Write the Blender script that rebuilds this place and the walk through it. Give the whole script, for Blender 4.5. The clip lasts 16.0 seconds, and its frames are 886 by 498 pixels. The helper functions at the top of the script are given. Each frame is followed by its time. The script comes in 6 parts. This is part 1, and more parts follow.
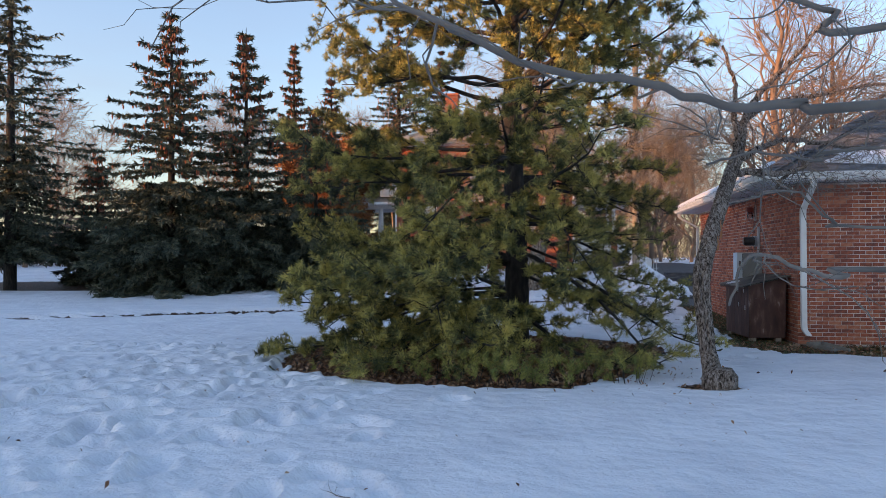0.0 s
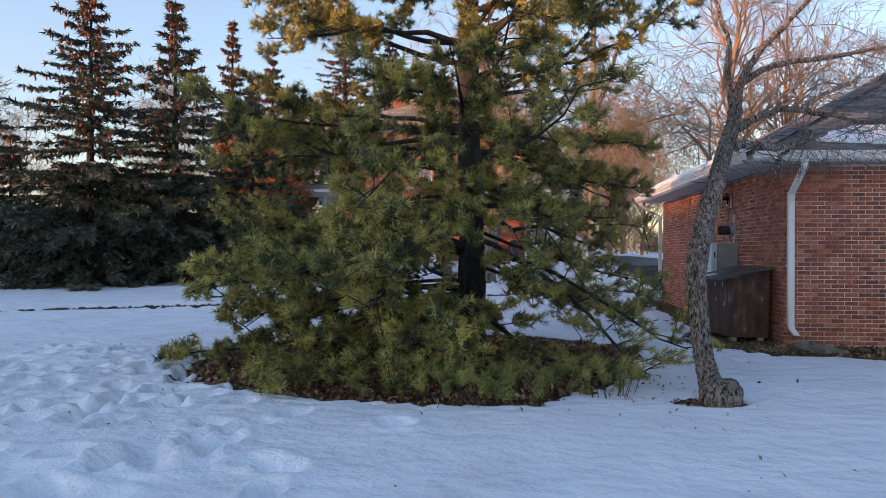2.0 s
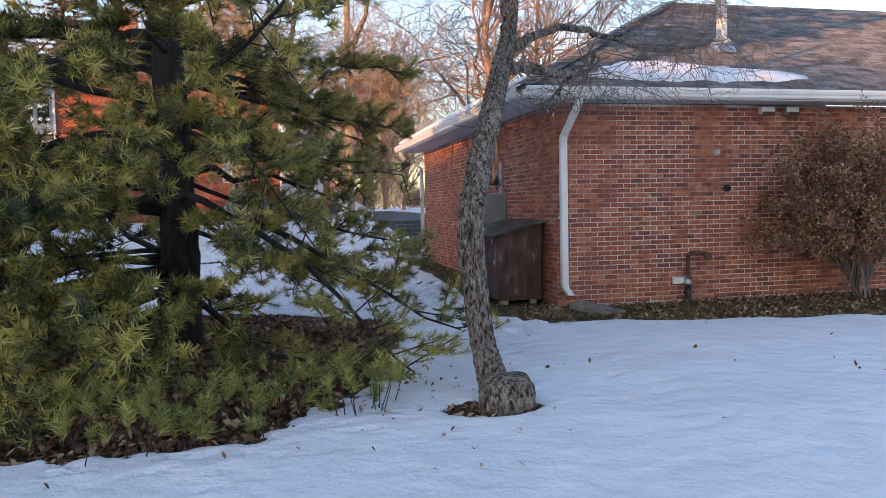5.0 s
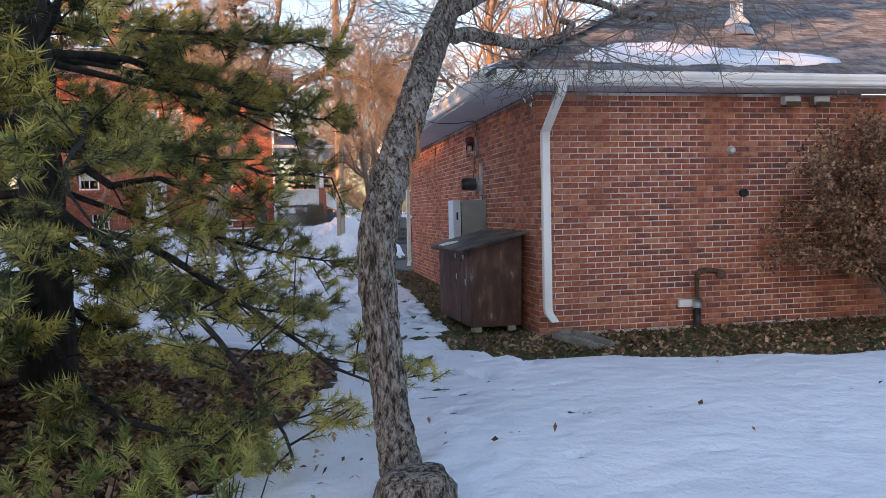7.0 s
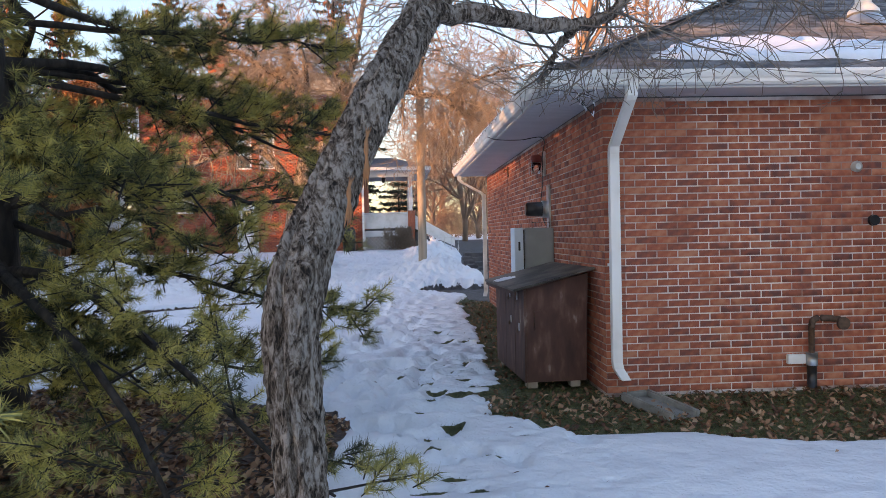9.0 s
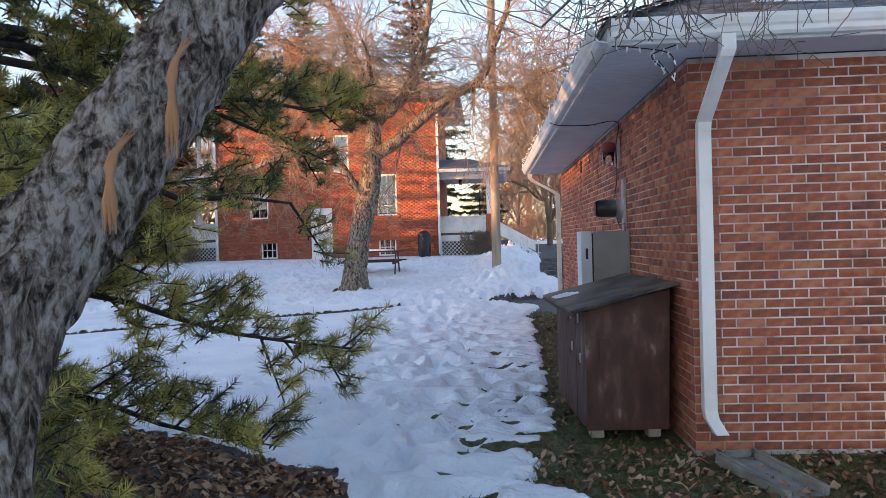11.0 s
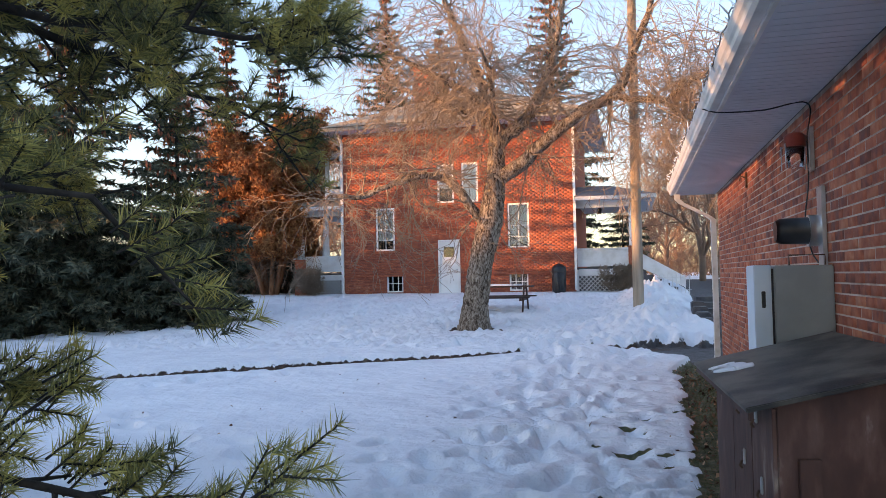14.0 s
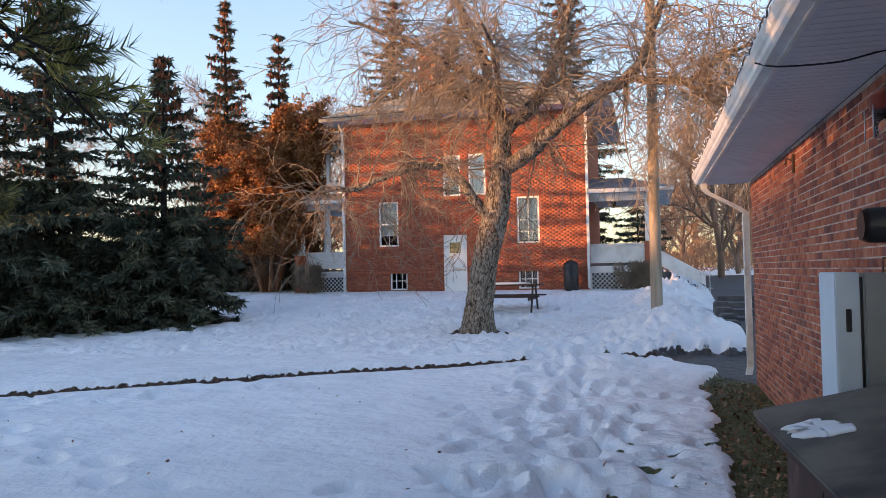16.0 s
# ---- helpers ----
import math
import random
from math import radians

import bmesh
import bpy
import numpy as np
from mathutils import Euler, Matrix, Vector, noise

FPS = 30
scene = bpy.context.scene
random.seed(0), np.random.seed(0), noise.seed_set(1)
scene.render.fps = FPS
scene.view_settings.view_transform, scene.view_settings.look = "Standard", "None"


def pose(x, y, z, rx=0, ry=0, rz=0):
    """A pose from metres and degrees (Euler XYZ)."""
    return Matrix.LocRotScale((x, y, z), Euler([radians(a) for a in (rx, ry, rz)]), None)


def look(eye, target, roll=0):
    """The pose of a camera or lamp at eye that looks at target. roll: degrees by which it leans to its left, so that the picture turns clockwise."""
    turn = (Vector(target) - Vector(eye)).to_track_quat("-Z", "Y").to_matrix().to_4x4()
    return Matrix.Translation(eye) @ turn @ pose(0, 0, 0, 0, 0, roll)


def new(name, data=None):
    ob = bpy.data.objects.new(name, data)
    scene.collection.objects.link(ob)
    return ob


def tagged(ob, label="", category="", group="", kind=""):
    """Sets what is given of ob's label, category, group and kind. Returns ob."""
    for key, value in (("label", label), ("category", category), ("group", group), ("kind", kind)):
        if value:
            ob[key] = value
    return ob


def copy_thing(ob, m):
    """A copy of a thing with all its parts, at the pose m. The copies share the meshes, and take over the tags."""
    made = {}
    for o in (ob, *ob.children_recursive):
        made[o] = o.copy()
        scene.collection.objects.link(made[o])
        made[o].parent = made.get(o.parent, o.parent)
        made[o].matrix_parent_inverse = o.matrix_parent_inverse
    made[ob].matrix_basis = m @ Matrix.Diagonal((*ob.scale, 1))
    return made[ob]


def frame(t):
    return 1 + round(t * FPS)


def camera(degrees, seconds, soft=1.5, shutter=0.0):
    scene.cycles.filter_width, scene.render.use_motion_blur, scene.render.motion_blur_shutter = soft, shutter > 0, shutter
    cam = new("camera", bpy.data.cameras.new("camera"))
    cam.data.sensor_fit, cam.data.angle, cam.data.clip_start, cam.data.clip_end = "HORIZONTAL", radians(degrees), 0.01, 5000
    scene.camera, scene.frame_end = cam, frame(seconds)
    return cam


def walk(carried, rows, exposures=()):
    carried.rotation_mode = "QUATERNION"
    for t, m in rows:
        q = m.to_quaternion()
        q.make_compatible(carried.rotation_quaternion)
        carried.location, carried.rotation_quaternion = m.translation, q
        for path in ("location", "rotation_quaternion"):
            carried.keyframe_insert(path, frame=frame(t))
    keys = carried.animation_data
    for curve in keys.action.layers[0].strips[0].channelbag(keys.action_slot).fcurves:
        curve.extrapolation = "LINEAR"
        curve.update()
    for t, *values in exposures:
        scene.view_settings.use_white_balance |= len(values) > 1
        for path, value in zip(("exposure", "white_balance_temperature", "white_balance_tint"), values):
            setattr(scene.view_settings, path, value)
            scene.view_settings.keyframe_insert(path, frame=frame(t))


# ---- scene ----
cam = camera(61.4, 16.0, soft=0.8)
PATH = [
    (0, (0.085, 0.064, 1.547), (-0.228, 2.039, 1.572), -0.2),
    (0.5, (0.114, 0.509, 1.486), (-0.168, 2.489, 1.495), -0.1),
    (1, (0.084, 0.96, 1.494), (-0.156, 2.946, 1.49), 0.1),
    (1.5, (-0.047, 1.394, 1.504), (-0.233, 3.385, 1.5), 0.3),
    (2, (-0.116, 1.846, 1.471), (-0.292, 3.838, 1.476), 0.2),
    (2.5, (-0.187, 2.241, 1.507), (-0.351, 4.234, 1.52), -0.1),
    (3, (-0.242, 2.622, 1.493), (-0.25, 4.622, 1.47), -0.9),
    (3.5, (-0.166, 2.964, 1.471), (-0.005, 4.954, 1.354), -0.9),
    (4, (-0.02, 3.357, 1.483), (0.207, 5.34, 1.364), -1.0),
    (4.5, (0.133, 3.776, 1.488), (0.517, 5.736, 1.367), -0.8),
    (5, (0.322, 4.158, 1.461), (0.763, 6.106, 1.345), -1.2),
    (5.2, (0.452, 4.347, 1.444), (0.912, 6.29, 1.329), -1.2),
    (7.5, (1.538, 5.951, 1.521), (1.886, 7.919, 1.429), -1.4),
    (8, (1.744, 6.25, 1.548), (2.02, 8.23, 1.473), -1.4),
    (8.5, (2.004, 6.584, 1.579), (2.192, 8.575, 1.525), -1.3),
    (10.8, (2.639, 8.32, 1.592), (2.558, 10.318, 1.569), -1.6),
    (11, (2.704, 8.483, 1.592), (2.584, 10.48, 1.569), -1.6),
    (11.5, (2.859, 8.933, 1.574), (2.604, 10.917, 1.561), -1.5),
    (12, (2.927, 9.295, 1.564), (2.629, 11.273, 1.548), -1.3),
    (12.5, (2.907, 9.63, 1.603), (2.568, 11.601, 1.587), -1.1),
    (13, (2.91, 10.033, 1.601), (2.46, 11.981, 1.659), -1.0),
    (13.5, (2.88, 10.398, 1.582), (2.403, 12.339, 1.652), -0.7),
    (14, (2.885, 10.799, 1.607), (2.388, 12.735, 1.682), -1.1),
    (14.5, (2.924, 11.185, 1.603), (2.405, 13.115, 1.688), -1.1),
    (15, (2.859, 11.572, 1.599), (2.328, 13.498, 1.683), -0.9),
    (15.5, (2.779, 11.943, 1.622), (2.247, 13.869, 1.696), -1.2),
    (16, (2.799, 12.217, 1.683), (2.268, 14.144, 1.745), -1.1),
]
walk(cam, [(t, look(eye, target, roll)) for t, eye, target, roll in PATH], [(0.0, 2.22, 7600, 23), (3.0, 2.40, 7800, 24), (5.0, 2.68, 8200, 25), (8.0, 2.82, 8400, 26), (12.0, 2.88, 8000, 22), (14.5, 2.78, 7900, 22), (16.0, 2.6, 7900, 21)])

# ---- world and sun ----
SUN_ELEV, SUN_AZ = radians(5.0), radians(236)  # azimuth clockwise from +y
sun_to = Vector((math.sin(SUN_AZ) * math.cos(SUN_ELEV), math.cos(SUN_AZ) * math.cos(SUN_ELEV), math.sin(SUN_ELEV)))
world = bpy.data.worlds.new("world")
scene.world = world
world.use_nodes = True
wn, wl = world.node_tree.nodes, world.node_tree.links
wn.clear()
w_out = wn.new("ShaderNodeOutputWorld")
w_bg = wn.new("ShaderNodeBackground")
w_sky = wn.new("ShaderNodeTexSky")
w_sky.sky_type = "NISHITA"
w_sky.sun_disc = False
w_sky.sun_elevation, w_sky.sun_rotation = SUN_ELEV, SUN_AZ
w_sky.air_density, w_sky.dust_density, w_sky.ozone_density = 1.0, 0.5, 2.8
w_bg.inputs["Strength"].default_value = 0.15
w_tc, w_sep, w_map, w_mix, w_noise, w_mul = (wn.new("ShaderNode" + k) for k in ("TexCoord", "SeparateXYZ", "MapRange", "Mix", "TexNoise", "Math"))
wl.new(w_tc.outputs["Generated"], w_sep.inputs[0])
wl.new(w_sep.outputs["Z"], w_map.inputs["Value"])
w_map.inputs["From Min"].default_value, w_map.inputs["From Max"].default_value = -0.02, 0.42
w_map.inputs["To Min"].default_value, w_map.inputs["To Max"].default_value = 1.15, 0.15
w_noise.inputs["Scale"].default_value, w_noise.inputs["Detail"].default_value = 2.2, 7
w_st = wn.new("ShaderNodeMapping")
w_st.inputs["Scale"].default_value = (1, 1, 3.5)
wl.new(w_tc.outputs["Generated"], w_st.inputs[0])
wl.new(w_st.outputs[0], w_noise.inputs["Vector"])
w_mul.operation = "MULTIPLY"
wl.new(w_map.outputs[0], w_mul.inputs[0])
wl.new(w_noise.outputs[0], w_mul.inputs[1])
w_mix.data_type = "RGBA"
w_mix.inputs[7].default_value = (0.66, 0.61, 0.71, 1)  # thin high haze
wl.new(w_mul.outputs[0], w_mix.inputs[0])
wl.new(w_sky.outputs[0], w_mix.inputs[6])
wl.new(w_mix.outputs[2], w_bg.inputs["Color"])
wl.new(w_bg.outputs[0], w_out.inputs[0])
sun = new("sun", bpy.data.lights.new("sun", "SUN"))
sun.data.energy, sun.data.angle, sun.data.color = 1.5, radians(0.6), (1.0, 0.56, 0.26)
sun.matrix_world = look(sun_to * 100, (0, 0, 0))


# ---- materials ----
def nodes_of(name, rough=0.8, metal=0.0, spec=0.5):
    m = bpy.data.materials.new(name)
    m.use_nodes = True
    b = m.node_tree.nodes["Principled BSDF"]
    b.inputs["Roughness"].default_value, b.inputs["Metallic"].default_value = rough, metal
    b.inputs["Specular IOR Level"].default_value = spec
    return m, m.node_tree.nodes, m.node_tree.links, b


def ramp(n, stops):
    r = n.new("ShaderNodeValToRGB")
    while len(r.color_ramp.elements) > 1:
        r.color_ramp.elements.remove(r.color_ramp.elements[-1])
    for i, (p, c) in enumerate(stops):
        e = r.color_ramp.elements[0] if i == 0 else r.color_ramp.elements.new(p)
        e.position, e.color = p, (*c, 1)
    return r


def noise_mat(name, stops, scale=8, detail=6, rough=0.8, bump=0.3, bump_scale=40, stretch=(1, 1, 1), dist=0.01, random_amt=0.0, metal=0.0, spec=0.4, island=False, big=0.0):
    """A surface whose colour runs through stops by two scales of noise, with fine relief."""
    m, n, l, b = nodes_of(name, rough, metal, spec)
    tc = n.new("ShaderNodeTexCoord")
    mp = n.new("ShaderNodeMapping")
    mp.inputs["Scale"].default_value = stretch
    l.new(tc.outputs["Object"], mp.inputs[0])
    a = n.new("ShaderNodeTexNoise")
    a.inputs["Scale"].default_value, a.inputs["Detail"].default_value = scale, detail
    l.new(mp.outputs[0], a.inputs["Vector"])
    src = a.outputs[0]
    if big or random_amt:
        add = n.new("ShaderNodeMath")
        add.operation = "MULTIPLY_ADD"
        if random_amt:
            g = n.new("ShaderNodeNewGeometry") if island else n.new("ShaderNodeObjectInfo")
            l.new(g.outputs["Random Per Island" if island else "Random"], add.inputs[0])
            add.inputs[1].default_value = random_amt
            sub = n.new("ShaderNodeMath")
            sub.operation = "SUBTRACT"
            l.new(src, sub.inputs[0])
            sub.inputs[1].default_value = random_amt / 2
            l.new(sub.outputs[0], add.inputs[2])
        else:
            c = n.new("ShaderNodeTexNoise")
            c.inputs["Scale"].default_value = big
            l.new(tc.outputs["Object"], c.inputs["Vector"])
            sub = n.new("ShaderNodeMath")
            sub.operation = "SUBTRACT"
            l.new(c.outputs[0], sub.inputs[0])
            sub.inputs[1].default_value = 0.5
            l.new(sub.outputs[0], add.inputs[0])
            add.inputs[1].default_value = 0.8
            l.new(src, add.inputs[2])
        src = add.outputs[0]
    r = ramp(n, stops)
    l.new(src, r.inputs[0])
    l.new(r.outputs[0], b.inputs["Base Color"])
    if bump:
        d = n.new("ShaderNodeTexNoise")
        d.inputs["Scale"].default_value, d.inputs["Detail"].default_value = bump_scale, 5
        l.new(mp.outputs[0], d.inputs["Vector"])
        bp = n.new("ShaderNodeBump")
        bp.inputs["Strength"].default_value, bp.inputs["Distance"].default_value = bump, dist
        l.new(d.outputs[0], bp.inputs["Height"])
        l.new(bp.outputs[0], b.inputs["Normal"])
    return m


M_BRICK_A = noise_mat("brick_dark_red", [(0.15, (0.17, 0.062, 0.050)), (0.38, (0.30, 0.085, 0.052)), (0.6, (0.41, 0.115, 0.062)), (0.85, (0.50, 0.19, 0.11))], 14, random_amt=0.55, bump=0.5, bump_scale=120, dist=0.004, rough=0.85, island=True)
M_BRICK_P = noise_mat("brick_dark_red_single", [(0.15, (0.17, 0.062, 0.050)), (0.38, (0.30, 0.085, 0.052)), (0.6, (0.41, 0.115, 0.062)), (0.85, (0.50, 0.19, 0.11))], 14, random_amt=0.55, bump=0.5, bump_scale=120, dist=0.004, rough=0.85)
M_BRICK_H = noise_mat("brick_orange_red", [(0.15, (0.22, 0.065, 0.042)), (0.45, (0.34, 0.09, 0.048)), (0.7, (0.40, 0.115, 0.058)), (0.95, (0.50, 0.22, 0.13))], 9, random_amt=0.42, bump=0.4, bump_scale=80, dist=0.006, rough=0.85, island=True)
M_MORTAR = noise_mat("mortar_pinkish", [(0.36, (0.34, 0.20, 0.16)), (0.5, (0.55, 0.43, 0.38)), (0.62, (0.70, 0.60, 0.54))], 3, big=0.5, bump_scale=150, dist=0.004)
# darker, browner mortar tone, used on the garage's west wall only
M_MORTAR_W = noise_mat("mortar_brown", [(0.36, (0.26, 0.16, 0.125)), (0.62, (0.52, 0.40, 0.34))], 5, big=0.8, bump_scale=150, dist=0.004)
M_MORTAR_H = noise_mat("mortar_red", [(0.3, (0.24, 0.08, 0.055)), (0.7, (0.33, 0.125, 0.085))], 6, bump_scale=100)
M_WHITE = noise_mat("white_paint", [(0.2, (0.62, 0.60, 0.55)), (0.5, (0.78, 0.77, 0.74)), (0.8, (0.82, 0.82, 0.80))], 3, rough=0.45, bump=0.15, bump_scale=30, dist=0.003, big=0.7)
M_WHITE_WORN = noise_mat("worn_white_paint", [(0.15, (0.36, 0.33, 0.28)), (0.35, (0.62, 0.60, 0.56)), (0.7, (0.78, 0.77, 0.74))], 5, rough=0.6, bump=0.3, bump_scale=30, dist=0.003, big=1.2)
M_SOFFIT = noise_mat("soffit_metal", [(0.2, (0.52, 0.54, 0.58)), (0.8, (0.66, 0.68, 0.72))], 2, rough=0.5, bump=0.1, bump_scale=20, dist=0.002)
M_SHINGLE = noise_mat("grey_shingle", [(0.2, (0.07, 0.07, 0.075)), (0.5, (0.14, 0.14, 0.15)), (0.8, (0.22, 0.22, 0.23))], 12, random_amt=0.5, bump=0.6, bump_scale=160, dist=0.004, rough=0.95, island=True)
M_SHINGLE_H = noise_mat("tan_shingle", [(0.2, (0.22, 0.19, 0.15)), (0.8, (0.40, 0.36, 0.30))], 6, bump=0.6, bump_scale=60, rough=0.95)
M_SNOWPATCH = noise_mat("snow_patch", [(0.3, (0.74, 0.77, 0.82)), (0.7, (0.86, 0.87, 0.9))], 6, rough=0.6, bump=0.5, bump_scale=25, dist=0.02)
M_BOX = noise_mat("weathered_brown_paint", [(0.3, (0.050, 0.020, 0.015)), (0.55, (0.085, 0.036, 0.026)), (0.66, (0.13, 0.065, 0.05)), (0.76, (0.32, 0.26, 0.22))], 9, detail=9, stretch=(1, 1, 0.35), rough=0.7, bump=0.5, bump_scale=35, dist=0.004, big=1.6)
M_BOXROOF = noise_mat("tarred_felt", [(0.36, (0.014, 0.013, 0.012)), (0.5, (0.055, 0.048, 0.038)), (0.68, (0.13, 0.115, 0.090))], 4, detail=9, rough=0.55, bump=0.5, bump_scale=70, dist=0.003, big=1.3)
M_PANEL = noise_mat("grey_enamel", [(0.3, (0.26, 0.29, 0.29)), (0.7, (0.34, 0.37, 0.37))], 3, rough=0.45, bump=0.1, big=1.5)
M_PANEL_L = noise_mat("pale_blue_enamel", [(0.3, (0.52, 0.63, 0.70)), (0.7, (0.62, 0.72, 0.79))], 3, rough=0.45, bump=0.1)
M_STEEL = noise_mat("galvanised_steel", [(0.3, (0.35, 0.37, 0.38)), (0.7, (0.55, 0.57, 0.58))], 10, rough=0.4, bump=0.1, metal=0.8)
M_BLACK = noise_mat("black_plastic", [(0.3, (0.012, 0.012, 0.013)), (0.7, (0.03, 0.03, 0.032))], 8, rough=0.35, bump=0.1)
M_RUST = noise_mat("rusty_iron", [(0.3, (0.06, 0.035, 0.025)), (0.7, (0.14, 0.08, 0.05))], 20, rough=0.8, bump=0.4)
M_REDLAMP = noise_mat("red_lamp_glass", [(0.3, (0.22, 0.04, 0.03)), (0.7, (0.30, 0.07, 0.05))], 8, rough=0.35, bump=0.0)
M_WOODGREY = noise_mat("weathered_pole_wood", [(0.25, (0.20, 0.16, 0.12)), (0.6, (0.38, 0.31, 0.24)), (0.85, (0.48, 0.40, 0.32))], 10, stretch=(1, 1, 0.08), rough=0.85, bump=0.5, bump_scale=30)
M_WOODBROWN = noise_mat("dark_stained_wood", [(0.25, (0.035, 0.022, 0.018)), (0.7, (0.085, 0.052, 0.042))], 10, stretch=(0.2, 1, 1), rough=0.8, bump=0.4, bump_scale=30)
M_STONE = noise_mat("dark_step_stone", [(0.25, (0.06, 0.06, 0.065)), (0.7, (0.15, 0.14, 0.14))], 5, rough=0.9, bump=0.5, bump_scale=30)
M_CONCRETE = noise_mat("weathered_concrete", [(0.25, (0.16, 0.15, 0.13)), (0.7, (0.30, 0.28, 0.25))], 9, rough=0.95, bump=0.6, bump_scale=60)
M_BARK_PINE = noise_mat("dark_pine_bark", [(0.25, (0.012, 0.010, 0.009)), (0.5, (0.030, 0.025, 0.022)), (0.8, (0.065, 0.055, 0.048))], 16, stretch=(1, 1, 0.3), rough=0.95, bump=0.9, bump_scale=25, dist=0.02)
M_TWIG = noise_mat("brown_grey_twigs", [(0.3, (0.13, 0.10, 0.085)), (0.7, (0.27, 0.22, 0.18))], 3, rough=0.9, bump=0.0)
M_TWIG_GREY = noise_mat("grey_twigs", [(0.3, (0.10, 0.088, 0.078)), (0.7, (0.22, 0.20, 0.18))], 3, rough=0.9, bump=0.0)
M_TWIG_TAN = noise_mat("tan_twigs", [(0.3, (0.20, 0.15, 0.11)), (0.7, (0.34, 0.26, 0.19))], 1.5, rough=0.9, bump=0.0)
M_TWIG_RED = noise_mat("reddish_twigs", [(0.3, (0.16, 0.10, 0.07)), (0.7, (0.30, 0.19, 0.13))], 1.5, rough=0.9, bump=0.0)
M_TWIG_DARK = noise_mat("dark_brown_twigs", [(0.3, (0.030, 0.022, 0.020)), (0.7, (0.095, 0.065, 0.055))], 1.5, rough=0.9, bump=0.0)
M_WOUND = noise_mat("orange_wood_and_lit_stem", [(0.3, (0.16, 0.065, 0.03)), (0.7, (0.40, 0.19, 0.09))], 10, stretch=(1, 1, 0.2), rough=0.8, bump=0.4)
# wide range puts lit tufts and their shaded insides into the needle colour
M_NEEDLE = noise_mat("pine_needles", [(0.30, (0.036, 0.048, 0.024)), (0.45, (0.16, 0.16, 0.055)), (0.63, (0.52, 0.43, 0.12))], 3.2, detail=2, random_amt=0.22, rough=0.55, bump=0.0, island=True, spec=0.3)
M_SPRIG = noise_mat("yellow_green_needles", [(0.25, (0.08, 0.11, 0.03)), (0.48, (0.20, 0.215, 0.055)), (0.72, (0.40, 0.35, 0.10))], 3.0, random_amt=0.4, rough=0.55, bump=0.0, island=True, spec=0.3)
M_SPRUCE = noise_mat("spruce_needles", [(0.28, (0.024, 0.034, 0.024)), (0.5, (0.062, 0.078, 0.052)), (0.74, (0.155, 0.155, 0.100))], 1.6, random_amt=0.4, rough=0.65, bump=0.0, island=True, spec=0.3)
M_CONE = noise_mat("brown_cones", [(0.3, (0.17, 0.055, 0.030)), (0.7, (0.36, 0.13, 0.07))], 4, rough=0.8, bump=0.0)
M_ORANGE = noise_mat("rust_coloured_foliage", [(0.25, (0.17, 0.058, 0.024)), (0.5, (0.30, 0.115, 0.042)), (0.8, (0.44, 0.22, 0.09))], 1.0, random_amt=0.5, rough=0.75, bump=0.0, island=True, spec=0.2)
M_DRYLEAF = noise_mat("dry_leaves", [(0.2, (0.09, 0.04, 0.025)), (0.5, (0.26, 0.12, 0.065)), (0.8, (0.46, 0.28, 0.17))], 2, random_amt=0.7, rough=0.8, bump=0.0, island=True, spec=0.3)
M_GRASS = noise_mat("winter_grass", [(0.2, (0.045, 0.055, 0.022)), (0.5, (0.08, 0.10, 0.035)), (0.8, (0.20, 0.17, 0.08))], 2, random_amt=0.6, rough=0.8, bump=0.0, island=True, spec=0.2)
M_CURTAIN = noise_mat("curtain_cloth", [(0.3, (0.62, 0.64, 0.61)), (0.7, (0.80, 0.82, 0.78))], 3, stretch=(8, 1, 0.3), rough=0.9, bump=0.2)
# near black: shade of rooms and porch undersides put into the colour
M_SHADE_DARK = noise_mat("painted_shade_dark", [(0.3, (0.03, 0.03, 0.03)), (0.7, (0.06, 0.055, 0.05))], 1, bump=0.0)
M_ASPHALT = noise_mat("asphalt", [(0.3, (0.04, 0.04, 0.042)), (0.7, (0.08, 0.075, 0.075))], 20, bump_scale=150)


def plated_bark(name, cols, scale=26):
    """Grey flaking bark: rough ridges running up the stem, parted by dark cracks."""
    m, n, l, b = nodes_of(name, 0.95, spec=0.2)
    tc, mp = n.new("ShaderNodeTexCoord"), n.new("ShaderNodeMapping")
    mp.inputs["Scale"].default_value = (1, 1, 0.38)
    l.new(tc.outputs["Object"], mp.inputs[0])
    big, fine = n.new("ShaderNodeTexNoise"), n.new("ShaderNodeTexNoise")
    for t, sc, ds in ((big, scale, 1.6), (fine, scale * 2.9, 0.8)):
        t.inputs["Scale"].default_value, t.inputs["Detail"].default_value, t.inputs["Distortion"].default_value = sc, 9, ds
        t.inputs["Roughness"].default_value = 0.65
        l.new(mp.outputs[0], t.inputs["Vector"])
    mixv = n.new("ShaderNodeMix")
    mixv.inputs[0].default_value = 0.4
    l.new(big.outputs[0], mixv.inputs[2])
    l.new(fine.outputs[0], mixv.inputs[3])
    col = ramp(n, list(zip((0.42, 0.465, 0.51, 0.57), cols)))
    l.new(mixv.outputs[0], col.inputs[0])
    l.new(col.outputs[0], b.inputs["Base Color"])
    b1 = n.new("ShaderNodeBump")
    b1.inputs["Strength"].default_value, b1.inputs["Distance"].default_value = 1.0, 0.045
    l.new(mixv.outputs[0], b1.inputs["Height"])
    l.new(b1.outputs[0], b.inputs["Normal"])
    return m


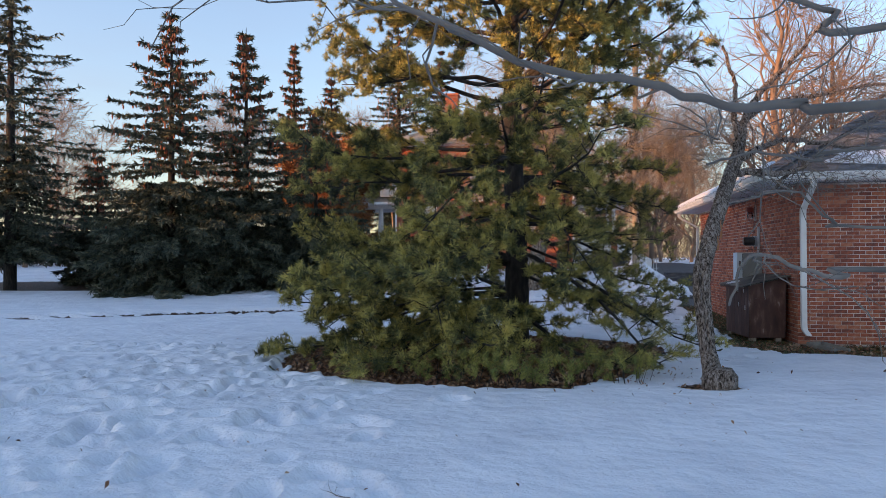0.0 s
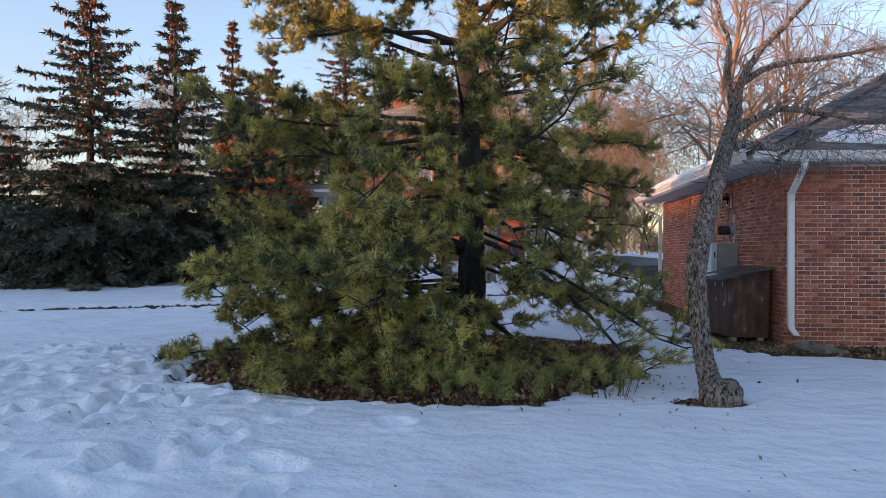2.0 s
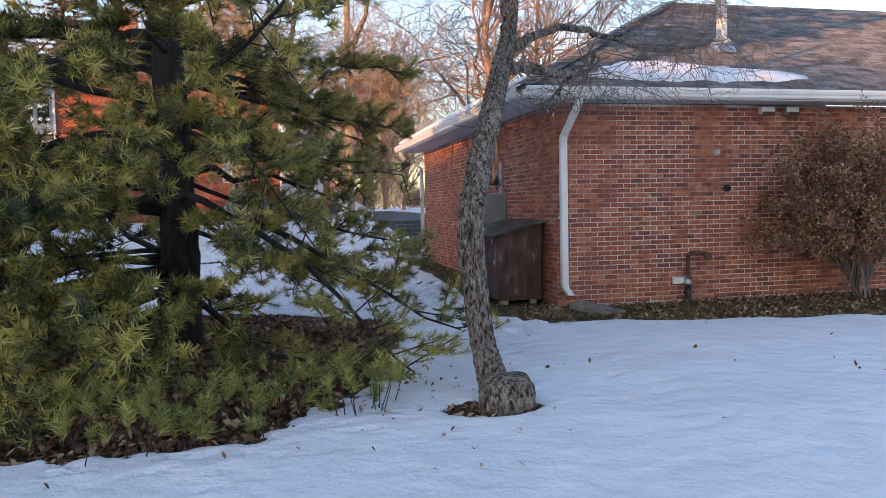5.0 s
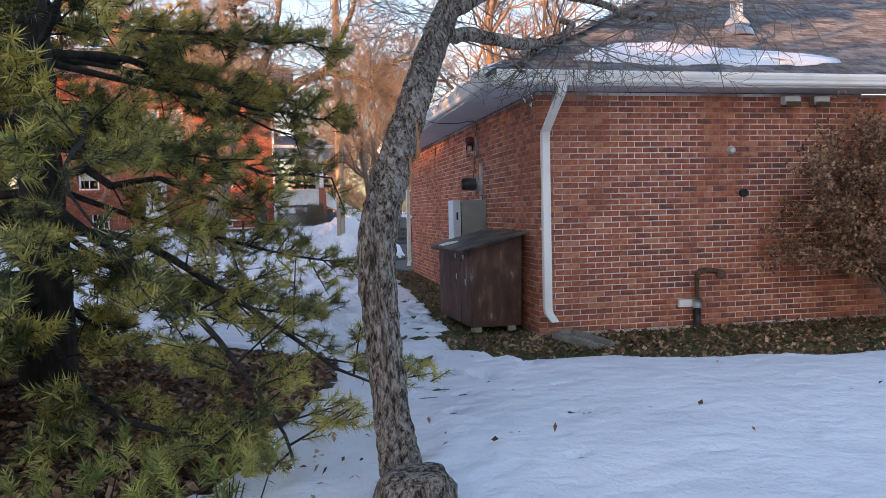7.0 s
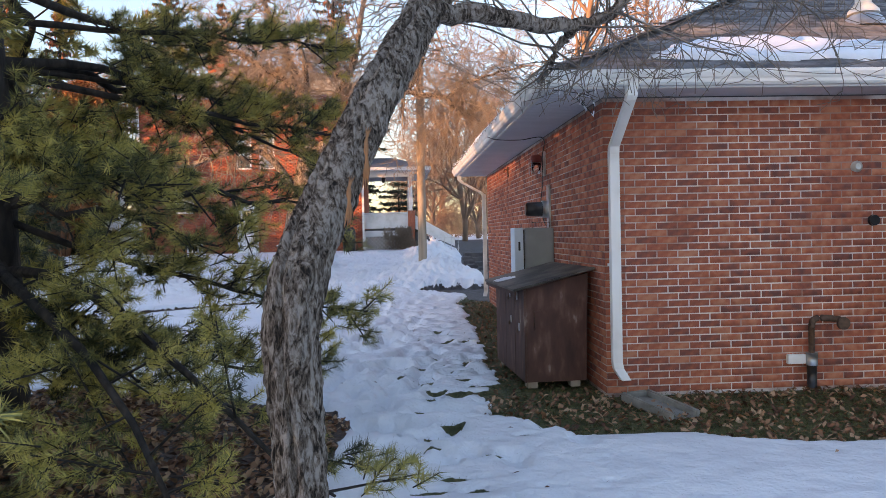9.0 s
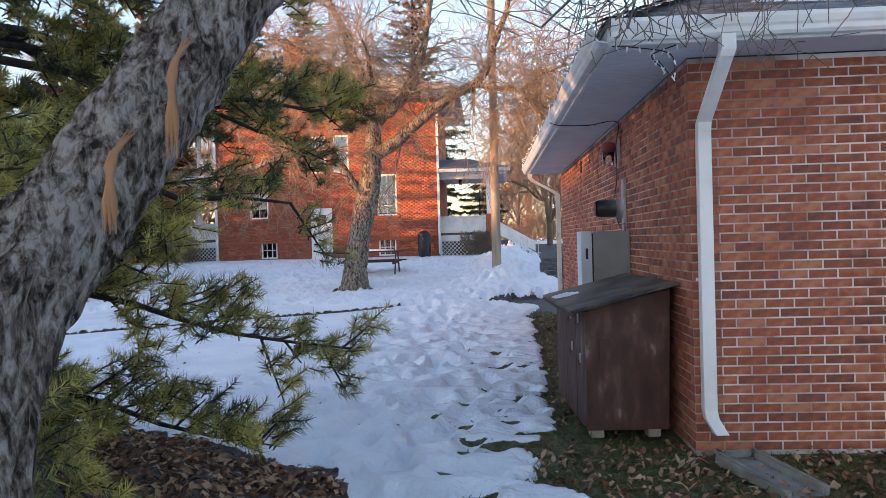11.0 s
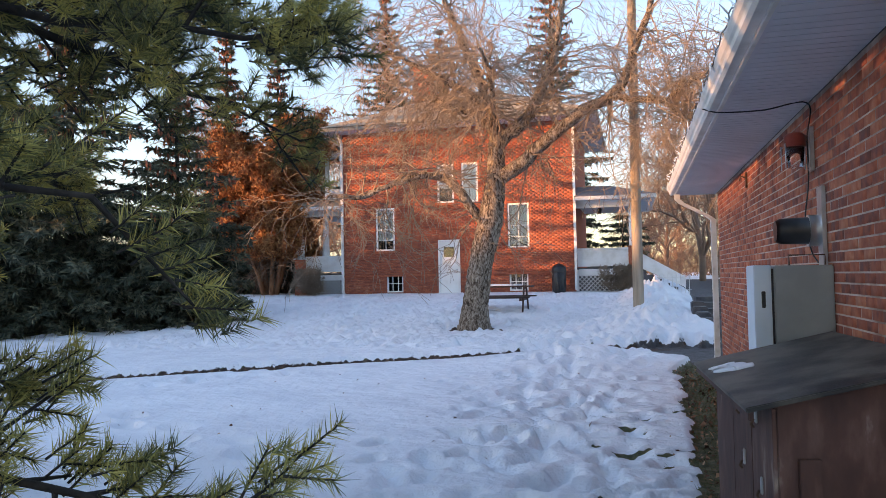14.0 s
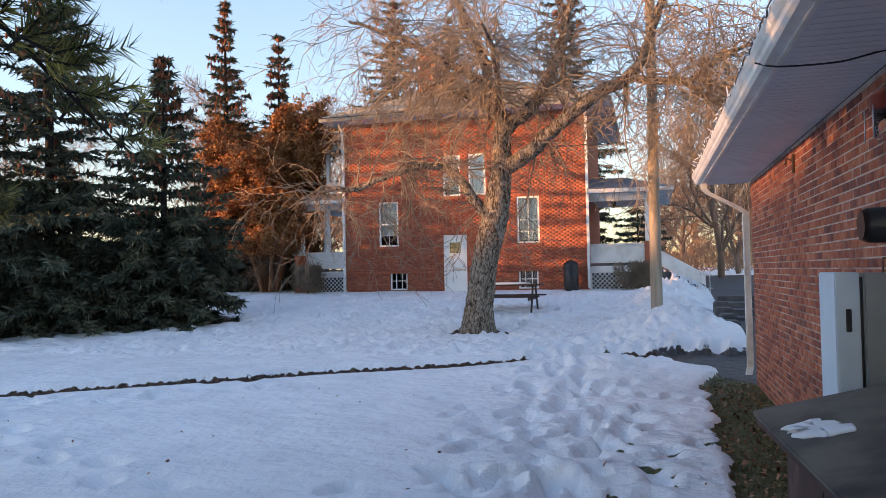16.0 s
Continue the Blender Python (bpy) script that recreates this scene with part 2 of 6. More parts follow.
M_BARK_CRAB = plated_bark("flaking_bark", ((0.020, 0.015, 0.012), (0.10, 0.074, 0.058), (0.20, 0.162, 0.135), (0.35, 0.305, 0.27)), 20)
M_BARK_ELM = plated_bark("ridged_brown_bark", ((0.035, 0.025, 0.018), (0.11, 0.08, 0.06), (0.21, 0.17, 0.135), (0.36, 0.31, 0.26)), 13)


def glass_mat():
    m, n, l, b = nodes_of("window_glass", 0.03)
    b.inputs["Base Color"].default_value = (0.9, 0.95, 0.95, 1)
    out = n["Material Output"]
    tr, gl, mx, fr = n.new("ShaderNodeBsdfTransparent"), n.new("ShaderNodeBsdfGlossy"), n.new("ShaderNodeMixShader"), n.new("ShaderNodeFresnel")
    gl.inputs["Roughness"].default_value = 0.03
    fr.inputs["IOR"].default_value = 1.6
    l.new(fr.outputs[0], mx.inputs[0])
    l.new(tr.outputs[0], mx.inputs[1])
    l.new(gl.outputs[0], mx.inputs[2])
    l.new(mx.outputs[0], out.inputs["Surface"])
    return m


M_GLASS = glass_mat()


def ground_mat():
    """Snow where the cover attribute is high, and under it grass, leaf mulch or asphalt by the attribute bare."""
    m, n, l, b = nodes_of("snowy_ground", 0.6, spec=0.3)
    tc = n.new("ShaderNodeTexCoord")

    def nz(scale, detail=5):
        t = n.new("ShaderNodeTexNoise")
        t.inputs["Scale"].default_value, t.inputs["Detail"].default_value = scale, detail
        l.new(tc.outputs["Object"], t.inputs["Vector"])
        return t.outputs[0]

    def mix(fac, a, c):
        x = n.new("ShaderNodeMix")
        x.data_type = "RGBA"
        l.new(fac, x.inputs[0])
        l.new(a, x.inputs[6])
        l.new(c, x.inputs[7])
        return x.outputs[2]

    def col(src, stops):
        r = ramp(n, stops)
        l.new(src, r.inputs[0])
        return r.outputs[0]

    cov, bare = n.new("ShaderNodeAttribute"), n.new("ShaderNodeAttribute")
    cov.attribute_name, bare.attribute_name = "cover", "bare"
    snow = col(nz(1.3, 8), [(0.25, (0.70, 0.71, 0.74)), (0.55, (0.81, 0.82, 0.84)), (0.8, (0.87, 0.87, 0.88))])
    specks = col(nz(55, 2), [(0.70, (1, 1, 1)), (0.76, (0.30, 0.22, 0.16))])
    mul = n.new("ShaderNodeMix")
    mul.data_type, mul.blend_type = "RGBA", "MULTIPLY"
    mul.inputs[0].default_value = 0.55
    l.new(snow, mul.inputs[6])
    l.new(specks, mul.inputs[7])
    snow = mul.outputs[2]
    grass = col(nz(14, 9), [(0.3, (0.035, 0.035, 0.016)), (0.5, (0.075, 0.080, 0.030)), (0.7, (0.17, 0.13, 0.065))])
    mulch = col(nz(18, 9), [(0.3, (0.022, 0.013, 0.009)), (0.5, (0.06, 0.032, 0.02)), (0.72, (0.15, 0.08, 0.045))])
    asph = col(nz(30, 6), [(0.3, (0.045, 0.042, 0.042)), (0.7, (0.09, 0.082, 0.08))])
    s1, s2 = n.new("ShaderNodeMath"), n.new("ShaderNodeMath")
    s1.operation = s2.operation = "GREATER_THAN"
    s1.inputs[1].default_value, s2.inputs[1].default_value = 0.5, 1.5
    l.new(bare.outputs["Fac"], s1.inputs[0])
    l.new(bare.outputs["Fac"], s2.inputs[0])
    base = mix(s2.outputs[0], mix(s1.outputs[0], grass, mulch), asph)
    wob = n.new("ShaderNodeMath")
    wob.operation = "MULTIPLY_ADD"
    l.new(nz(9, 6), wob.inputs[0])
    wob.inputs[1].default_value = 0.7
    l.new(cov.outputs["Fac"], wob.inputs[2])
    edge = n.new("ShaderNodeMapRange")
    edge.inputs["From Min"].default_value, edge.inputs["From Max"].default_value = 0.80, 0.88
    l.new(wob.outputs[0], edge.inputs["Value"])
    l.new(mix(edge.outputs[0], base, snow), b.inputs["Base Color"])
    b1, b2 = n.new("ShaderNodeBump"), n.new("ShaderNodeBump")
    b1.inputs["Strength"].default_value, b1.inputs["Distance"].default_value = 0.4, 0.02
    b2.inputs["Strength"].default_value, b2.inputs["Distance"].default_value = 0.8, 0.09
    l.new(nz(45, 6), b1.inputs["Height"])
    l.new(nz(5, 6), b2.inputs["Height"])
    l.new(b2.outputs[0], b1.inputs["Normal"])
    l.new(b1.outputs[0], b.inputs["Normal"])
    return m


M_GROUND = ground_mat()


# ---- mesh helpers ----
def mesh_ob(name, verts, faces, mat, parent=None, label="", smooth=False, kind=""):
    """One mesh object from arrays of vertices and of faces (faces all of one size, or a list)."""
    me = bpy.data.meshes.new(name)
    verts = np.asarray(verts, dtype=np.float32)
    if isinstance(faces, np.ndarray):
        k, nf = faces.shape[1], len(faces)
        me.vertices.add(len(verts))
        me.vertices.foreach_set("co", verts.ravel())
        me.loops.add(k * nf)
        me.loops.foreach_set("vertex_index", faces.astype(np.int32).ravel())
        me.polygons.add(nf)
        me.polygons.foreach_set("loop_start", np.arange(0, k * nf, k, dtype=np.int32))
        me.update(calc_edges=True)
        me.validate()
    else:
        me.from_pydata([tuple(v) for v in verts], [], faces)
    if smooth:
        me.polygons.foreach_set("use_smooth", [True] * len(me.polygons))
    me.materials.append(mat)
    ob = new(name, me)
    if parent:
        ob.parent = parent
    return tagged(ob, label, kind=kind)


def thing(name, label, category, group="", at=(0, 0, 0)):
    ob = new(name)
    ob.location = at
    return tagged(ob, label, category, group)


CUBE_F = [(0, 3, 2, 1), (4, 5, 6, 7), (0, 1, 5, 4), (1, 2, 6, 5), (2, 3, 7, 6), (3, 0, 4, 7)]


def box_v(x0, y0, z0, x1, y1, z1):
    return [(x0, y0, z0), (x1, y0, z0), (x1, y1, z0), (x0, y1, z0), (x0, y0, z1), (x1, y0, z1), (x1, y1, z1), (x0, y1, z1)]


def boxes(name, blist, mat, parent=None, label="", bevel=0.0, kind="", smooth=False):
    """Boxes (x0, y0, z0, x1, y1, z1) as one mesh, edges bevelled."""
    bm = bmesh.new()
    for b in blist:
        vs = [bm.verts.new(v) for v in box_v(*b)]
        for f in CUBE_F:
            bm.faces.new([vs[i] for i in f])
    if bevel:
        bmesh.ops.bevel(bm, geom=bm.edges[:], offset=bevel, segments=2, affect="EDGES", clamp_overlap=True)
    me = bpy.data.meshes.new(name)
    bm.to_mesh(me)
    bm.free()
    me.materials.append(mat)
    ob = new(name, me)
    if parent:
        ob.parent = parent
    return tagged(ob, label, kind=kind)


def tube_arrays(path, radii, sides):
    """Vertices and quads of a tube along a path with a radius for each point."""
    p = np.asarray(path, float)
    r = np.asarray(radii, float)
    t = np.gradient(p, axis=0)
    t /= np.linalg.norm(t, axis=1, keepdims=True) + 1e-9
    ref = np.array([0.0, 0.0, 1.0]) if abs(t[0][2]) < 0.8 else np.array([1.0, 0.0, 0.0])
    u = np.cross(t, ref)
    u /= np.linalg.norm(u, axis=1, keepdims=True) + 1e-9
    v = np.cross(t, u)
    a = np.linspace(0, 2 * np.pi, sides, endpoint=False)
    ring = p[:, None] + r[:, None, None] * (np.cos(a)[None, :, None] * u[:, None] + np.sin(a)[None, :, None] * v[:, None])
    n = len(p)
    i, j = np.meshgrid(np.arange(n - 1), np.arange(sides), indexing="ij")
    f = np.stack([i * sides + j, i * sides + (j + 1) % sides, (i + 1) * sides + (j + 1) % sides, (i + 1) * sides + j], -1).reshape(-1, 4)
    return ring.reshape(-1, 3), f


def tube(name, path, radii, mat, parent=None, sides=12, label="", closed=True, smooth=True, kind=""):
    v, f = tube_arrays(path, radii, sides)
    fl = [tuple(int(k) for k in q) for q in f]
    if closed:
        fl.append(tuple(range(sides)))
        fl.append(tuple(len(v) - sides + k for k in reversed(range(sides))))
    ob = mesh_ob(name, v, fl, mat, parent, label, kind=kind)
    if smooth:
        ob.data.polygons.foreach_set("use_smooth", [len(p.vertices) == 4 for p in ob.data.polygons])
    return ob


def curve_pts(pts, n):
    """A smooth path of n points through pts."""
    p = np.asarray(pts, float)
    q = np.vstack([2 * p[0] - p[1], p, 2 * p[-1] - p[-2]])
    out = []
    for s in np.linspace(0, len(p) - 1 - 1e-6, n):
        i, f = int(s), s - int(s)
        a, b, c, d = q[i], q[i + 1], q[i + 2], q[i + 3]
        out.append(0.5 * (2 * b + (c - a) * f + (2 * a - 5 * b + 4 * c - d) * f * f + (3 * b - a - 3 * c + d) * f**3))
    return np.array(out)


def trunk(name, pts, radii, mat, parent, sides=30, rings=150, ridge=0.02, seed=0, label="", groove=None):
    """A trunk with ridged bark: a tube pushed in and out by stretched noise."""
    p = curve_pts(pts, rings)
    r = np.interp(np.linspace(0, len(pts) - 1, rings), range(len(pts)), radii)
    v, f = tube_arrays(p, r, sides)
    v = v.reshape(rings, sides, 3)
    for i in range(rings):
        for j in range(sides):
            c = Vector((math.cos(j / sides * 6.283) * 2.2 + seed, math.sin(j / sides * 6.283) * 2.2, np.linalg.norm(p[i] - p[0]) * 2.5))
            k = noise.noise(c * 1.6) * 0.6 + abs(noise.noise(c * 3.2)) * 0.9 + noise.noise(c * 0.5) * 0.8 + abs(noise.noise(c * 7.0)) * 0.8 + noise.noise(Vector((c.x * 11, c.y * 11, c.z * 9))) * 0.35
            d = v[i, j] - p[i]
            if groove is not None:
                da = (j / sides * 6.283 - groove - 0.28 * math.sin(i / rings * 9.0) + math.pi) % (2 * math.pi) - math.pi
                k -= 1.5 * math.exp(-((da / 0.10) ** 2)) - 0.5 * math.exp(-(((abs(da) - 0.24) / 0.12) ** 2))
            v[i, j] = p[i] + d * (1 + ridge / max(r[i], 0.02) * k)
    return mesh_ob(name, v.reshape(-1, 3), f, mat, parent, label, smooth=True)


def segs_mesh(name, segs, mat, parent=None, label="", sides=3, kind=""):
    """Many tapered twigs, each from p0 to p1 with radii r0 and r1, as one mesh. segs: rows of 8."""
    s = np.asarray(segs, float)
    p0, p1, r0, r1 = s[:, :3], s[:, 3:6], s[:, 6], s[:, 7]
    t = p1 - p0
    t /= np.linalg.norm(t, axis=1, keepdims=True) + 1e-9
    ref = np.where(np.abs(t[:, 2:3]) < 0.8, [[0.0, 0.0, 1.0]], [[1.0, 0.0, 0.0]])
    u = np.cross(t, ref)
    u /= np.linalg.norm(u, axis=1, keepdims=True) + 1e-9
    w = np.cross(t, u)
    a = np.linspace(0, 2 * np.pi, sides, endpoint=False)
    off = np.cos(a)[None, :, None] * u[:, None] + np.sin(a)[None, :, None] * w[:, None]
    v = np.concatenate([p0[:, None] + off * r0[:, None, None], p1[:, None] + off * r1[:, None, None]], 1).reshape(-1, 3)
    j = np.arange(sides)
    q = np.stack([j, (j + 1) % sides, sides + (j + 1) % sides, sides + j], -1)
    f = (np.arange(len(s))[:, None, None] * 2 * sides + q[None]).reshape(-1, 4)
    return mesh_ob(name, v, f, mat, parent, label, smooth=True, kind=kind)


def blades_mesh(name, base, tip, width, mat, parent=None, label="", kind=""):
    """Thin three-cornered blades from base to tip."""
    base, tip = np.asarray(base, float), np.asarray(tip, float)
    d = tip - base
    rnd = np.random.default_rng(len(base)).normal(size=d.shape)
    s = np.cross(d, rnd)
    s *= (np.broadcast_to(width, len(base)) / 2)[:, None] / (np.linalg.norm(s, axis=1, keepdims=True) + 1e-9)
    v = np.stack([base - s, base + s, tip], 1).reshape(-1, 3)
    f = np.arange(len(v)).reshape(-1, 3)
    return mesh_ob(name, v, f, mat, parent, label, kind=kind)


# ---- terrain ----
def terrain(x, y):
    return np.interp(y, [-50, 12, 17, 23, 28.6, 32.4, 36, 39.5, 60, 400], [0, 0, 0.03, 0.10, 0.27, 0.50, 0.74, 0.93, 1.1, 1.5])


def smooth01(a, lo, hi):
    t = np.clip((a - lo) / (hi - lo), 0, 1)
    return t * t * (3 - 2 * t)


def field(x, y, scale, seed):
    """Smooth noise over the plan, from sums of turned waves."""
    rg = np.random.default_rng(seed)
    out = np.zeros_like(x)
    for k in range(14):
        ang, fr, ph = rg.uniform(0, 6.283), rg.uniform(0.6, 2.2) / scale, rg.uniform(0, 6.283)
        out += np.sin((x * math.cos(ang) + y * math.sin(ang)) * fr * 6.283 + ph)
    return out / 14 * 1.6


def path_y(x):
    return np.interp(x, [-60, -16, -5.7, -1.93, 2.31, 3.0, 6, 12], [0, 15.6, 20.5, 23.1, 25.2, 25.4, 25.8, 26])


def build_ground():
    def axis(lo, hi, step, far_lo, far_hi):
        a = list(np.arange(lo, hi + step / 2, step))
        s, x = step, hi
        while x < far_hi:
            s *= 1.22
            x += s
            a.append(x)
        s, x = step, lo
        while x > far_lo:
            s *= 1.22
            x -= s
            a.insert(0, x)
        return np.array(a)

    xs = axis(-8.6, 8.0, 0.045, -900, 900)
    ya = np.arange(1.5, 20, 0.045)
    yb = np.arange(20, 38.5, 0.09)
    mid = axis(0, 1, 0.15, -900, 900)
    ys = np.concatenate([mid[mid < 0] + 1.4, ya, yb, 38.5 + (mid[mid > 1] - 1)])
    X, Y = np.meshgrid(xs, ys)
    T = terrain(X, Y)
    f1, f2, f3 = field(X, Y, 1.4, 3), field(X, Y, 0.45, 4), field(X, Y, 5.0, 5)
    cover = np.ones_like(X)
    bare = np.zeros_like(X)
    # leaf mulch under the pine
    rr = np.sqrt(((X + 1.2) / 3.10) ** 2 + ((Y - 11.80) / 3.02) ** 2)
    notch = np.exp(-(((X - 1.5) / 0.7) ** 2 + ((Y - 10.9) / 1.2) ** 2)) * 0.16 - np.exp(-(((X - 0.1) / 0.6) ** 2 + ((Y - 8.8) / 0.4) ** 2)) * 0.08 - np.exp(-(((X - 1.7) / 0.5) ** 2 + ((Y - 13.4) / 0.6) ** 2)) * 0.1
    e = rr + 0.03 * f1 + 0.035 * f2 + notch
    mul = 1 - smooth01(e, 0.95, 1.02)
    cover -= mul
    bare[mul > 0.02] = 1
    # melted ring round the crab apple, elm and spruce beds
    for cx, cy, rx, ry in ((1.80, 9.15, 0.37, 0.24), (-0.9, 28.55, 0.85, 0.5), (-12.6, 30.6, 4.6, 1.9), (-21.0, 30.0, 8.0, 2.4), (-1.2, 14.9, 0.5, 0.16)):
        d = np.sqrt(((X - cx) / rx) ** 2 + ((Y - cy) / ry) ** 2) + 0.06 * f2
        k = 1 - smooth01(d, 0.85, 1.1)
        cover -= k
        bare[k > 0.02] = 1
    # strip of grass along the brick garage
    south = smooth01(Y, np.interp(X, [2.9, 3.4, 4.0, 5.0, 7.4, 12], [13.9, 13.3, 12.65, 12.15, 11.65, 11.2]) + 0.10 * f1 + 0.05 * f2, np.interp(X, [2.9, 3.4, 4.0, 5.0, 7.4, 12], [14.0, 13.4, 12.8, 12.3, 11.8, 11.4]) + 0.10 * f1 + 0.05 * f2)
    south *= (X > 2.6) * (Y < 14.2)
    edge_x = np.interp(Y, [12.4, 13.2, 14, 15, 17, 20.0, 22.5, 23.5], [3.6, 3.0, 2.95, 3.15, 3.25, 3.3, 3.4, 3.5]) + 0.12 * f1 + 0.06 * f2
    west = smooth01(X, edge_x, edge_x + 0.15) * smooth01(Y, 12.2, 12.9) * (Y < 23.6)
    g = np.maximum(south, west)
    cover -= g
    # paved walk beyond the garage
    walk_r = smooth01(X, 2.6 + 0.2 * f2, 3.2 + 0.2 * f2) * smooth01(Y, 25.2 - 2.2 * smooth01(X, 2.6, 4.3), 25.4 - 2.2 * smooth01(X, 2.6, 4.3)) * (1 - smooth01(Y, 25.7 + 0.2 * f2, 26.0 + 0.2 * f2))
    bank_edge = np.interp(Y, [25, 27, 30, 34, 40, 60], [4.2, 4.35, 4.5, 4.4, 4.6, 5.0])
    drive = smooth01(X, bank_edge, bank_edge + 0.3) * (1 - smooth01(X, 9, 9.4)) * smooth01(Y, 24.5, 25) * (1 - smooth01(Y, 62, 64))
    a = np.maximum(walk_r, drive)
    cover -= a
    bare[a > 0.3] = 2
    # slit along the edge of the walk
    dy = Y - path_y(X)
    slit = np.exp(-(((dy + 0.04 * f2) / 0.14) ** 4)) * smooth01(f1, -1.6, -0.6) * (X < 3.5) * (X > -40)
    cover -= slit * 0.95
    bare[slit > 0.3] = 1
    # melt holes along the trodden trail
    rg = np.random.default_rng(11)
    hole = np.zeros_like(X)
    dent = np.zeros_like(X)

    def press(cx, cy, rx, ry, ang, depth, arr=None, rim=0.25):
        ix0, ix1 = np.searchsorted(xs, [cx - 0.6, cx + 0.6])
        iy0, iy1 = np.searchsorted(ys, [cy - 0.6, cy + 0.6])
        if ix1 <= ix0 or iy1 <= iy0:
            return
        x, y = X[iy0:iy1, ix0:ix1] - cx, Y[iy0:iy1, ix0:ix1] - cy
        u, v = x * math.cos(ang) + y * math.sin(ang), -x * math.sin(ang) + y * math.cos(ang)
        d2 = (u / rx) ** 2 + (v / ry) ** 2
        if arr is None:
            dent[iy0:iy1, ix0:ix1] += depth * (-np.exp(-(d2**1.8)) + rim * np.exp(-((np.sqrt(d2) - 1.45) ** 2) * 7))
        else:
            np.maximum(arr[iy0:iy1, ix0:ix1], np.exp(-(d2**2)), out=arr[iy0:iy1, ix0:ix1])

    for _ in range(520):
        cx, cy = rg.uniform(-8.5, -1.0), rg.uniform(2.0, 12.5)
        if cx < -1.2 - 0.18 * (cy - 2) ** 0.9 + rg.normal(0, 0.9):
            press(cx, cy, rg.uniform(0.09, 0.14), rg.uniform(0.14, 0.22), rg.uniform(-0.7, 0.7), rg.uniform(0.05, 0.13))
    for _ in range(330):
        cy = rg.uniform(12.0, 24.0)
        cx = rg.normal(np.interp(cy, [8, 11, 14, 24], [3.0, 2.6, 2.1, 1.9]), 0.62)
        press(cx, cy, rg.uniform(0.075, 0.12), rg.uniform(0.12, 0.19), rg.normal(0, 0.5), rg.uniform(0.06, 0.115), rim=0.10)
    for k in range(17):  # one walker's track over the smooth lawn
        u = k / 16
        side = 0.13 if k % 2 else -0.13
        press(0.5 - 7.6 * u + side * 0.5, 16.5 + 3.6 * u + side, 0.13, 0.19, 1.05 + rg.normal(0, 0.12), rg.uniform(0.06, 0.09), rim=0.2)
    for _ in range(70):
        cx = rg.uniform(-9, -2.5)
        press(cx, path_y(cx) - abs(rg.normal(0.7, 0.5)), 0.11, 0.18, rg.uniform(-1.5, 1.5), rg.uniform(0.04, 0.08), rim=0.15)
    for _ in range(2600):
        cy = rg.uniform(24.6, 38.3)
        press(rg.uniform(-12, 4), cy, rg.uniform(0.09, 0.17), rg.uniform(0.11, 0.22), rg.uniform(0, 3.1), rg.uniform(0.04, 0.10), rim=0.4)
    for _ in range(120):
        cy = rg.uniform(9.5, 20)
        cx = rg.normal(np.interp(cy, [9, 11, 14, 20], [3.2, 2.75, 2.75, 2.9]), 0.35)
        if cy < 11.4 and rg.uniform() < 0.6:
            continue
        press(cx, cy, rg.uniform(0.07, 0.18), rg.uniform(0.025, 0.05), rg.normal(0, 0.2), 0, hole)
    for _ in range(46):
        cx = rg.uniform(-4, 2.2)
        press(cx, 8.75 - rg.exponential(0.25) + (abs(cx + 0.9) / 3.1) ** 2 * 1.5, rg.uniform(0.03, 0.12), rg.uniform(0.015, 0.03), 0, 0, hole)
    cover -= hole * 0.9
    cover = np.clip(cover, 0, 1)
    lump = 1 + 0.25 * f2 + 0.2 * f1
    bank = 0.50 * lump * np.exp(-(((X - 3.2) / 1.2) ** 2 + ((Y - 28.0) / 1.5) ** 2)) + 0.62 * lump * np.exp(-(((X - 3.4) / 0.85) ** 2 + ((Y - 34.0) / 3.2) ** 2)) + 0.26 * lump * np.exp(-(((X - 2.0) / 1.3) ** 2 + ((Y - 23.4) / 0.9) ** 2))
    far_side = 0.09 * smooth01(dy, 0.0, 0.18) * (1 - smooth01(dy, 0.6, 5.0))
    thick = 0.045 + bank + far_side + 0.012 * f1 + 0.02 * f3 + dent + 0.010 * f2 * smooth01(Y, 23, 26) * (1 - smooth01(Y, 38, 40))
    soft = smooth01(cover, 0.15, 0.8)
    near_fade = np.exp(-((np.maximum(np.abs(X) - 60, 0) / 60) ** 2))
    Z = T + thick * soft * near_fade - 0.01 * (1 - soft) + 0.006 * f2 * (1 - soft)
    Z += 0.07 * np.exp(-(((X + 0.7) / 1.6) ** 2 + ((Y - 12.4) / 1.6) ** 2))
    ny, nx = X.shape
    v = np.stack([X, Y, Z], -1).reshape(-1, 3)
    i, j = np.meshgrid(np.arange(ny - 1), np.arange(nx - 1), indexing="ij")
    f = np.stack([i * nx + j, i * nx + j + 1, (i + 1) * nx + j + 1, (i + 1) * nx + j], -1).reshape(-1, 4)
    ob = mesh_ob("ground", v, f, M_GROUND, smooth=True, kind="structure")
    for nm, arr in (("cover", cover), ("bare", bare)):
        ob.data.attributes.new(nm, "FLOAT", "POINT").data.foreach_set("value", arr.ravel().astype(np.float32))
    return ob, xs, ys, Z, cover, bare


GROUND, GX, GY, GZ, GC, GB = build_ground()
tagged(GROUND, "trodden snow over grass, leaf mulch and asphalt", "ground")


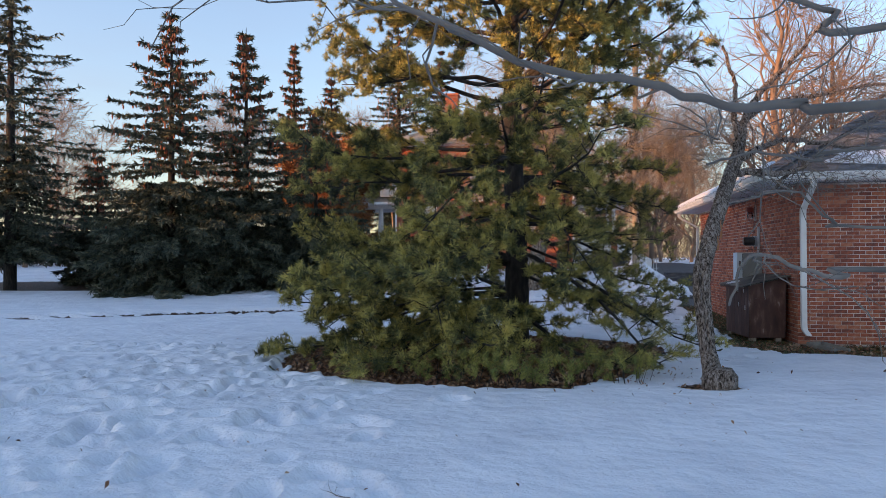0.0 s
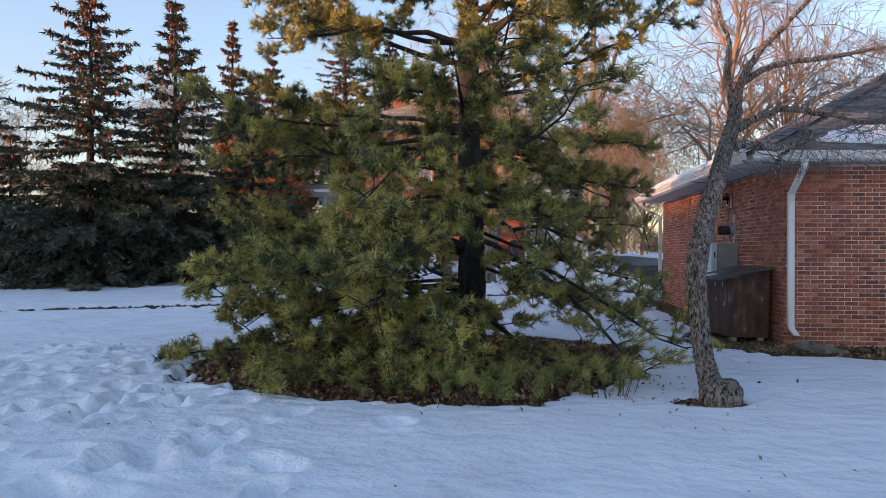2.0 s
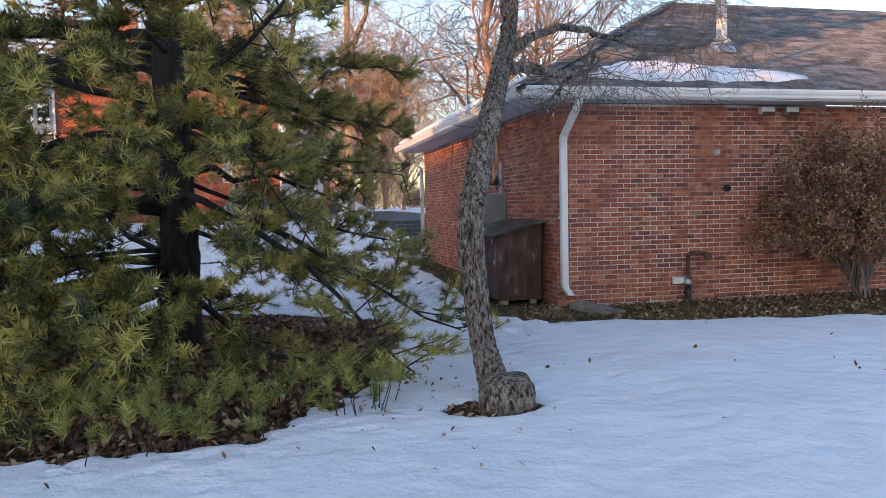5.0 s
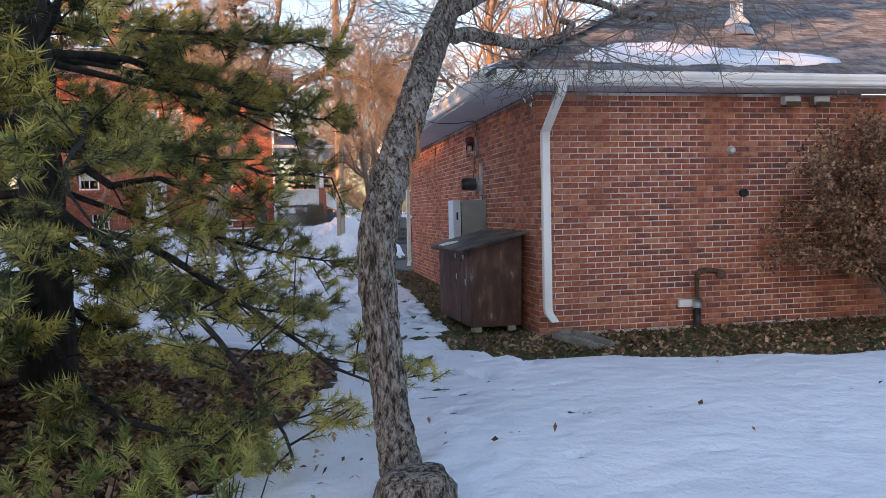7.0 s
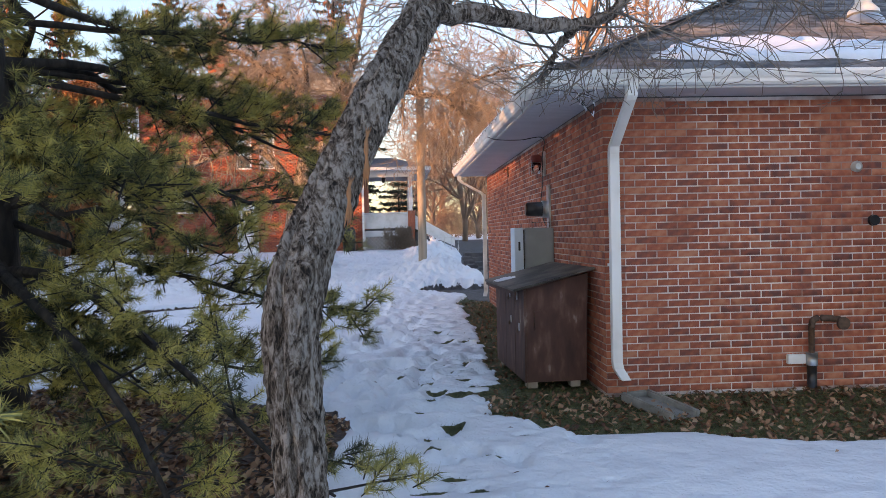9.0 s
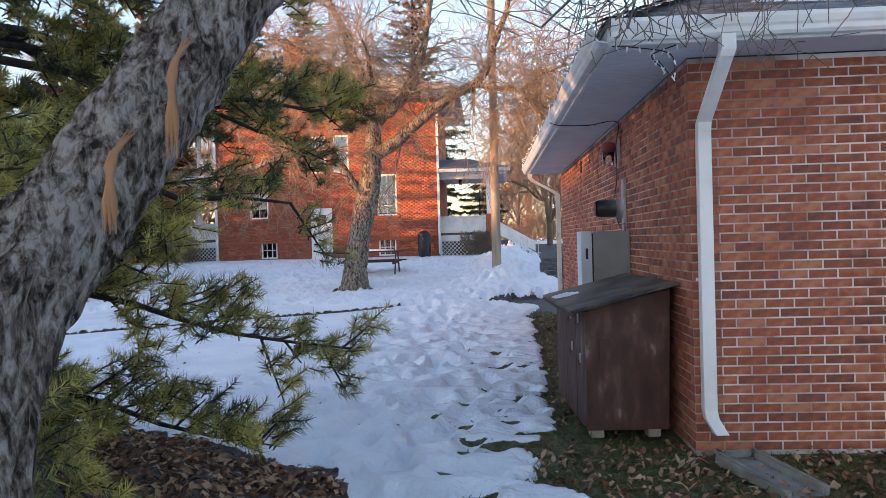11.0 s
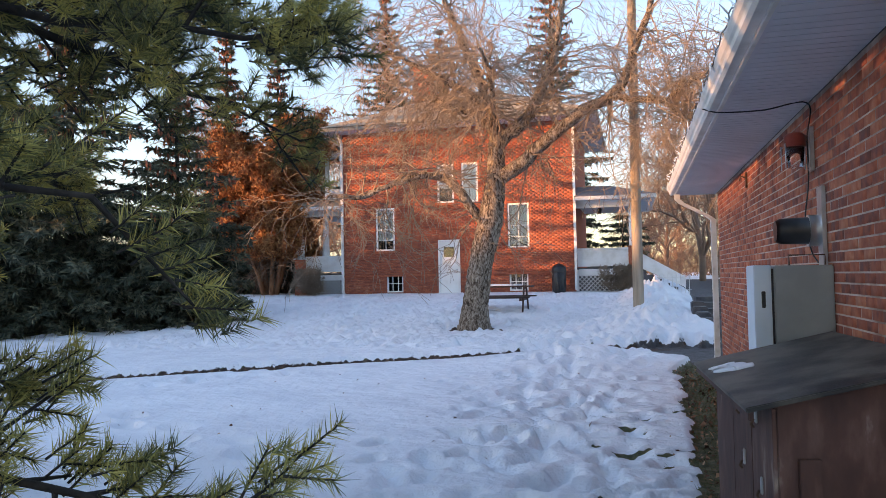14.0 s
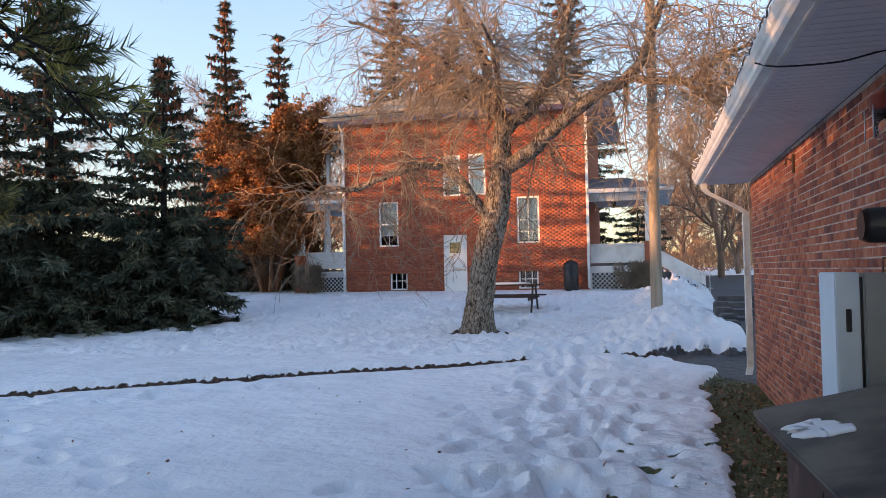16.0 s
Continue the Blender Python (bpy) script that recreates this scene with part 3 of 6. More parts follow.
def gz(x, y):
    """Height of the ground sheet at a place of the plan."""
    i, j = int(np.clip(np.searchsorted(GY, y), 1, len(GY) - 1)), int(np.clip(np.searchsorted(GX, x), 1, len(GX) - 1))
    fy, fx = (y - GY[i - 1]) / (GY[i] - GY[i - 1]), (x - GX[j - 1]) / (GX[j] - GX[j - 1])
    a = GZ[i - 1, j - 1] * (1 - fx) + GZ[i - 1, j] * fx
    b = GZ[i, j - 1] * (1 - fx) + GZ[i, j] * fx
    return float(a * (1 - fy) + b * fy)


# ---- brickwork ----
BL, BH, BJ = 0.203, 0.0677, 0.011


def brick_rows(length, height, holes, z0=0.0):
    """Bricks of a running-bond wall as (u0, z0, u1, z1), cut round the holes (u0, z0, u1, z1)."""
    out = []
    for k in range(int(height / BH + 0.5)):
        za, zb = z0 + k * BH + BJ / 2, min(z0 + (k + 1) * BH - BJ / 2, z0 + height)
        u = -BL / 2 if k % 2 else 0.0
        while u < length:
            a, b = max(u + BJ / 2, 0), min(u + BL - BJ / 2, length)
            u += BL
            spans = [(a, b)]
            for h0, hz0, h1, hz1 in holes:
                if zb > hz0 + 0.005 and za < hz1 - 0.005:
                    nxt = []
                    for p, q in spans:
                        if q <= h0 or p >= h1:
                            nxt.append((p, q))
                        else:
                            nxt += [(p, h0)] if p < h0 - 0.02 else []
                            nxt += [(h1, q)] if q > h1 + 0.02 else []
                    spans = nxt
            out += [(p, za, q, zb) for p, q in spans if q - p > 0.02]
    return out


def brick_faces(name, rows, to_world, depth, mat, parent, kind="stuff", seed=1):
    """Bricks as five-sided blocks standing proud of the mortar; to_world(u, out, z) gives the places."""
    rg = np.random.default_rng(seed)
    v, f = [], []
    for a, za, b, zb in rows:
        o, c = depth + rg.uniform(-0.0025, 0.0025), 0.002
        n = len(v)
        v += [to_world(a, 0, za), to_world(b, 0, za), to_world(b, 0, zb), to_world(a, 0, zb), to_world(a + c, o, za + c), to_world(b - c, o, za + c), to_world(b - c, o, zb - c), to_world(a + c, o, zb - c)]
        f += [(n + 4, n + 5, n + 6, n + 7), (n, n + 1, n + 5, n + 4), (n + 1, n + 2, n + 6, n + 5), (n + 2, n + 3, n + 7, n + 6), (n + 3, n, n + 4, n + 7)]
    return mesh_ob(name, v, np.array(f), mat, parent, kind=kind)


# ---- garage ----
GX0, GY0, GX1, GY1, GZ0, GZT = 4.155, 13.91, 14.2, 23.05, 0.10, 2.835
garage = tagged(new("garage"), "red brick garage with white gutters and a grey shingled hip roof", "garage", kind="structure")
MD = 0.003  # how far bricks stand out of the mortar
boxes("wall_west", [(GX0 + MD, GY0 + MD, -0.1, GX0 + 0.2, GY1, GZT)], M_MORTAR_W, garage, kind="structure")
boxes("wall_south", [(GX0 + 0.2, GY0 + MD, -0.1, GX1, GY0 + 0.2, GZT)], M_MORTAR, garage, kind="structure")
boxes("wall_north", [(GX0 + 0.2, GY1 - 0.2, -0.1, GX1, GY1, GZT)], M_MORTAR, garage, kind="structure")
boxes("wall_east", [(GX1 - 0.2, GY0 + 0.2, -0.1, GX1, GY1 - 0.2, GZT)], M_MORTAR, garage, kind="structure")
rows_w = brick_rows(GY1 - GY0, GZT - 0.03, [], 0.03)
rows_s = brick_rows(GX1 - GX0, GZT - 0.03, [], 0.03)


def west_place(u, o, z):
    return (GX0 + MD - o, GY0 + u, z)


def south_place(u, o, z):
    return (GX0 + u, GY0 + MD - o, z)


near_s = [r for r in rows_s if r[0] < 0.95]
near_w = [r for r in rows_w if r[0] < 0.75]
rest_s, rest_w = [r for r in rows_s if r[0] >= 0.95], [r for r in rows_w if r[0] >= 0.75]
brick_faces("brickwork_south", rest_s, lambda u, o, z: south_place(u, o, z), MD, M_BRICK_A, garage)
brick_faces("brickwork_west", rest_w, lambda u, o, z: (GX0 + MD - o, GY0 + u, z), MD, M_BRICK_A, garage, seed=2).data.flip_normals()

# roof: soffit, fascia, gutters, hip slopes, shingles
EX, EY, ENY, EZ = 3.53, 13.43, 23.35, 2.845
SL = 0.52
APEX_D = 4.95
boxes("soffit", [(EX + 0.03, EY + 0.03, EZ, GX1 + 0.6, GY0 + 0.005, EZ + 0.012), (EX + 0.03, GY0 + 0.005, EZ, GX0 + 0.005, ENY, EZ + 0.012)], M_SOFFIT, garage, kind="structure")
boxes("soffit_groove", [(EX + 0.05, EY + 0.2 + 0.1 * i, EZ - 0.003, GX0 - 0.002, EY + 0.206 + 0.1 * i, EZ - 0.0005) for i in range(97)], M_SOFFIT, garage, kind="stuff")
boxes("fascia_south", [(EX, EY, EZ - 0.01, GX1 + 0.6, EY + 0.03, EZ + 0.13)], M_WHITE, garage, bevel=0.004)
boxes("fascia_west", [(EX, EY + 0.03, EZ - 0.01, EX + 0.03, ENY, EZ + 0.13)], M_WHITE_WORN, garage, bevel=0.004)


def gutter(name, p0, p1, outw, mat, parent):
    """A gutter of ogee section from p0 to p1; outw: the horizontal way it faces."""
    prof = [(0.0, 0.13), (0.0, 0.0), (0.055, 0.0), (0.075, 0.02), (0.08, 0.05), (0.095, 0.065), (0.11, 0.10), (0.11, 0.125), (0.102, 0.13), (0.10, 0.118), (0.09, 0.07), (0.068, 0.02), (0.008, 0.008), (0.008, 0.13)]
    v = [(p[0] + outw[0] * a, p[1] + outw[1] * a, p[2] + z) for p in (p0, p1) for a, z in prof]
    n = len(prof)
    f = [(i, (i + 1) % n, n + (i + 1) % n, n + i) for i in range(n)]
    return mesh_ob(name, v, [*f, tuple(range(n)), tuple(range(2 * n - 1, n - 1, -1))], mat, parent)


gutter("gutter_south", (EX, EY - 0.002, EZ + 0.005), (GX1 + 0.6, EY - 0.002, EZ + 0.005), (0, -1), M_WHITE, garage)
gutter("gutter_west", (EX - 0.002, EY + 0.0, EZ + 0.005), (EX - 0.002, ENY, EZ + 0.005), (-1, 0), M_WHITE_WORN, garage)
RZ = EZ + 0.135
CY = (EY + ENY) / 2
RX0 = EX + (CY - EY)
TOPZ = RZ + SL * (CY - EY)
rv = [(EX - 0.02, EY - 0.02, RZ), (GX1 + 0.6, EY - 0.02, RZ), (GX1 + 0.6, CY, TOPZ), (RX0, CY, TOPZ), (EX - 0.02, ENY, RZ), (GX1 + 0.6, ENY, RZ)]
mesh_ob("roof_deck", rv + [(x, y, z - 0.04) for x, y, z in rv], [(0, 1, 2, 3), (0, 3, 4), (4, 3, 2, 5), (6, 9, 8, 7), (6, 10, 9), (10, 11, 8, 9), (0, 4, 10, 6), (0, 6, 7, 1)], M_SHINGLE, garage, kind="structure")


def shingles(name, place, inside, span, rise, mat, parent, w=0.30, h=0.14):
    """Overlapping shingle tabs; place(u, s, lift) on the slope, inside(u, s) says where there are any."""
    v, f = [], []
    rg = np.random.default_rng(7)
    for k in range(int(rise / h)):
        u = -(k % 2) * w / 2 + rg.uniform(-0.02, 0.02)
        while u < span:
            s0, s1 = k * h, (k + 1) * h + 0.02
            if inside(u + w / 2, s0 + h / 2):
                a, b = u + 0.004, u + w - 0.004
                n, lift = len(v), 0.010 + rg.uniform(0, 0.003)
                v += [place(a, s0, 0), place(b, s0, 0), place(b, s0, lift), place(a, s0, lift), place(b, s1, 0.003), place(a, s1, 0.003)]
                f += [(n, n + 1, n + 2, n + 3), (n + 3, n + 2, n + 4, n + 5)]
            u += w
    return mesh_ob(name, v, np.array(f), mat, parent, kind="stuff")


NS = math.hypot(1, SL)
shingles("shingles_south", lambda u, s, l: (EX - 0.03 + u, EY - 0.03 + s / NS, RZ + s / NS * SL + l), lambda u, s: u > s / NS + 0.1, GX1 + 0.6 - EX, (CY - EY) * NS - 0.1, M_SHINGLE, garage)
shingles("shingles_west", lambda u, s, l: (EX - 0.03 + s / NS, ENY - u, RZ + s / NS * SL + l), lambda u, s: s / NS + 0.1 < u < ENY - EY - s / NS - 0.1, ENY - EY, (CY - EY) * NS - 0.1, M_SHINGLE, garage)
hip = []
for i in range(34):
    d = i * 0.145
    hip.append((EX + d, EY + d, RZ + SL * d))
hv, hf = [], []
for x, y, z in hip:
    n = len(hv)
    q = 0.12
    hv += [(x - 0.02 + q, y - 0.02 - q, z + 0.012), (x - 0.02, y - 0.02, z + 0.035), (x - 0.02 - q, y - 0.02 + q, z + 0.012), (x + 0.2 + q, y + 0.2 - q, z + 0.018 + 0.2 * SL), (x + 0.2, y + 0.2, z + 0.022 + 0.2 * SL), (x + 0.2 - q, y + 0.2 + q, z + 0.018 + 0.2 * SL)]
    hf += [(n, n + 1, n + 4, n + 3), (n + 1, n + 2, n + 5, n + 4)]
mesh_ob("hip_cap", hv, hf, M_SHINGLE, garage)


def slab(name, outline, place, thick, mat, label, seed=0, category="snow", ragged=0.035):
    """A soft-edged patch of snow: outline in the slope's plan, a rounded top."""
    rg = np.random.default_rng(seed)
    o = np.array(outline, float)
    pts = []
    for i in range(len(o)):
        a, b = o[i], o[(i + 1) % len(o)]
        for t in np.linspace(0, 1, 7)[:-1]:
            pts.append(a * (1 - t) + b * t + rg.normal(0, ragged, 2))
    pts = np.array(pts)
    c = pts.mean(0)
    v, f = [], []
    n = len(pts)
    for sc, lift in ((1.0, -0.01), (0.985, 0.6), (0.93, 0.92), (0.75, 1.0), (0.4, 1.0)):
        for p in pts:
            q = c + (p - c) * sc
            v.append(place(q[0], q[1], lift * thick + (0.012 * noise.noise(Vector((q[0] * 3, q[1] * 3, seed))) if lift > 0.5 else 0)))
    v.append(place(c[0], c[1], thick))
    for r in range(4):
        f += [(r * n + i, r * n + (i + 1) % n, (r + 1) * n + (i + 1) % n, (r + 1) * n + i) for i in range(n)]
    f += [(4 * n + i, 4 * n + (i + 1) % n, 5 * n) for i in range(n)]
    return tagged(mesh_ob(name, v, f, mat, smooth=True), label, category)


slab("roof_snow", [(4.55, 0.35), (5.2, 0.85), (6.0, 0.95), (6.6, 0.75), (7.6, 0.55), (8.1, 0.42), (6.8, 0.24), (5.4, 0.22)], lambda x, s, l: (x, EY + s, RZ + SL * s + 0.02 + l), 0.07, M_SNOWPATCH, "patch of old snow on the grey shingles above the gutter", 2)
slab("roof_snow", [(0.0, 0.5), (0.0, 9.6), (0.5, 9.5), (0.42, 7.0), (0.5, 5.0), (0.4, 3.2), (0.45, 1.2), (0.12, 0.35)], lambda s, u, l: (EX - 0.03 + s, EY + u, RZ + SL * s + 0.02 + l), 0.10, M_SNOWPATCH, "long ridge of snow along the garage eave", 3)

vent = thing("roof_vent_pipe", "cream painted metal flue on the garage roof", "chimney")
VX, VY = 7.53, 15.15
VZ = RZ + SL * (VY - EY)
tube("flue", [(VX, VY, VZ - 0.1), (VX, VY, VZ + 0.95)], [0.085, 0.085], M_WHITE_WORN, vent, 20)
tube("storm_collar", [(VX, VY, VZ + 0.10), (VX, VY, VZ + 0.14), (VX, VY, VZ + 0.22)], [0.17, 0.16, 0.09], M_WHITE_WORN, vent, 20)
tube("cap", [(VX, VY, VZ + 0.93), (VX, VY, VZ + 0.98), (VX, VY, VZ + 1.05)], [0.13, 0.15, 0.03], M_WHITE_WORN, vent, 20)
tube("flashing", [(VX, VY, VZ - 0.06), (VX, VY, VZ + 0.04), (VX, VY, VZ + 0.12)], [0.24, 0.2, 0.10], M_STEEL, vent, 20)


def rect_pipe(name, pts, w, d, mat, parent):
    """A rectangular downspout swept along pts, w across x and d across y."""
    v, f = [], []
    for x, y, z in pts:
        v += [(x - w / 2, y - d / 2, z), (x + w / 2, y - d / 2, z), (x + w / 2, y + d / 2, z), (x - w / 2, y + d / 2, z)]
    for k in range(len(pts) - 1):
        a, b = 4 * k, 4 * k + 4
        f += [(a, a + 1, b + 1, b), (a + 1, a + 2, b + 2, b + 1), (a + 2, a + 3, b + 3, b + 2), (a + 3, a, b, b + 3)]
    ob = mesh_ob(name, v, f, mat, parent)
    md = ob.modifiers.new("thickness", "SOLIDIFY")
    md.thickness = 0.004
    bv = ob.modifiers.new("soft", "BEVEL")
    bv.width, bv.segments = 0.008, 2
    return ob


spout = thing("downspout", "white painted metal downspout at the garage corner, elbow below the gutter", "downspout", "downspouts")
SX = 4.24
rect_pipe("pipe", [(SX + 0.03, EY - 0.05, 2.86), (SX + 0.03, EY - 0.05, 2.76), (SX + 0.02, EY - 0.03, 2.72), (SX, GY0 - 0.07, 2.37), (SX, GY0 - 0.055, 2.30), (SX, GY0 - 0.055, 0.34), (SX + 0.01, GY0 - 0.065, 0.28), (SX + 0.05, GY0 - 0.15, 0.19)], 0.085, 0.075, M_WHITE, spout)
boxes("strap", [(SX - 0.06, GY0 - 0.012, 1.25, SX + 0.06, GY0 - 0.004, 1.275)], M_WHITE, spout)
spout2 = thing("downspout", "white downspout at the far garage corner with a slanting elbow", "downspout", "downspouts")
rect_pipe("pipe", [(3.56, 23.12, 2.84), (3.56, 23.12, 2.76), (3.62, 23.13, 2.70), (3.98, 23.13, 2.50), (4.09, 23.13, 2.42), (4.09, 23.13, 2.3), (4.09, 23.13, 0.32), (4.06, 23.08, 0.22)], 0.075, 0.085, M_WHITE_WORN, spout2)

splash = thing("splash_block", "grey concrete splash block lying in the grass under the downspout", "splash block", at=(4.38, 13.62, 0.0))
splash.rotation_euler = (radians(4), 0, radians(18))
boxes("base", [(-0.13, -0.62, 0.015, 0.13, 0.08, 0.045)], M_CONCRETE, splash, bevel=0.008)
boxes("side_lip", [(-0.16, -0.62, 0.015, -0.11, 0.08, 0.10)], M_CONCRETE, splash, bevel=0.012)
boxes("side_lip", [(0.11, -0.62, 0.015, 0.16, 0.08, 0.10)], M_CONCRETE, splash, bevel=0.012)
boxes("back_lip", [(-0.11, 0.04, 0.045, 0.11, 0.08, 0.10)], M_CONCRETE, splash, bevel=0.012)

# the brown wooden bin beside the wall
bin_ = thing("storage_bin", "weathered dark brown plywood storage bin with a sloping felted lid", "storage box")
BX0, BX1, BY0, BY1 = 3.44, 4.07, 14.30, 15.80
BZ0, BZL, BZH = 0.085, 1.03, 1.17


def prism(name, pts_xz, y0, y1, mat, parent, bevel=0.004):
    bm = bmesh.new()
    n = len(pts_xz)
    vs = [bm.verts.new((x, y, z)) for y in (y0, y1) for x, z in pts_xz]
    bm.faces.new(vs[:n])
    bm.faces.new(vs[n:][::-1])
    for i in range(n):
        bm.faces.new([vs[i], vs[n + i], vs[n + (i + 1) % n], vs[(i + 1) % n]])
    bmesh.ops.recalc_face_normals(bm, faces=bm.faces[:])
    if bevel:
        bmesh.ops.bevel(bm, geom=bm.edges[:], offset=bevel, segments=2, affect="EDGES", clamp_overlap=True)
    me = bpy.data.meshes.new(name)
    bm.to_mesh(me)
    bm.free()
    me.materials.append(mat)
    ob = new(name, me)
    ob.parent = parent
    return ob


prism("end_panel", [(BX0 + 0.02, BZ0), (BX1, BZ0), (BX1 + 0.03, BZH), (BX0 + 0.02, BZL)], BY0, BY0 + 0.02, M_BOX, bin_)
prism("end_panel", [(BX0 + 0.02, BZ0), (BX1, BZ0), (BX1 + 0.03, BZH), (BX0 + 0.02, BZL)], BY1 - 0.02, BY1, M_BOX, bin_)
boxes("front_panel", [(BX0, BY0, BZ0, BX0 + 0.018, BY0 + 0.44, BZL - 0.02)], M_BOX, bin_, bevel=0.003)
boxes("door", [(BX0 - 0.002, BY0 + 0.446, BZ0, BX0 + 0.016, BY0 + 0.93, BZL - 0.02)], M_BOX, bin_, bevel=0.003)
boxes("door", [(BX0 - 0.002, BY0 + 0.936, BZ0, BX0 + 0.016, BY1, BZL - 0.02)], M_BOX, bin_, bevel=0.003)
boxes("back_panel", [(BX1 - 0.02, BY0 + 0.02, BZ0, BX1, BY1 - 0.02, BZH - 0.03)], M_BOX, bin_)
boxes("floor_panel", [(BX0 + 0.02, BY0 + 0.02, BZ0, BX1 - 0.02, BY1 - 0.02, BZ0 + 0.02)], M_BOX, bin_)
prism("lid", [(BX0 - 0.12, BZL - 0.025), (BX1 + 0.075, BZH + 0.035), (BX1 + 0.075, BZH + 0.055), (BX0 - 0.125, BZL - 0.002)], BY0 - 0.10, BY1 + 0.08, M_BOXROOF, bin_)
prism("lid_rim", [(BX0 - 0.11, BZL - 0.06), (BX0 - 0.09, BZL - 0.06), (BX0 - 0.09, BZL - 0.018), (BX0 - 0.11, BZL - 0.024)], BY0 - 0.08, BY1 + 0.06, M_BOX, bin_)
for fx in (BX0 + 0.03, BX1 - 0.16):
    for fy in (BY0 + 0.05, BY1 - 0.15):
        boxes("foot", [(fx, fy - 0.03, 0.02, fx + 0.10, fy + 0.1, BZ0 + 0.02)], M_WOODGREY, bin_, bevel=0.006)
boxes("latch_block", [(BX0 + 0.10, BY0 - 0.02, 0.62, BX0 + 0.19, BY0, 0.80)], M_BOX, bin_, bevel=0.004)
for py, pz in ((BY0 + 0.22, 0.62), (BY0 + 0.62, 0.66), (BY0 + 0.30, 0.93), (BY0 + 0.66, 0.93)):
    boxes("hasp", [(BX0 - 0.012, py - 0.012, pz - 0.04, BX0 - 0.002, py + 0.012, pz + 0.04)], M_STEEL, bin_, bevel=0.003)
    tube("padlock_ring", [(BX0 - 0.018, py, pz - 0.02), (BX0 - 0.03, py, pz - 0.045), (BX0 - 0.018, py, pz - 0.06)], [0.006, 0.008, 0.006], M_RUST, bin_, 8)
BIN_TURN = Matrix.Translation((BX0, BY0, 0)) @ Matrix.Rotation(radians(3.0), 4, "Z") @ Matrix.Translation((-BX0, -BY0, 0))
bin_.matrix_world = BIN_TURN
LS = (BZH + 0.057 - (BZL - 0.002)) / (BX1 + 0.075 - BX0 + 0.125)
slab("lid_snow", [(3.35, 15.45), (3.36, 15.28), (3.46, 15.20), (3.56, 15.22), (3.53, 15.38), (3.45, 15.47)], lambda x, y, l: (x, y, BZL - 0.002 + LS * (x - BX0 + 0.125) + l * 0.25), 0.05, M_SNOWPATCH, "small crust of snow left on the felted lid", 5, ragged=0.012).matrix_world = BIN_TURN

# electrical panel with its open door, meter, lamp, cable
panel = thing("electrical_panel", "grey metal electrical cabinet with a pale blue door on brick", "electrical panel")
PY0, PY1, PZ0, PZ1 = 16.20, 16.46, 0.80, 1.64
boxes("cabinet", [(3.785, PY0, PZ0, GX0 - 0.002, PY1, PZ1)], M_PANEL, panel, bevel=0.008)
boxes("door", [(3.655, PY0 - 0.02, PZ0 + 0.01, 3.765, PY1 + 0.06, PZ1 + 0.005)], M_PANEL_L, panel, bevel=0.006, label="pale blue steel door standing open")
# black strip painted in for the shaded gap between door and cabinet
boxes("door_gap_shade", [(3.765, PY0 + 0.02, PZ0 + 0.02, 3.785, PY1 - 0.02, PZ1 - 0.02)], M_BLACK, panel)
boxes("door_latch", [(3.70, PY0 - 0.03, 1.36, 3.725, PY0 - 0.02, 1.47)], M_BLACK, panel, bevel=0.003)
tube("wire_loop", [(3.9, PY0 + 0.1, PZ1), (3.9, PY0 + 0.1, PZ1 + 0.07), (GX0 - 0.03, PY0 + 0.1, PZ1 + 0.07), (GX0 - 0.03, PY0 + 0.1, PZ1)], [0.006] * 4, M_RUST, panel, 6)
meter = thing("electric_meter", "black round electric meter on a galvanised backing plate", "electric meter")
MY, MZ = 16.50, 1.88
boxes("backing_plate", [(GX0 - 0.03, MY - 0.16, MZ - 0.27, GX0 - 0.002, MY - 0.02, MZ + 0.30)], M_STEEL, meter, bevel=0.004)
tube("socket", [(GX0 - 0.03, MY - 0.05, MZ), (GX0 - 0.10, MY - 0.05, MZ)], [0.11, 0.11], M_STEEL, meter, 28)
tube("dial_housing", [(GX0 - 0.10, MY - 0.05, MZ), (GX0 - 0.28, MY - 0.05, MZ), (GX0 - 0.31, MY - 0.05, MZ)], [0.095, 0.09, 0.075], M_BLACK, meter, 28)
lamp = thing("wall_lamp", "rust red wall lamp with a square wire guard", "wall lamp")
LY, LZ = 16.66, 2.52
boxes("bracket", [(GX0 - 0.03, LY - 0.05, LZ - 0.20, GX0 - 0.002, LY + 0.03, LZ + 0.12)], M_STEEL, lamp, bevel=0.004)
tube("cap", [(GX0 - 0.12, LY, LZ - 0.02), (GX0 - 0.12, LY, LZ + 0.06), (GX0 - 0.12, LY, LZ + 0.08)], [0.075, 0.075, 0.05], M_REDLAMP, lamp, 20)
tube("glass_jar", [(GX0 - 0.12, LY, LZ - 0.17), (GX0 - 0.12, LY, LZ - 0.02)], [0.05, 0.065], M_GLASS, lamp, 20)
for sx, sy in ((-1, -1), (1, -1), (1, 1), (-1, 1)):
    tube("guard_wire", [(GX0 - 0.12 + 0.08 * sx, LY + 0.08 * sy, LZ - 0.18), (GX0 - 0.12 + 0.08 * sx, LY + 0.08 * sy, LZ + 0.0)], [0.004, 0.004], M_STEEL, lamp, 6)
cable = thing("cable", "thin black cable sagging along the soffit and down the wall", "cable")
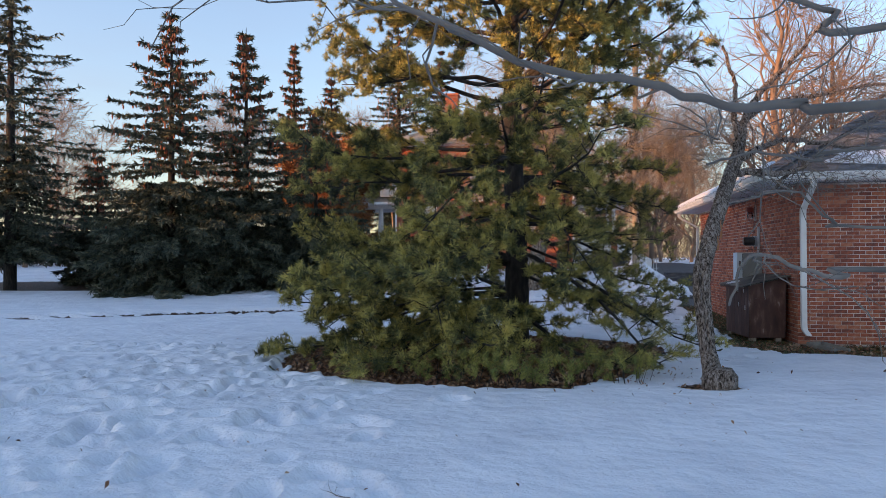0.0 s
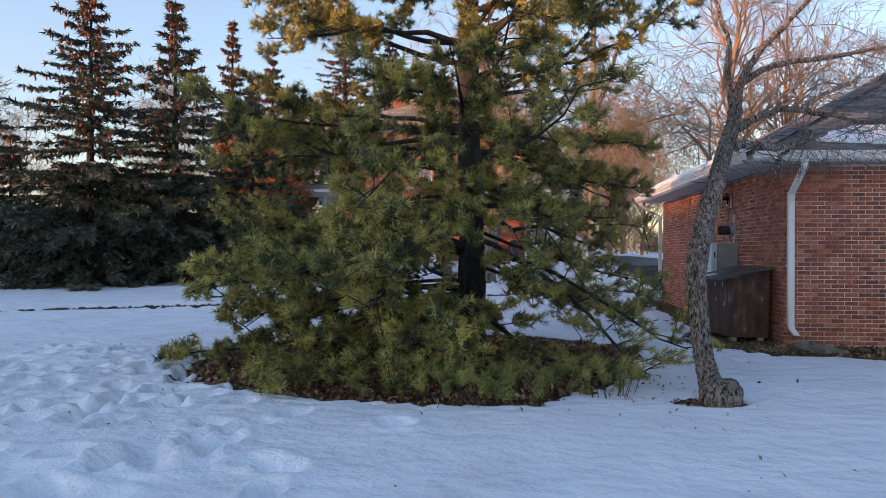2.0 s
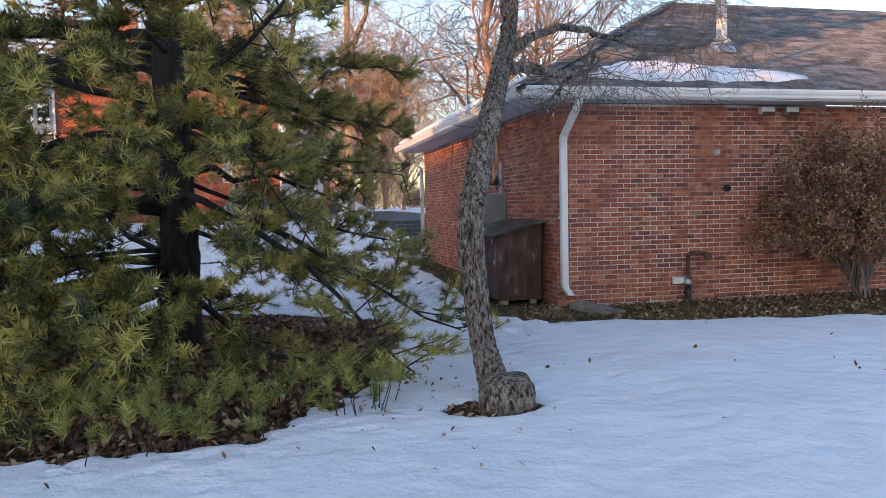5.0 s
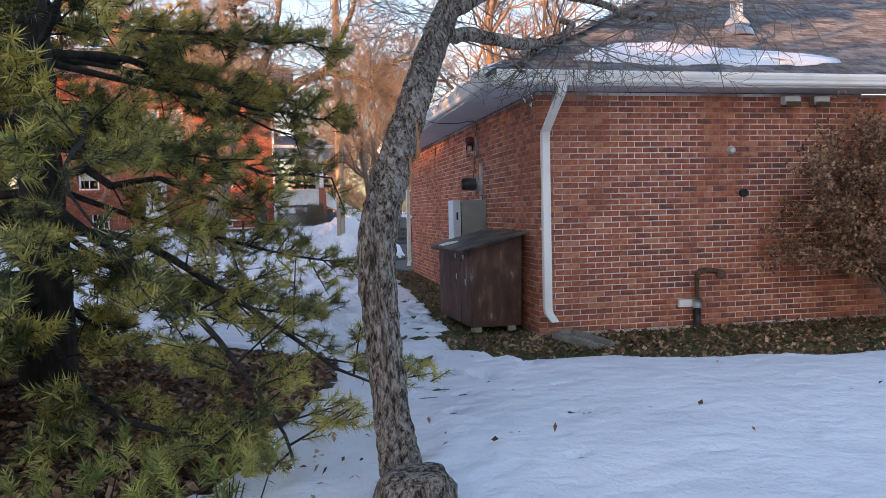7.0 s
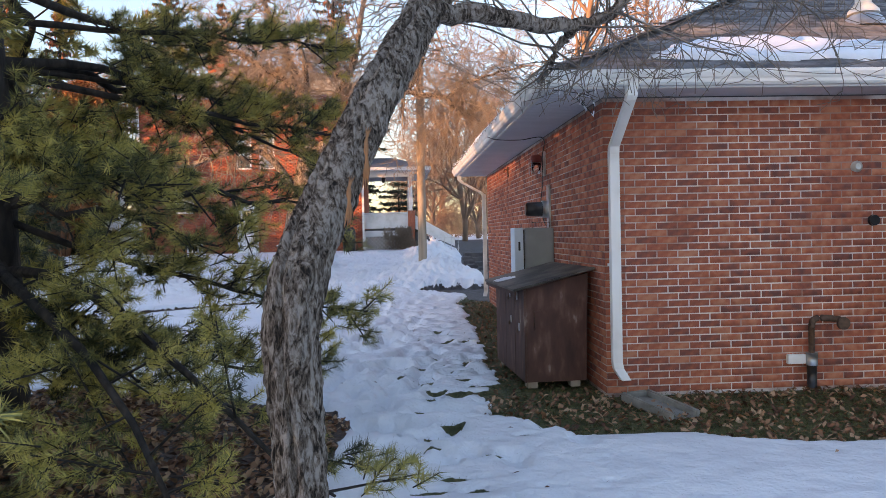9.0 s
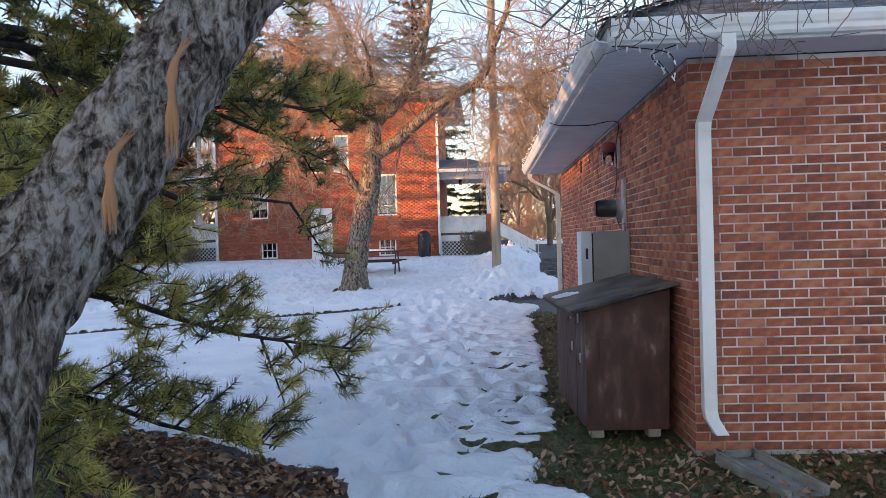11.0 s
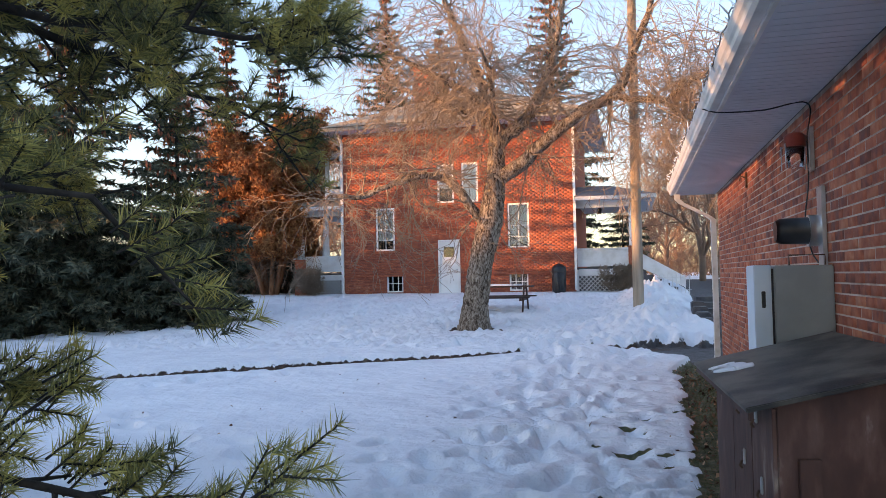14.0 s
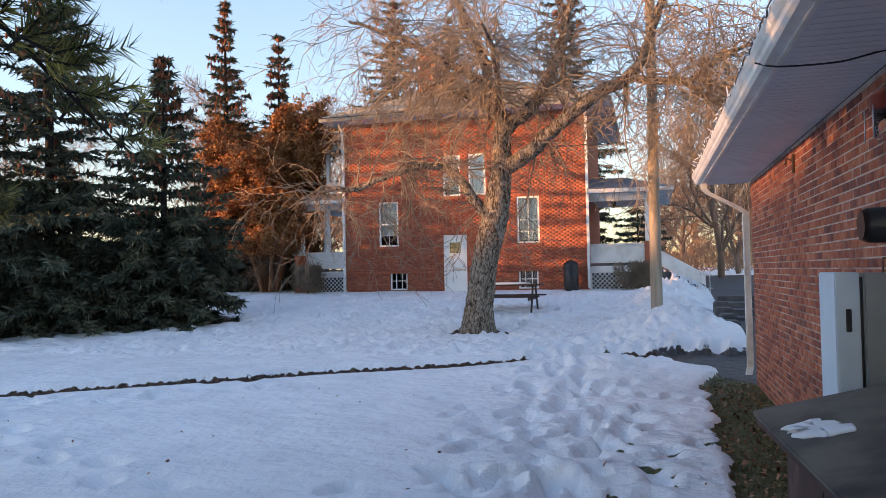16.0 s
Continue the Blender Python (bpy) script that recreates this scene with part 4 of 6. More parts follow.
tube("wire", curve_pts([(EX - 0.10, 16.9, EZ + 0.03), (EX + 0.02, 16.85, EZ - 0.015), (3.85, 16.8, EZ - 0.03), (GX0 - 0.02, 16.7, EZ - 0.02), (GX0 - 0.05, 16.6, 2.55), (GX0 - 0.02, 16.75, 2.25), (GX0 - 0.06, 16.7, 1.98), (GX0 - 0.05, 16.6, 1.75), (GX0 - 0.03, 16.5, 1.66)], 60), [0.006] * 60, M_BLACK, cable, 6)
hook = thing("wall_bracket", "small rusty bracket high on the brick wall", "bracket")
boxes("plate", [(GX0 - 0.02, 19.88, 2.56, GX0 - 0.002, 19.94, 2.74)], M_RUST, hook, bevel=0.003)
tube("arm", [(GX0 - 0.02, 19.91, 2.68), (GX0 - 0.07, 19.91, 2.70), (GX0 - 0.08, 19.91, 2.64)], [0.01, 0.01, 0.008], M_RUST, hook, 8)

# gas meter pipes, hole, knob, soffit vents on the south wall
gas = thing("water_valve", "rusty iron valve and pipe on the brick wall", "valve")
VX0 = 6.12
tube("riser", [(VX0, GY0 - 0.09, 0.03), (VX0, GY0 - 0.09, 0.66)], [0.028, 0.028], M_RUST, gas, 14)
tube("sleeve", [(VX0, GY0 - 0.09, 0.05), (VX0, GY0 - 0.09, 0.30)], [0.045, 0.045], M_BLACK, gas, 16)
tube("elbow", curve_pts([(VX0, GY0 - 0.09, 0.62), (VX0 + 0.02, GY0 - 0.09, 0.69), (VX0 + 0.10, GY0 - 0.09, 0.71), (VX0 + 0.28, GY0 - 0.09, 0.69)], 10), [0.03] * 10, M_RUST, gas, 12)
tube("wheel", [(VX0 + 0.27, GY0 - 0.18, 0.66), (VX0 + 0.27, GY0 - 0.15, 0.66)], [0.06, 0.06], M_RUST, gas, 20)
boxes("tag_box", [(VX0 - 0.22, GY0 - 0.07, 0.27, VX0 - 0.04, GY0 - 0.02, 0.36)], M_WHITE_WORN, gas, bevel=0.006, label="pale cream metal junction box")
tube("coupling", [(VX0, GY0 - 0.09, 0.26), (VX0, GY0 - 0.09, 0.38)], [0.055, 0.055], M_STEEL, gas, 8)
pipe_hole = tagged(tube("pipe_outlet", [(6.80, GY0 - 0.035, 1.63), (6.80, GY0 + 0.0, 1.63)], [0.05, 0.055], M_BLACK, None, 20), "black round pipe outlet in the brick wall", "pipe outlet")
knob = tagged(tube("round_wall_vent", [(6.63, GY0 - 0.05, 2.15), (6.63, GY0 - 0.03, 2.15), (6.63, GY0 + 0.0, 2.15)], [0.03, 0.055, 0.05], M_WHITE_WORN, None, 20), "round cream metal cap on the brick wall", "wall vent")
for vx in (7.42, 7.83):
    sv = thing("dryer_vent", "small hooded metal vent under the soffit", "vent", "vents under the garage soffit")
    boxes("hood", [(vx - 0.11, GY0 - 0.10, 2.70, vx + 0.11, GY0 - 0.002, 2.80)], M_STEEL if vx > 7.6 else M_WHITE_WORN, sv, bevel=0.01)
    boxes("flap", [(vx - 0.10, GY0 - 0.12, 2.67, vx + 0.10, GY0 - 0.105, 2.73)], M_RUST, sv, bevel=0.003)

lights = thing("string_lights", "tangled string of unlit clear lights along the garage eave", "string lights")
rgl = np.random.default_rng(41)
wp = np.array([(EX - 0.115 + rgl.normal(0, 0.006), EY + 0.1 * i, EZ + 0.135 + 0.02 * math.sin(i * 1.7) + rgl.normal(0, 0.008)) for i in range(98)])
tube("cord", wp, [0.0045] * 98, M_BLACK, lights, 5)
bulb_rows = []
for p in wp[::1]:
    d = rgl.normal(size=3) * 0.03
    bulb_rows.append((*p, *(p + d), 0.007, 0.003))
tang = curve_pts([(EX + 0.45, EY + 0.05, EZ - 0.01), (EX + 0.30, EY + 0.12, EZ - 0.06), (EX + 0.38, EY + 0.1, EZ - 0.16), (EX + 0.33, EY + 0.08, EZ - 0.10), (EX + 0.42, EY + 0.05, EZ - 0.22), (EX + 0.40, EY + 0.02, EZ - 0.08), (EX + 0.2, EY + 0.02, EZ - 0.03), (EX + 0.02, EY + 0.02, EZ - 0.01)], 50)
tube("loose_cord", tang, [0.0045] * 50, M_BLACK, lights, 5)
for p in tang[::3]:
    bulb_rows.append((*p, *(p + np.array([rgl.normal(0, 0.012), rgl.normal(0, 0.012), -0.035])), 0.008, 0.003))
segs_mesh("bulb", bulb_rows, M_SNOWPATCH, lights, sides=5, kind="stuff")


# ---- brick house ----
HX0, HX1, HY0, HY1, HZ0, HZT = -8.70, 0.70, 39.5, 46.3, 0.85, 7.55
house = tagged(new("brick_house"), "two-storey red brick house with hip roof and white side porches", "house")


def hz(y):
    return float(terrain(0, y))


WINS = [(-7.29, 2.70, -6.49, 4.44, "tall"), (-1.87, 2.69, -1.03, 4.43, "tall"), (-4.68, 4.55, -4.0, 6.10, "blind"), (-3.68, 4.55, -3.02, 6.12, "blind"), (-6.85, 1.02, -6.16, 1.73, "base"), (-1.84, 1.02, -1.11, 1.73, "base")]
DOOR = (-4.69, 0.93, -3.79, 3.08)
holes = [(a - HX0, b, c - HX0, d) for a, b, c, d, _ in WINS] + [(DOOR[0] - HX0, DOOR[1] - 0.3, DOOR[2] - HX0, DOOR[3])]


def pierced_wall(name, x0, x1, z0, z1, y0, y1, cuts, mat, parent):
    """A thick wall along x, as boxes between and around its openings."""
    xs = sorted({x0, x1, *[c[0] for c in cuts], *[c[2] for c in cuts]})
    out = []
    for a, b in zip(xs, xs[1:]):
        zs = sorted([(c[1], c[3]) for c in cuts if c[0] <= a + 1e-6 and c[2] >= b - 1e-6])
        z = z0
        for lo, hi in zs:
            if lo > z + 1e-6:
                out.append((a, y0, z, b, y1, lo))
            z = max(z, hi)
        if z < z1:
            out.append((a, y0, z, b, y1, z1))
    return boxes(name, out, mat, parent, kind="structure")


cuts = [(a, b, c, d) for a, b, c, d, _ in WINS] + [(DOOR[0], 0.5, DOOR[2], DOOR[3])]
pierced_wall("wall_front", HX0, HX1, 0.5, HZT, HY0 + 0.008, HY0 + 0.3, cuts, M_MORTAR_H, house)
boxes("wall_side", [(HX0, HY0 + 0.3, 0.5, HX0 + 0.3, HY1, HZT)], M_BRICK_H, house, kind="structure")
boxes("wall_side", [(HX1 - 0.3, HY0 + 0.3, 0.5, HX1, HY1, HZT)], M_BRICK_H, house, kind="structure")
boxes("wall_back", [(HX0, HY1, 0.5, HX1, HY1 + 0.3, HZT)], M_BRICK_H, house, kind="structure")
# one wall behind all windows, the rooms' dimness painted on it
boxes("inner_wall", [(HX0 + 0.35, HY0 + 1.2, 0.6, HX1 - 0.35, HY0 + 1.3, HZT - 0.1)], M_SHADE_DARK, house, kind="structure")
boxes("water_table", [(HX0 - 0.02, HY0 - 0.035, 1.66, DOOR[0] - 0.06, HY0 + 0.01, 1.73), (DOOR[2] + 0.06, HY0 - 0.035, 1.66, HX1 + 0.02, HY0 + 0.01, 1.73)], M_BRICK_H, house, bevel=0.006)
rows_h = brick_rows(HX1 - HX0, HZT - 0.6, holes, 0.6)
brick_faces("brickwork_front", rows_h, lambda u, o, z: (HX0 + u, HY0 + 0.008 - o, z), 0.008, M_BRICK_H, house, seed=3)


def soldier(name, x0, x1, z, parent):
    n = int((x1 - x0 + 0.16) / 0.075)
    boxes(name, [(x0 - 0.08 + i * 0.075, HY0 - 0.012, z, x0 - 0.08 + i * 0.075 + 0.066, HY0 + 0.02, z + 0.2) for i in range(n)], M_BRICK_H, parent, kind="stuff")


for i, (a, b, c, d, k) in enumerate(WINS):
    w = tagged(new(f"window_{i + 1}"), {"tall": "white painted sash window with pale curtains in the brick wall", "blind": "white framed upstairs window with a pale drawn blind", "base": "small white six-pane basement window"}[k], "window", kind="structure")
    fw = 0.07 if k != "base" else 0.055
    yf = HY0 + 0.03
    boxes("window_frame", [(a, yf, b, a + fw, yf + 0.1, d), (c - fw, yf, b, c, yf + 0.1, d), (a + fw, yf, d - fw, c - fw, yf + 0.1, d), (a + fw, yf, b, c - fw, yf + 0.1, b + fw)], M_WHITE, w, bevel=0.006)
    mx = (a + c) / 2
    if k == "tall":
        mz = b + (d - b) * 0.5
        boxes("meeting_rail", [(a + fw, yf + 0.03, mz - 0.025, c - fw, yf + 0.08, mz + 0.025)], M_WHITE, w, bevel=0.004)
        boxes("glazing_bar", [(mx - 0.012, yf + 0.035, b + fw, mx + 0.012, yf + 0.07, mz - 0.025)], M_WHITE, w)
        boxes("glazing_bar", [(mx - 0.012, yf + 0.035, mz + 0.025, mx + 0.012, yf + 0.07, d - fw)], M_WHITE, w)
        boxes("glazing_bar", [(a + fw, yf + 0.038, (b + mz) / 2 - 0.01, c - fw, yf + 0.067, (b + mz) / 2 + 0.01)], M_WHITE, w)
        panes = [(a + fw, b + fw, mx - 0.012, mz - 0.025), (mx + 0.012, b + fw, c - fw, mz - 0.025), (a + fw, mz + 0.025, mx - 0.012, d - fw), (mx + 0.012, mz + 0.025, c - fw, d - fw)]
    elif k == "blind":
        panes = [(a + fw, b + fw, c - fw, d - fw)]
    else:
        t1, t2 = a + (c - a) / 3, a + (c - a) * 2 / 3
        mz = (b + d) / 2
        for t in (t1, t2):
            boxes("glazing_bar", [(t - 0.014, yf + 0.035, b + fw, t + 0.014, yf + 0.07, d - fw)], M_WHITE, w)
        boxes("glazing_bar", [(a + fw, yf + 0.037, mz - 0.014, c - fw, yf + 0.068, mz + 0.014)], M_WHITE, w)
        panes = [(a + fw, b + fw, c - fw, d - fw)]
    for p in panes:
        boxes("pane", [(p[0], yf + 0.045, p[1], p[2], yf + 0.051, p[3])], M_GLASS, w)
    if k == "tall":
        for side in (0, 1):
            x0, x1 = (a + fw, mx + 0.02) if side == 0 else (mx - 0.02, c - fw)
            lowz = b + (0.42 if i == 0 else 0.12)
            n = 24
            cv = [(x0 + (x1 - x0) * t / n, yf + 0.14 + 0.02 * math.sin(t * 1.6), z) for z in (lowz, d) for t in range(n + 1)]
            mesh_ob("curtain", cv, [(t, t + 1, n + 2 + t, n + 1 + t) for t in range(n)], M_CURTAIN, w, smooth=True)
        boxes("window_sill", [(a - 0.08, HY0 - 0.05, b - 0.10, c + 0.08, HY0 + 0.03, b)], M_BRICK_H, w, bevel=0.008)
        soldier("lintel_bricks", a, c, d + 0.01, w)
    if k == "blind":
        boxes("blind", [(a + fw, yf + 0.06, b + fw + (0.5 if i == 2 else 0.02), c - fw, yf + 0.07, d - fw)], M_CURTAIN, w)
        boxes("window_sill", [(a - 0.08, HY0 - 0.05, b - 0.10, c + 0.08, HY0 + 0.03, b)], M_BRICK_H, w, bevel=0.008)

door = tagged(new("door_1"), "white panelled door with a small window and a round knob", "door", kind="structure")
dx0, dz0, dx1, dz1 = DOOR
yf = HY0 + 0.04
boxes("door_frame", [(dx0, yf - 0.03, dz0 - 0.05, dx0 + 0.07, yf + 0.1, dz1), (dx1 - 0.07, yf - 0.03, dz0 - 0.05, dx1, yf + 0.1, dz1), (dx0 + 0.07, yf - 0.03, dz1 - 0.07, dx1 - 0.07, yf + 0.1, dz1)], M_WHITE, door, bevel=0.006)
lx0, lx1 = dx0 + 0.075, dx1 - 0.075
wx0, wx1, wz0, wz1 = lx0 + 0.14, lx1 - 0.18, dz1 - 0.68, dz1 - 0.28
pierced = [(lx0, yf + 0.02, dz0 - 0.04, wx0, yf + 0.06, dz1 - 0.075), (wx1, yf + 0.02, dz0 - 0.04, lx1, yf + 0.06, dz1 - 0.075), (wx0, yf + 0.02, dz0 - 0.04, wx1, yf + 0.06, wz0), (wx0, yf + 0.02, wz1, wx1, yf + 0.06, dz1 - 0.075)]
boxes("door_leaf", pierced, M_WHITE, door, bevel=0.0)
for pz0, pz1 in ((dz0 + 0.12, dz0 + 0.45), (dz0 + 0.52, dz0 + 0.85), (dz0 + 0.92, dz0 + 1.3)):
    boxes("door_panel", [(lx0 + 0.1, yf + 0.008, pz0, lx1 - 0.1, yf + 0.022, pz1)], M_WHITE, door, bevel=0.008)
boxes("pane", [(wx0, yf + 0.035, wz0, wx1, yf + 0.041, wz1)], M_GLASS, door)
tube("door_knob", [(lx1 - 0.06, yf + 0.02, dz0 + 0.95), (lx1 - 0.06, yf - 0.01, dz0 + 0.95), (lx1 - 0.06, yf - 0.045, dz0 + 0.95), (lx1 - 0.06, yf - 0.055, dz0 + 0.95)], [0.012, 0.012, 0.035, 0.02], M_STEEL, door, 14)
soldier("lintel_bricks", dx0, dx1, dz1 + 0.01, door)

# roof of the house
ov = 0.95
hx0, hx1, hy0, hy1 = HX0 - 0.6, HX1 + ov, HY0 - ov, HY1 + 0.3 + ov
ez = HZT
boxes("eave_soffit", [(hx0, hy0, ez, hx1, HY0 + 0.01, ez + 0.02), (hx0, HY0 + 0.01, ez, HX0 + 0.01, hy1, ez + 0.02), (HX1 - 0.01, HY0 + 0.01, ez, hx1, hy1, ez + 0.02)], M_SOFFIT, house, kind="structure")
boxes("eave_fascia", [(hx0 - 0.03, hy0 - 0.03, ez - 0.02, hx1 + 0.03, hy0, ez + 0.12), (hx0 - 0.03, hy0, ez - 0.02, hx0, hy1, ez + 0.12), (hx1, hy0, ez - 0.02, hx1 + 0.03, hy1, ez + 0.12)], M_CONCRETE, house, bevel=0.01)
half = (hy1 - hy0) / 2
rp = 0.46
rt = ez + 0.14
ry = (hy0 + hy1) / 2
rv = [(hx0 - 0.05, hy0 - 0.05, rt), (hx1 + 0.05, hy0 - 0.05, rt), (hx1 + 0.05, hy1, rt), (hx0 - 0.05, hy1, rt), (hx0 + half, ry, rt + rp * half), (hx1 - half, ry, rt + rp * half)]
mesh_ob("roof", rv, [(0, 1, 5, 4), (1, 2, 5), (2, 3, 4, 5), (3, 0, 4), (3, 2, 1, 0)], M_SHINGLE_H, house)
rs = math.hypot(1, rp)
shingles("roof_shingles", lambda u, s, l: (hx0 - 0.05 + u, hy0 - 0.06 + s / rs, rt + s / rs * rp + l * 2), lambda u, s: s / rs + 0.1 < u < hx1 - hx0 - s / rs - 0.1, hx1 - hx0 + 0.1, half * rs - 0.15, M_SHINGLE_H, house, w=0.33, h=0.16)
chim = thing("chimney", "orange brick chimney stack on the house roof", "chimney")
cx0, cx1, cy0, cy1 = -6.5, -5.75, 42.6, 43.3
cz0, cz1 = rt + 0.7, 10.95
boxes("stack", [(cx0 + 0.01, cy0 + 0.01, cz0, cx1 - 0.01, cy1 - 0.01, cz1)], M_MORTAR_H, chim)
brick_faces("stack_brickwork", brick_rows(cx1 - cx0, cz1 - cz0, [], cz0), lambda u, o, z: (cx0 + u, cy0 + 0.01 - o, z), 0.009, M_BRICK_H, chim)
boxes("stack_cap", [(cx0 - 0.05, cy0 - 0.05, cz1, cx1 + 0.05, cy1 + 0.05, cz1 + 0.12)], M_BRICK_H, chim, bevel=0.01)
for sx in (HX0 - 0.045, HX1 + 0.0):
    ds = thing("house_downspout", "white downspout on the corner of the brick house", "downspout", "house downspouts")
    rect_pipe("pipe", [(sx + 0.02, HY0 - 0.5, ez - 0.02), (sx + 0.02, HY0 - 0.05, ez - 0.35), (sx + 0.02, HY0 - 0.05, 1.05), (sx + 0.1, HY0 - 0.12, 0.98)], 0.09, 0.08, M_WHITE, ds)


def lattice(name, x0, x1, z0, z1, y, mat, parent, pitch=0.165, w=0.030):
    """Crossed slats at 45 degrees within a rectangle."""
    v, f = [], []
    hgt = z1 - z0
    for sgn, yo in ((1, 0.0), (-1, 0.012)):
        c = x0 - hgt
        while c < x1 + hgt:
            a0, a1 = (c, c + hgt) if sgn > 0 else (c + hgt, c)
            t0, t1 = 0.0, 1.0
            d = a1 - a0
            lo, hi = (x0 - a0) / d, (x1 - a0) / d
            t0, t1 = max(0, min(lo, hi)), min(1, max(lo, hi))
            if t1 - t0 > 0.05:
                n = len(v)
                for t in (t0, t1):
                    for off in (-w * 0.7, w * 0.7):
                        for yy in (y + yo, y + yo + 0.01):
                            v.append((a0 + d * t + off, yy, z0 + hgt * t))
                f += [(n, n + 2, n + 6, n + 4), (n + 1, n + 5, n + 7, n + 3), (n, n + 4, n + 5, n + 1), (n + 2, n + 3, n + 7, n + 6)]
            c += pitch
    return mesh_ob(name, v, f, mat, parent, kind="stuff")


# east porch
pe = thing("east_porch", "white boarded porch with lattice skirt, brick corner post and shingled roof", "porch")
py = HY0 + 0.35
PX1 = 2.86
lattice("lattice_skirt", HX1 + 0.10, 2.66, 0.95, 1.55, py, M_WHITE, pe)
# dark sheet standing in for the shade under the deck
boxes("skirt_shade_sheet", [(HX1 + 0.02, py + 0.12, 0.85, 2.7, py + 0.14, 1.55)], M_SHADE_DARK, pe)
boxes("skirt_frame", [(HX1 + 0.02, py - 0.02, 0.85, HX1 + 0.10, py + 0.03, 1.78), (HX1 + 0.10, py - 0.02, 0.88, 2.66, py + 0.03, 0.95), (HX1 + 0.10, py - 0.02, 1.55, 2.66, py + 0.03, 1.80)], M_WHITE, pe, bevel=0.006)
boxes("deck", [(HX1 + 0.02, py, 1.80, 2.9, HY1 - 1, 1.86)], M_STONE, pe, bevel=0.006)
boxes("railing_wall", [(HX1 + 0.05, py, 1.90, 2.66, py + 0.06, 2.52)], M_WHITE, pe, bevel=0.004)
boxes("rail_cap", [(HX1 + 0.02, py - 0.04, 2.52, 2.70, py + 0.10, 2.60)], M_WHITE_WORN, pe, bevel=0.01)
boxes("corner_post", [(2.66, py - 0.06, 0.8, 2.96, py + 0.26, 2.66)], M_BRICK_A, pe, bevel=0.006, label="dark red brick corner post")
boxes("porch_column", [(2.70, py + 0.0, 2.66, 2.88, py + 0.18, 4.15)], M_WHITE, pe, bevel=0.01)
boxes("porch_column", [(2.70, HY1 - 1.2, 1.86, 2.88, HY1 - 1.02, 4.15)], M_WHITE, pe, bevel=0.01)
boxes("beam", [(HX1 + 0.02, py - 0.02, 4.15, 2.95, py + 0.2, 4.42), (2.72, py + 0.2, 4.15, 2.95, HY1 - 1, 4.42)], M_WHITE, pe, bevel=0.008)
boxes("porch_ceiling", [(HX1 + 0.02, py + 0.2, 4.36, 3.6, HY1 - 1, 4.40)], M_SOFFIT, pe)
boxes("porch_fascia", [(HX1 + 0.02, py - 0.62, 4.40, 3.7, py - 0.58, 4.54), (3.66, py - 0.58, 4.40, 3.7, HY1 - 0.8, 4.54)], M_WHITE_WORN, pe, bevel=0.006)
boxes("porch_soffit", [(HX1 + 0.02, py - 0.58, 4.41, 3.66, py - 0.02, 4.43), (2.96, py - 0.02, 4.41, 3.66, HY1 - 0.8, 4.43)], M_SOFFIT, pe)
pr = [(HX1 + 0.02, py - 0.62, 4.54), (3.72, py - 0.62, 4.54), (3.72, HY1 - 0.8, 4.54), (HX1 + 0.02, HY1 - 0.8, 4.54), (HX1 + 0.02, py + 1.3, 5.12), (2.0, py + 1.3, 5.12), (2.0, HY1 - 2.5, 5.12), (HX1 + 0.02, HY1 - 2.5, 5.12)]
mesh_ob("porch_roof", pr, [(0, 1, 5, 4), (1, 2, 6, 5), (2, 3, 7, 6), (4, 5, 6, 7), (3, 2, 1, 0)], M_SHINGLE, pe)
lantern = thing("porch_lantern", "small black lantern hanging from the porch ceiling", "lantern")
tube("chain", [(1.6, py + 0.8, 4.36), (1.6, py + 0.8, 4.2)], [0.008, 0.008], M_BLACK, lantern, 6)
tube("lantern_body", [(1.6, py + 0.8, 4.2), (1.6, py + 0.8, 4.16), (1.6, py + 0.8, 3.98), (1.6, py + 0.8, 3.95)], [0.03, 0.09, 0.07, 0.03], M_BLACK, lantern, 8)
st = thing("porch_stair", "white boarded stair rail beside the porch steps", "stair")
prism("rail_panel", [(2.98, 2.45), (4.7, 1.45), (4.7, 1.05), (2.98, 1.85)], py + 0.02, py + 0.08, M_WHITE, st)
for i in range(6):
    boxes("step", [(2.98 + 0.29 * i, py + 0.1, 0.9, 2.98 + 0.29 * (i + 1), py + 1.4, 1.86 - 0.16 * (i + 1))], M_STONE, st, bevel=0.006)
# west porch
pw = thing("west_porch", "white two-storey side porch with tapered columns and lattice skirt", "porch")
boxes("brick_pier", [(-11.05, py - 0.05, 0.7, -10.6, py + 0.4, 2.45)], M_BRICK_A, pw, bevel=0.006, label="dark red brick pier")
boxes("pier_cap", [(-11.1, py - 0.1, 2.45, -10.55, py + 0.45, 2.53)], M_WHITE, pw, bevel=0.01)
lattice("lattice_skirt", -10.35, HX0 - 0.1, 0.95, 1.55, py, M_WHITE, pw)
# same dark sheet for the shade behind this lattice
boxes("skirt_shade_sheet", [(-10.6, py + 0.12, 0.85, HX0 - 0.02, py + 0.14, 1.55)], M_SHADE_DARK, pw)
boxes("skirt_frame", [(-10.58, py - 0.02, 1.55, HX0 - 0.02, py + 0.03, 1.78), (-10.58, py - 0.02, 0.85, HX0 - 0.02, py + 0.03, 0.95)], M_WHITE, pw, bevel=0.006)
boxes("deck", [(-11.0, py + 0.03, 1.80, HX0 - 0.02, HY1, 1.86)], M_STONE, pw)
boxes("railing_wall", [(-10.55, py, 1.90, HX0 - 0.02, py + 0.06, 2.50)], M_WHITE, pw, bevel=0.004)
boxes("rail_cap", [(-10.55, py - 0.04, 2.50, HX0 - 0.02, py + 0.10, 2.57)], M_WHITE, pw, bevel=0.01)
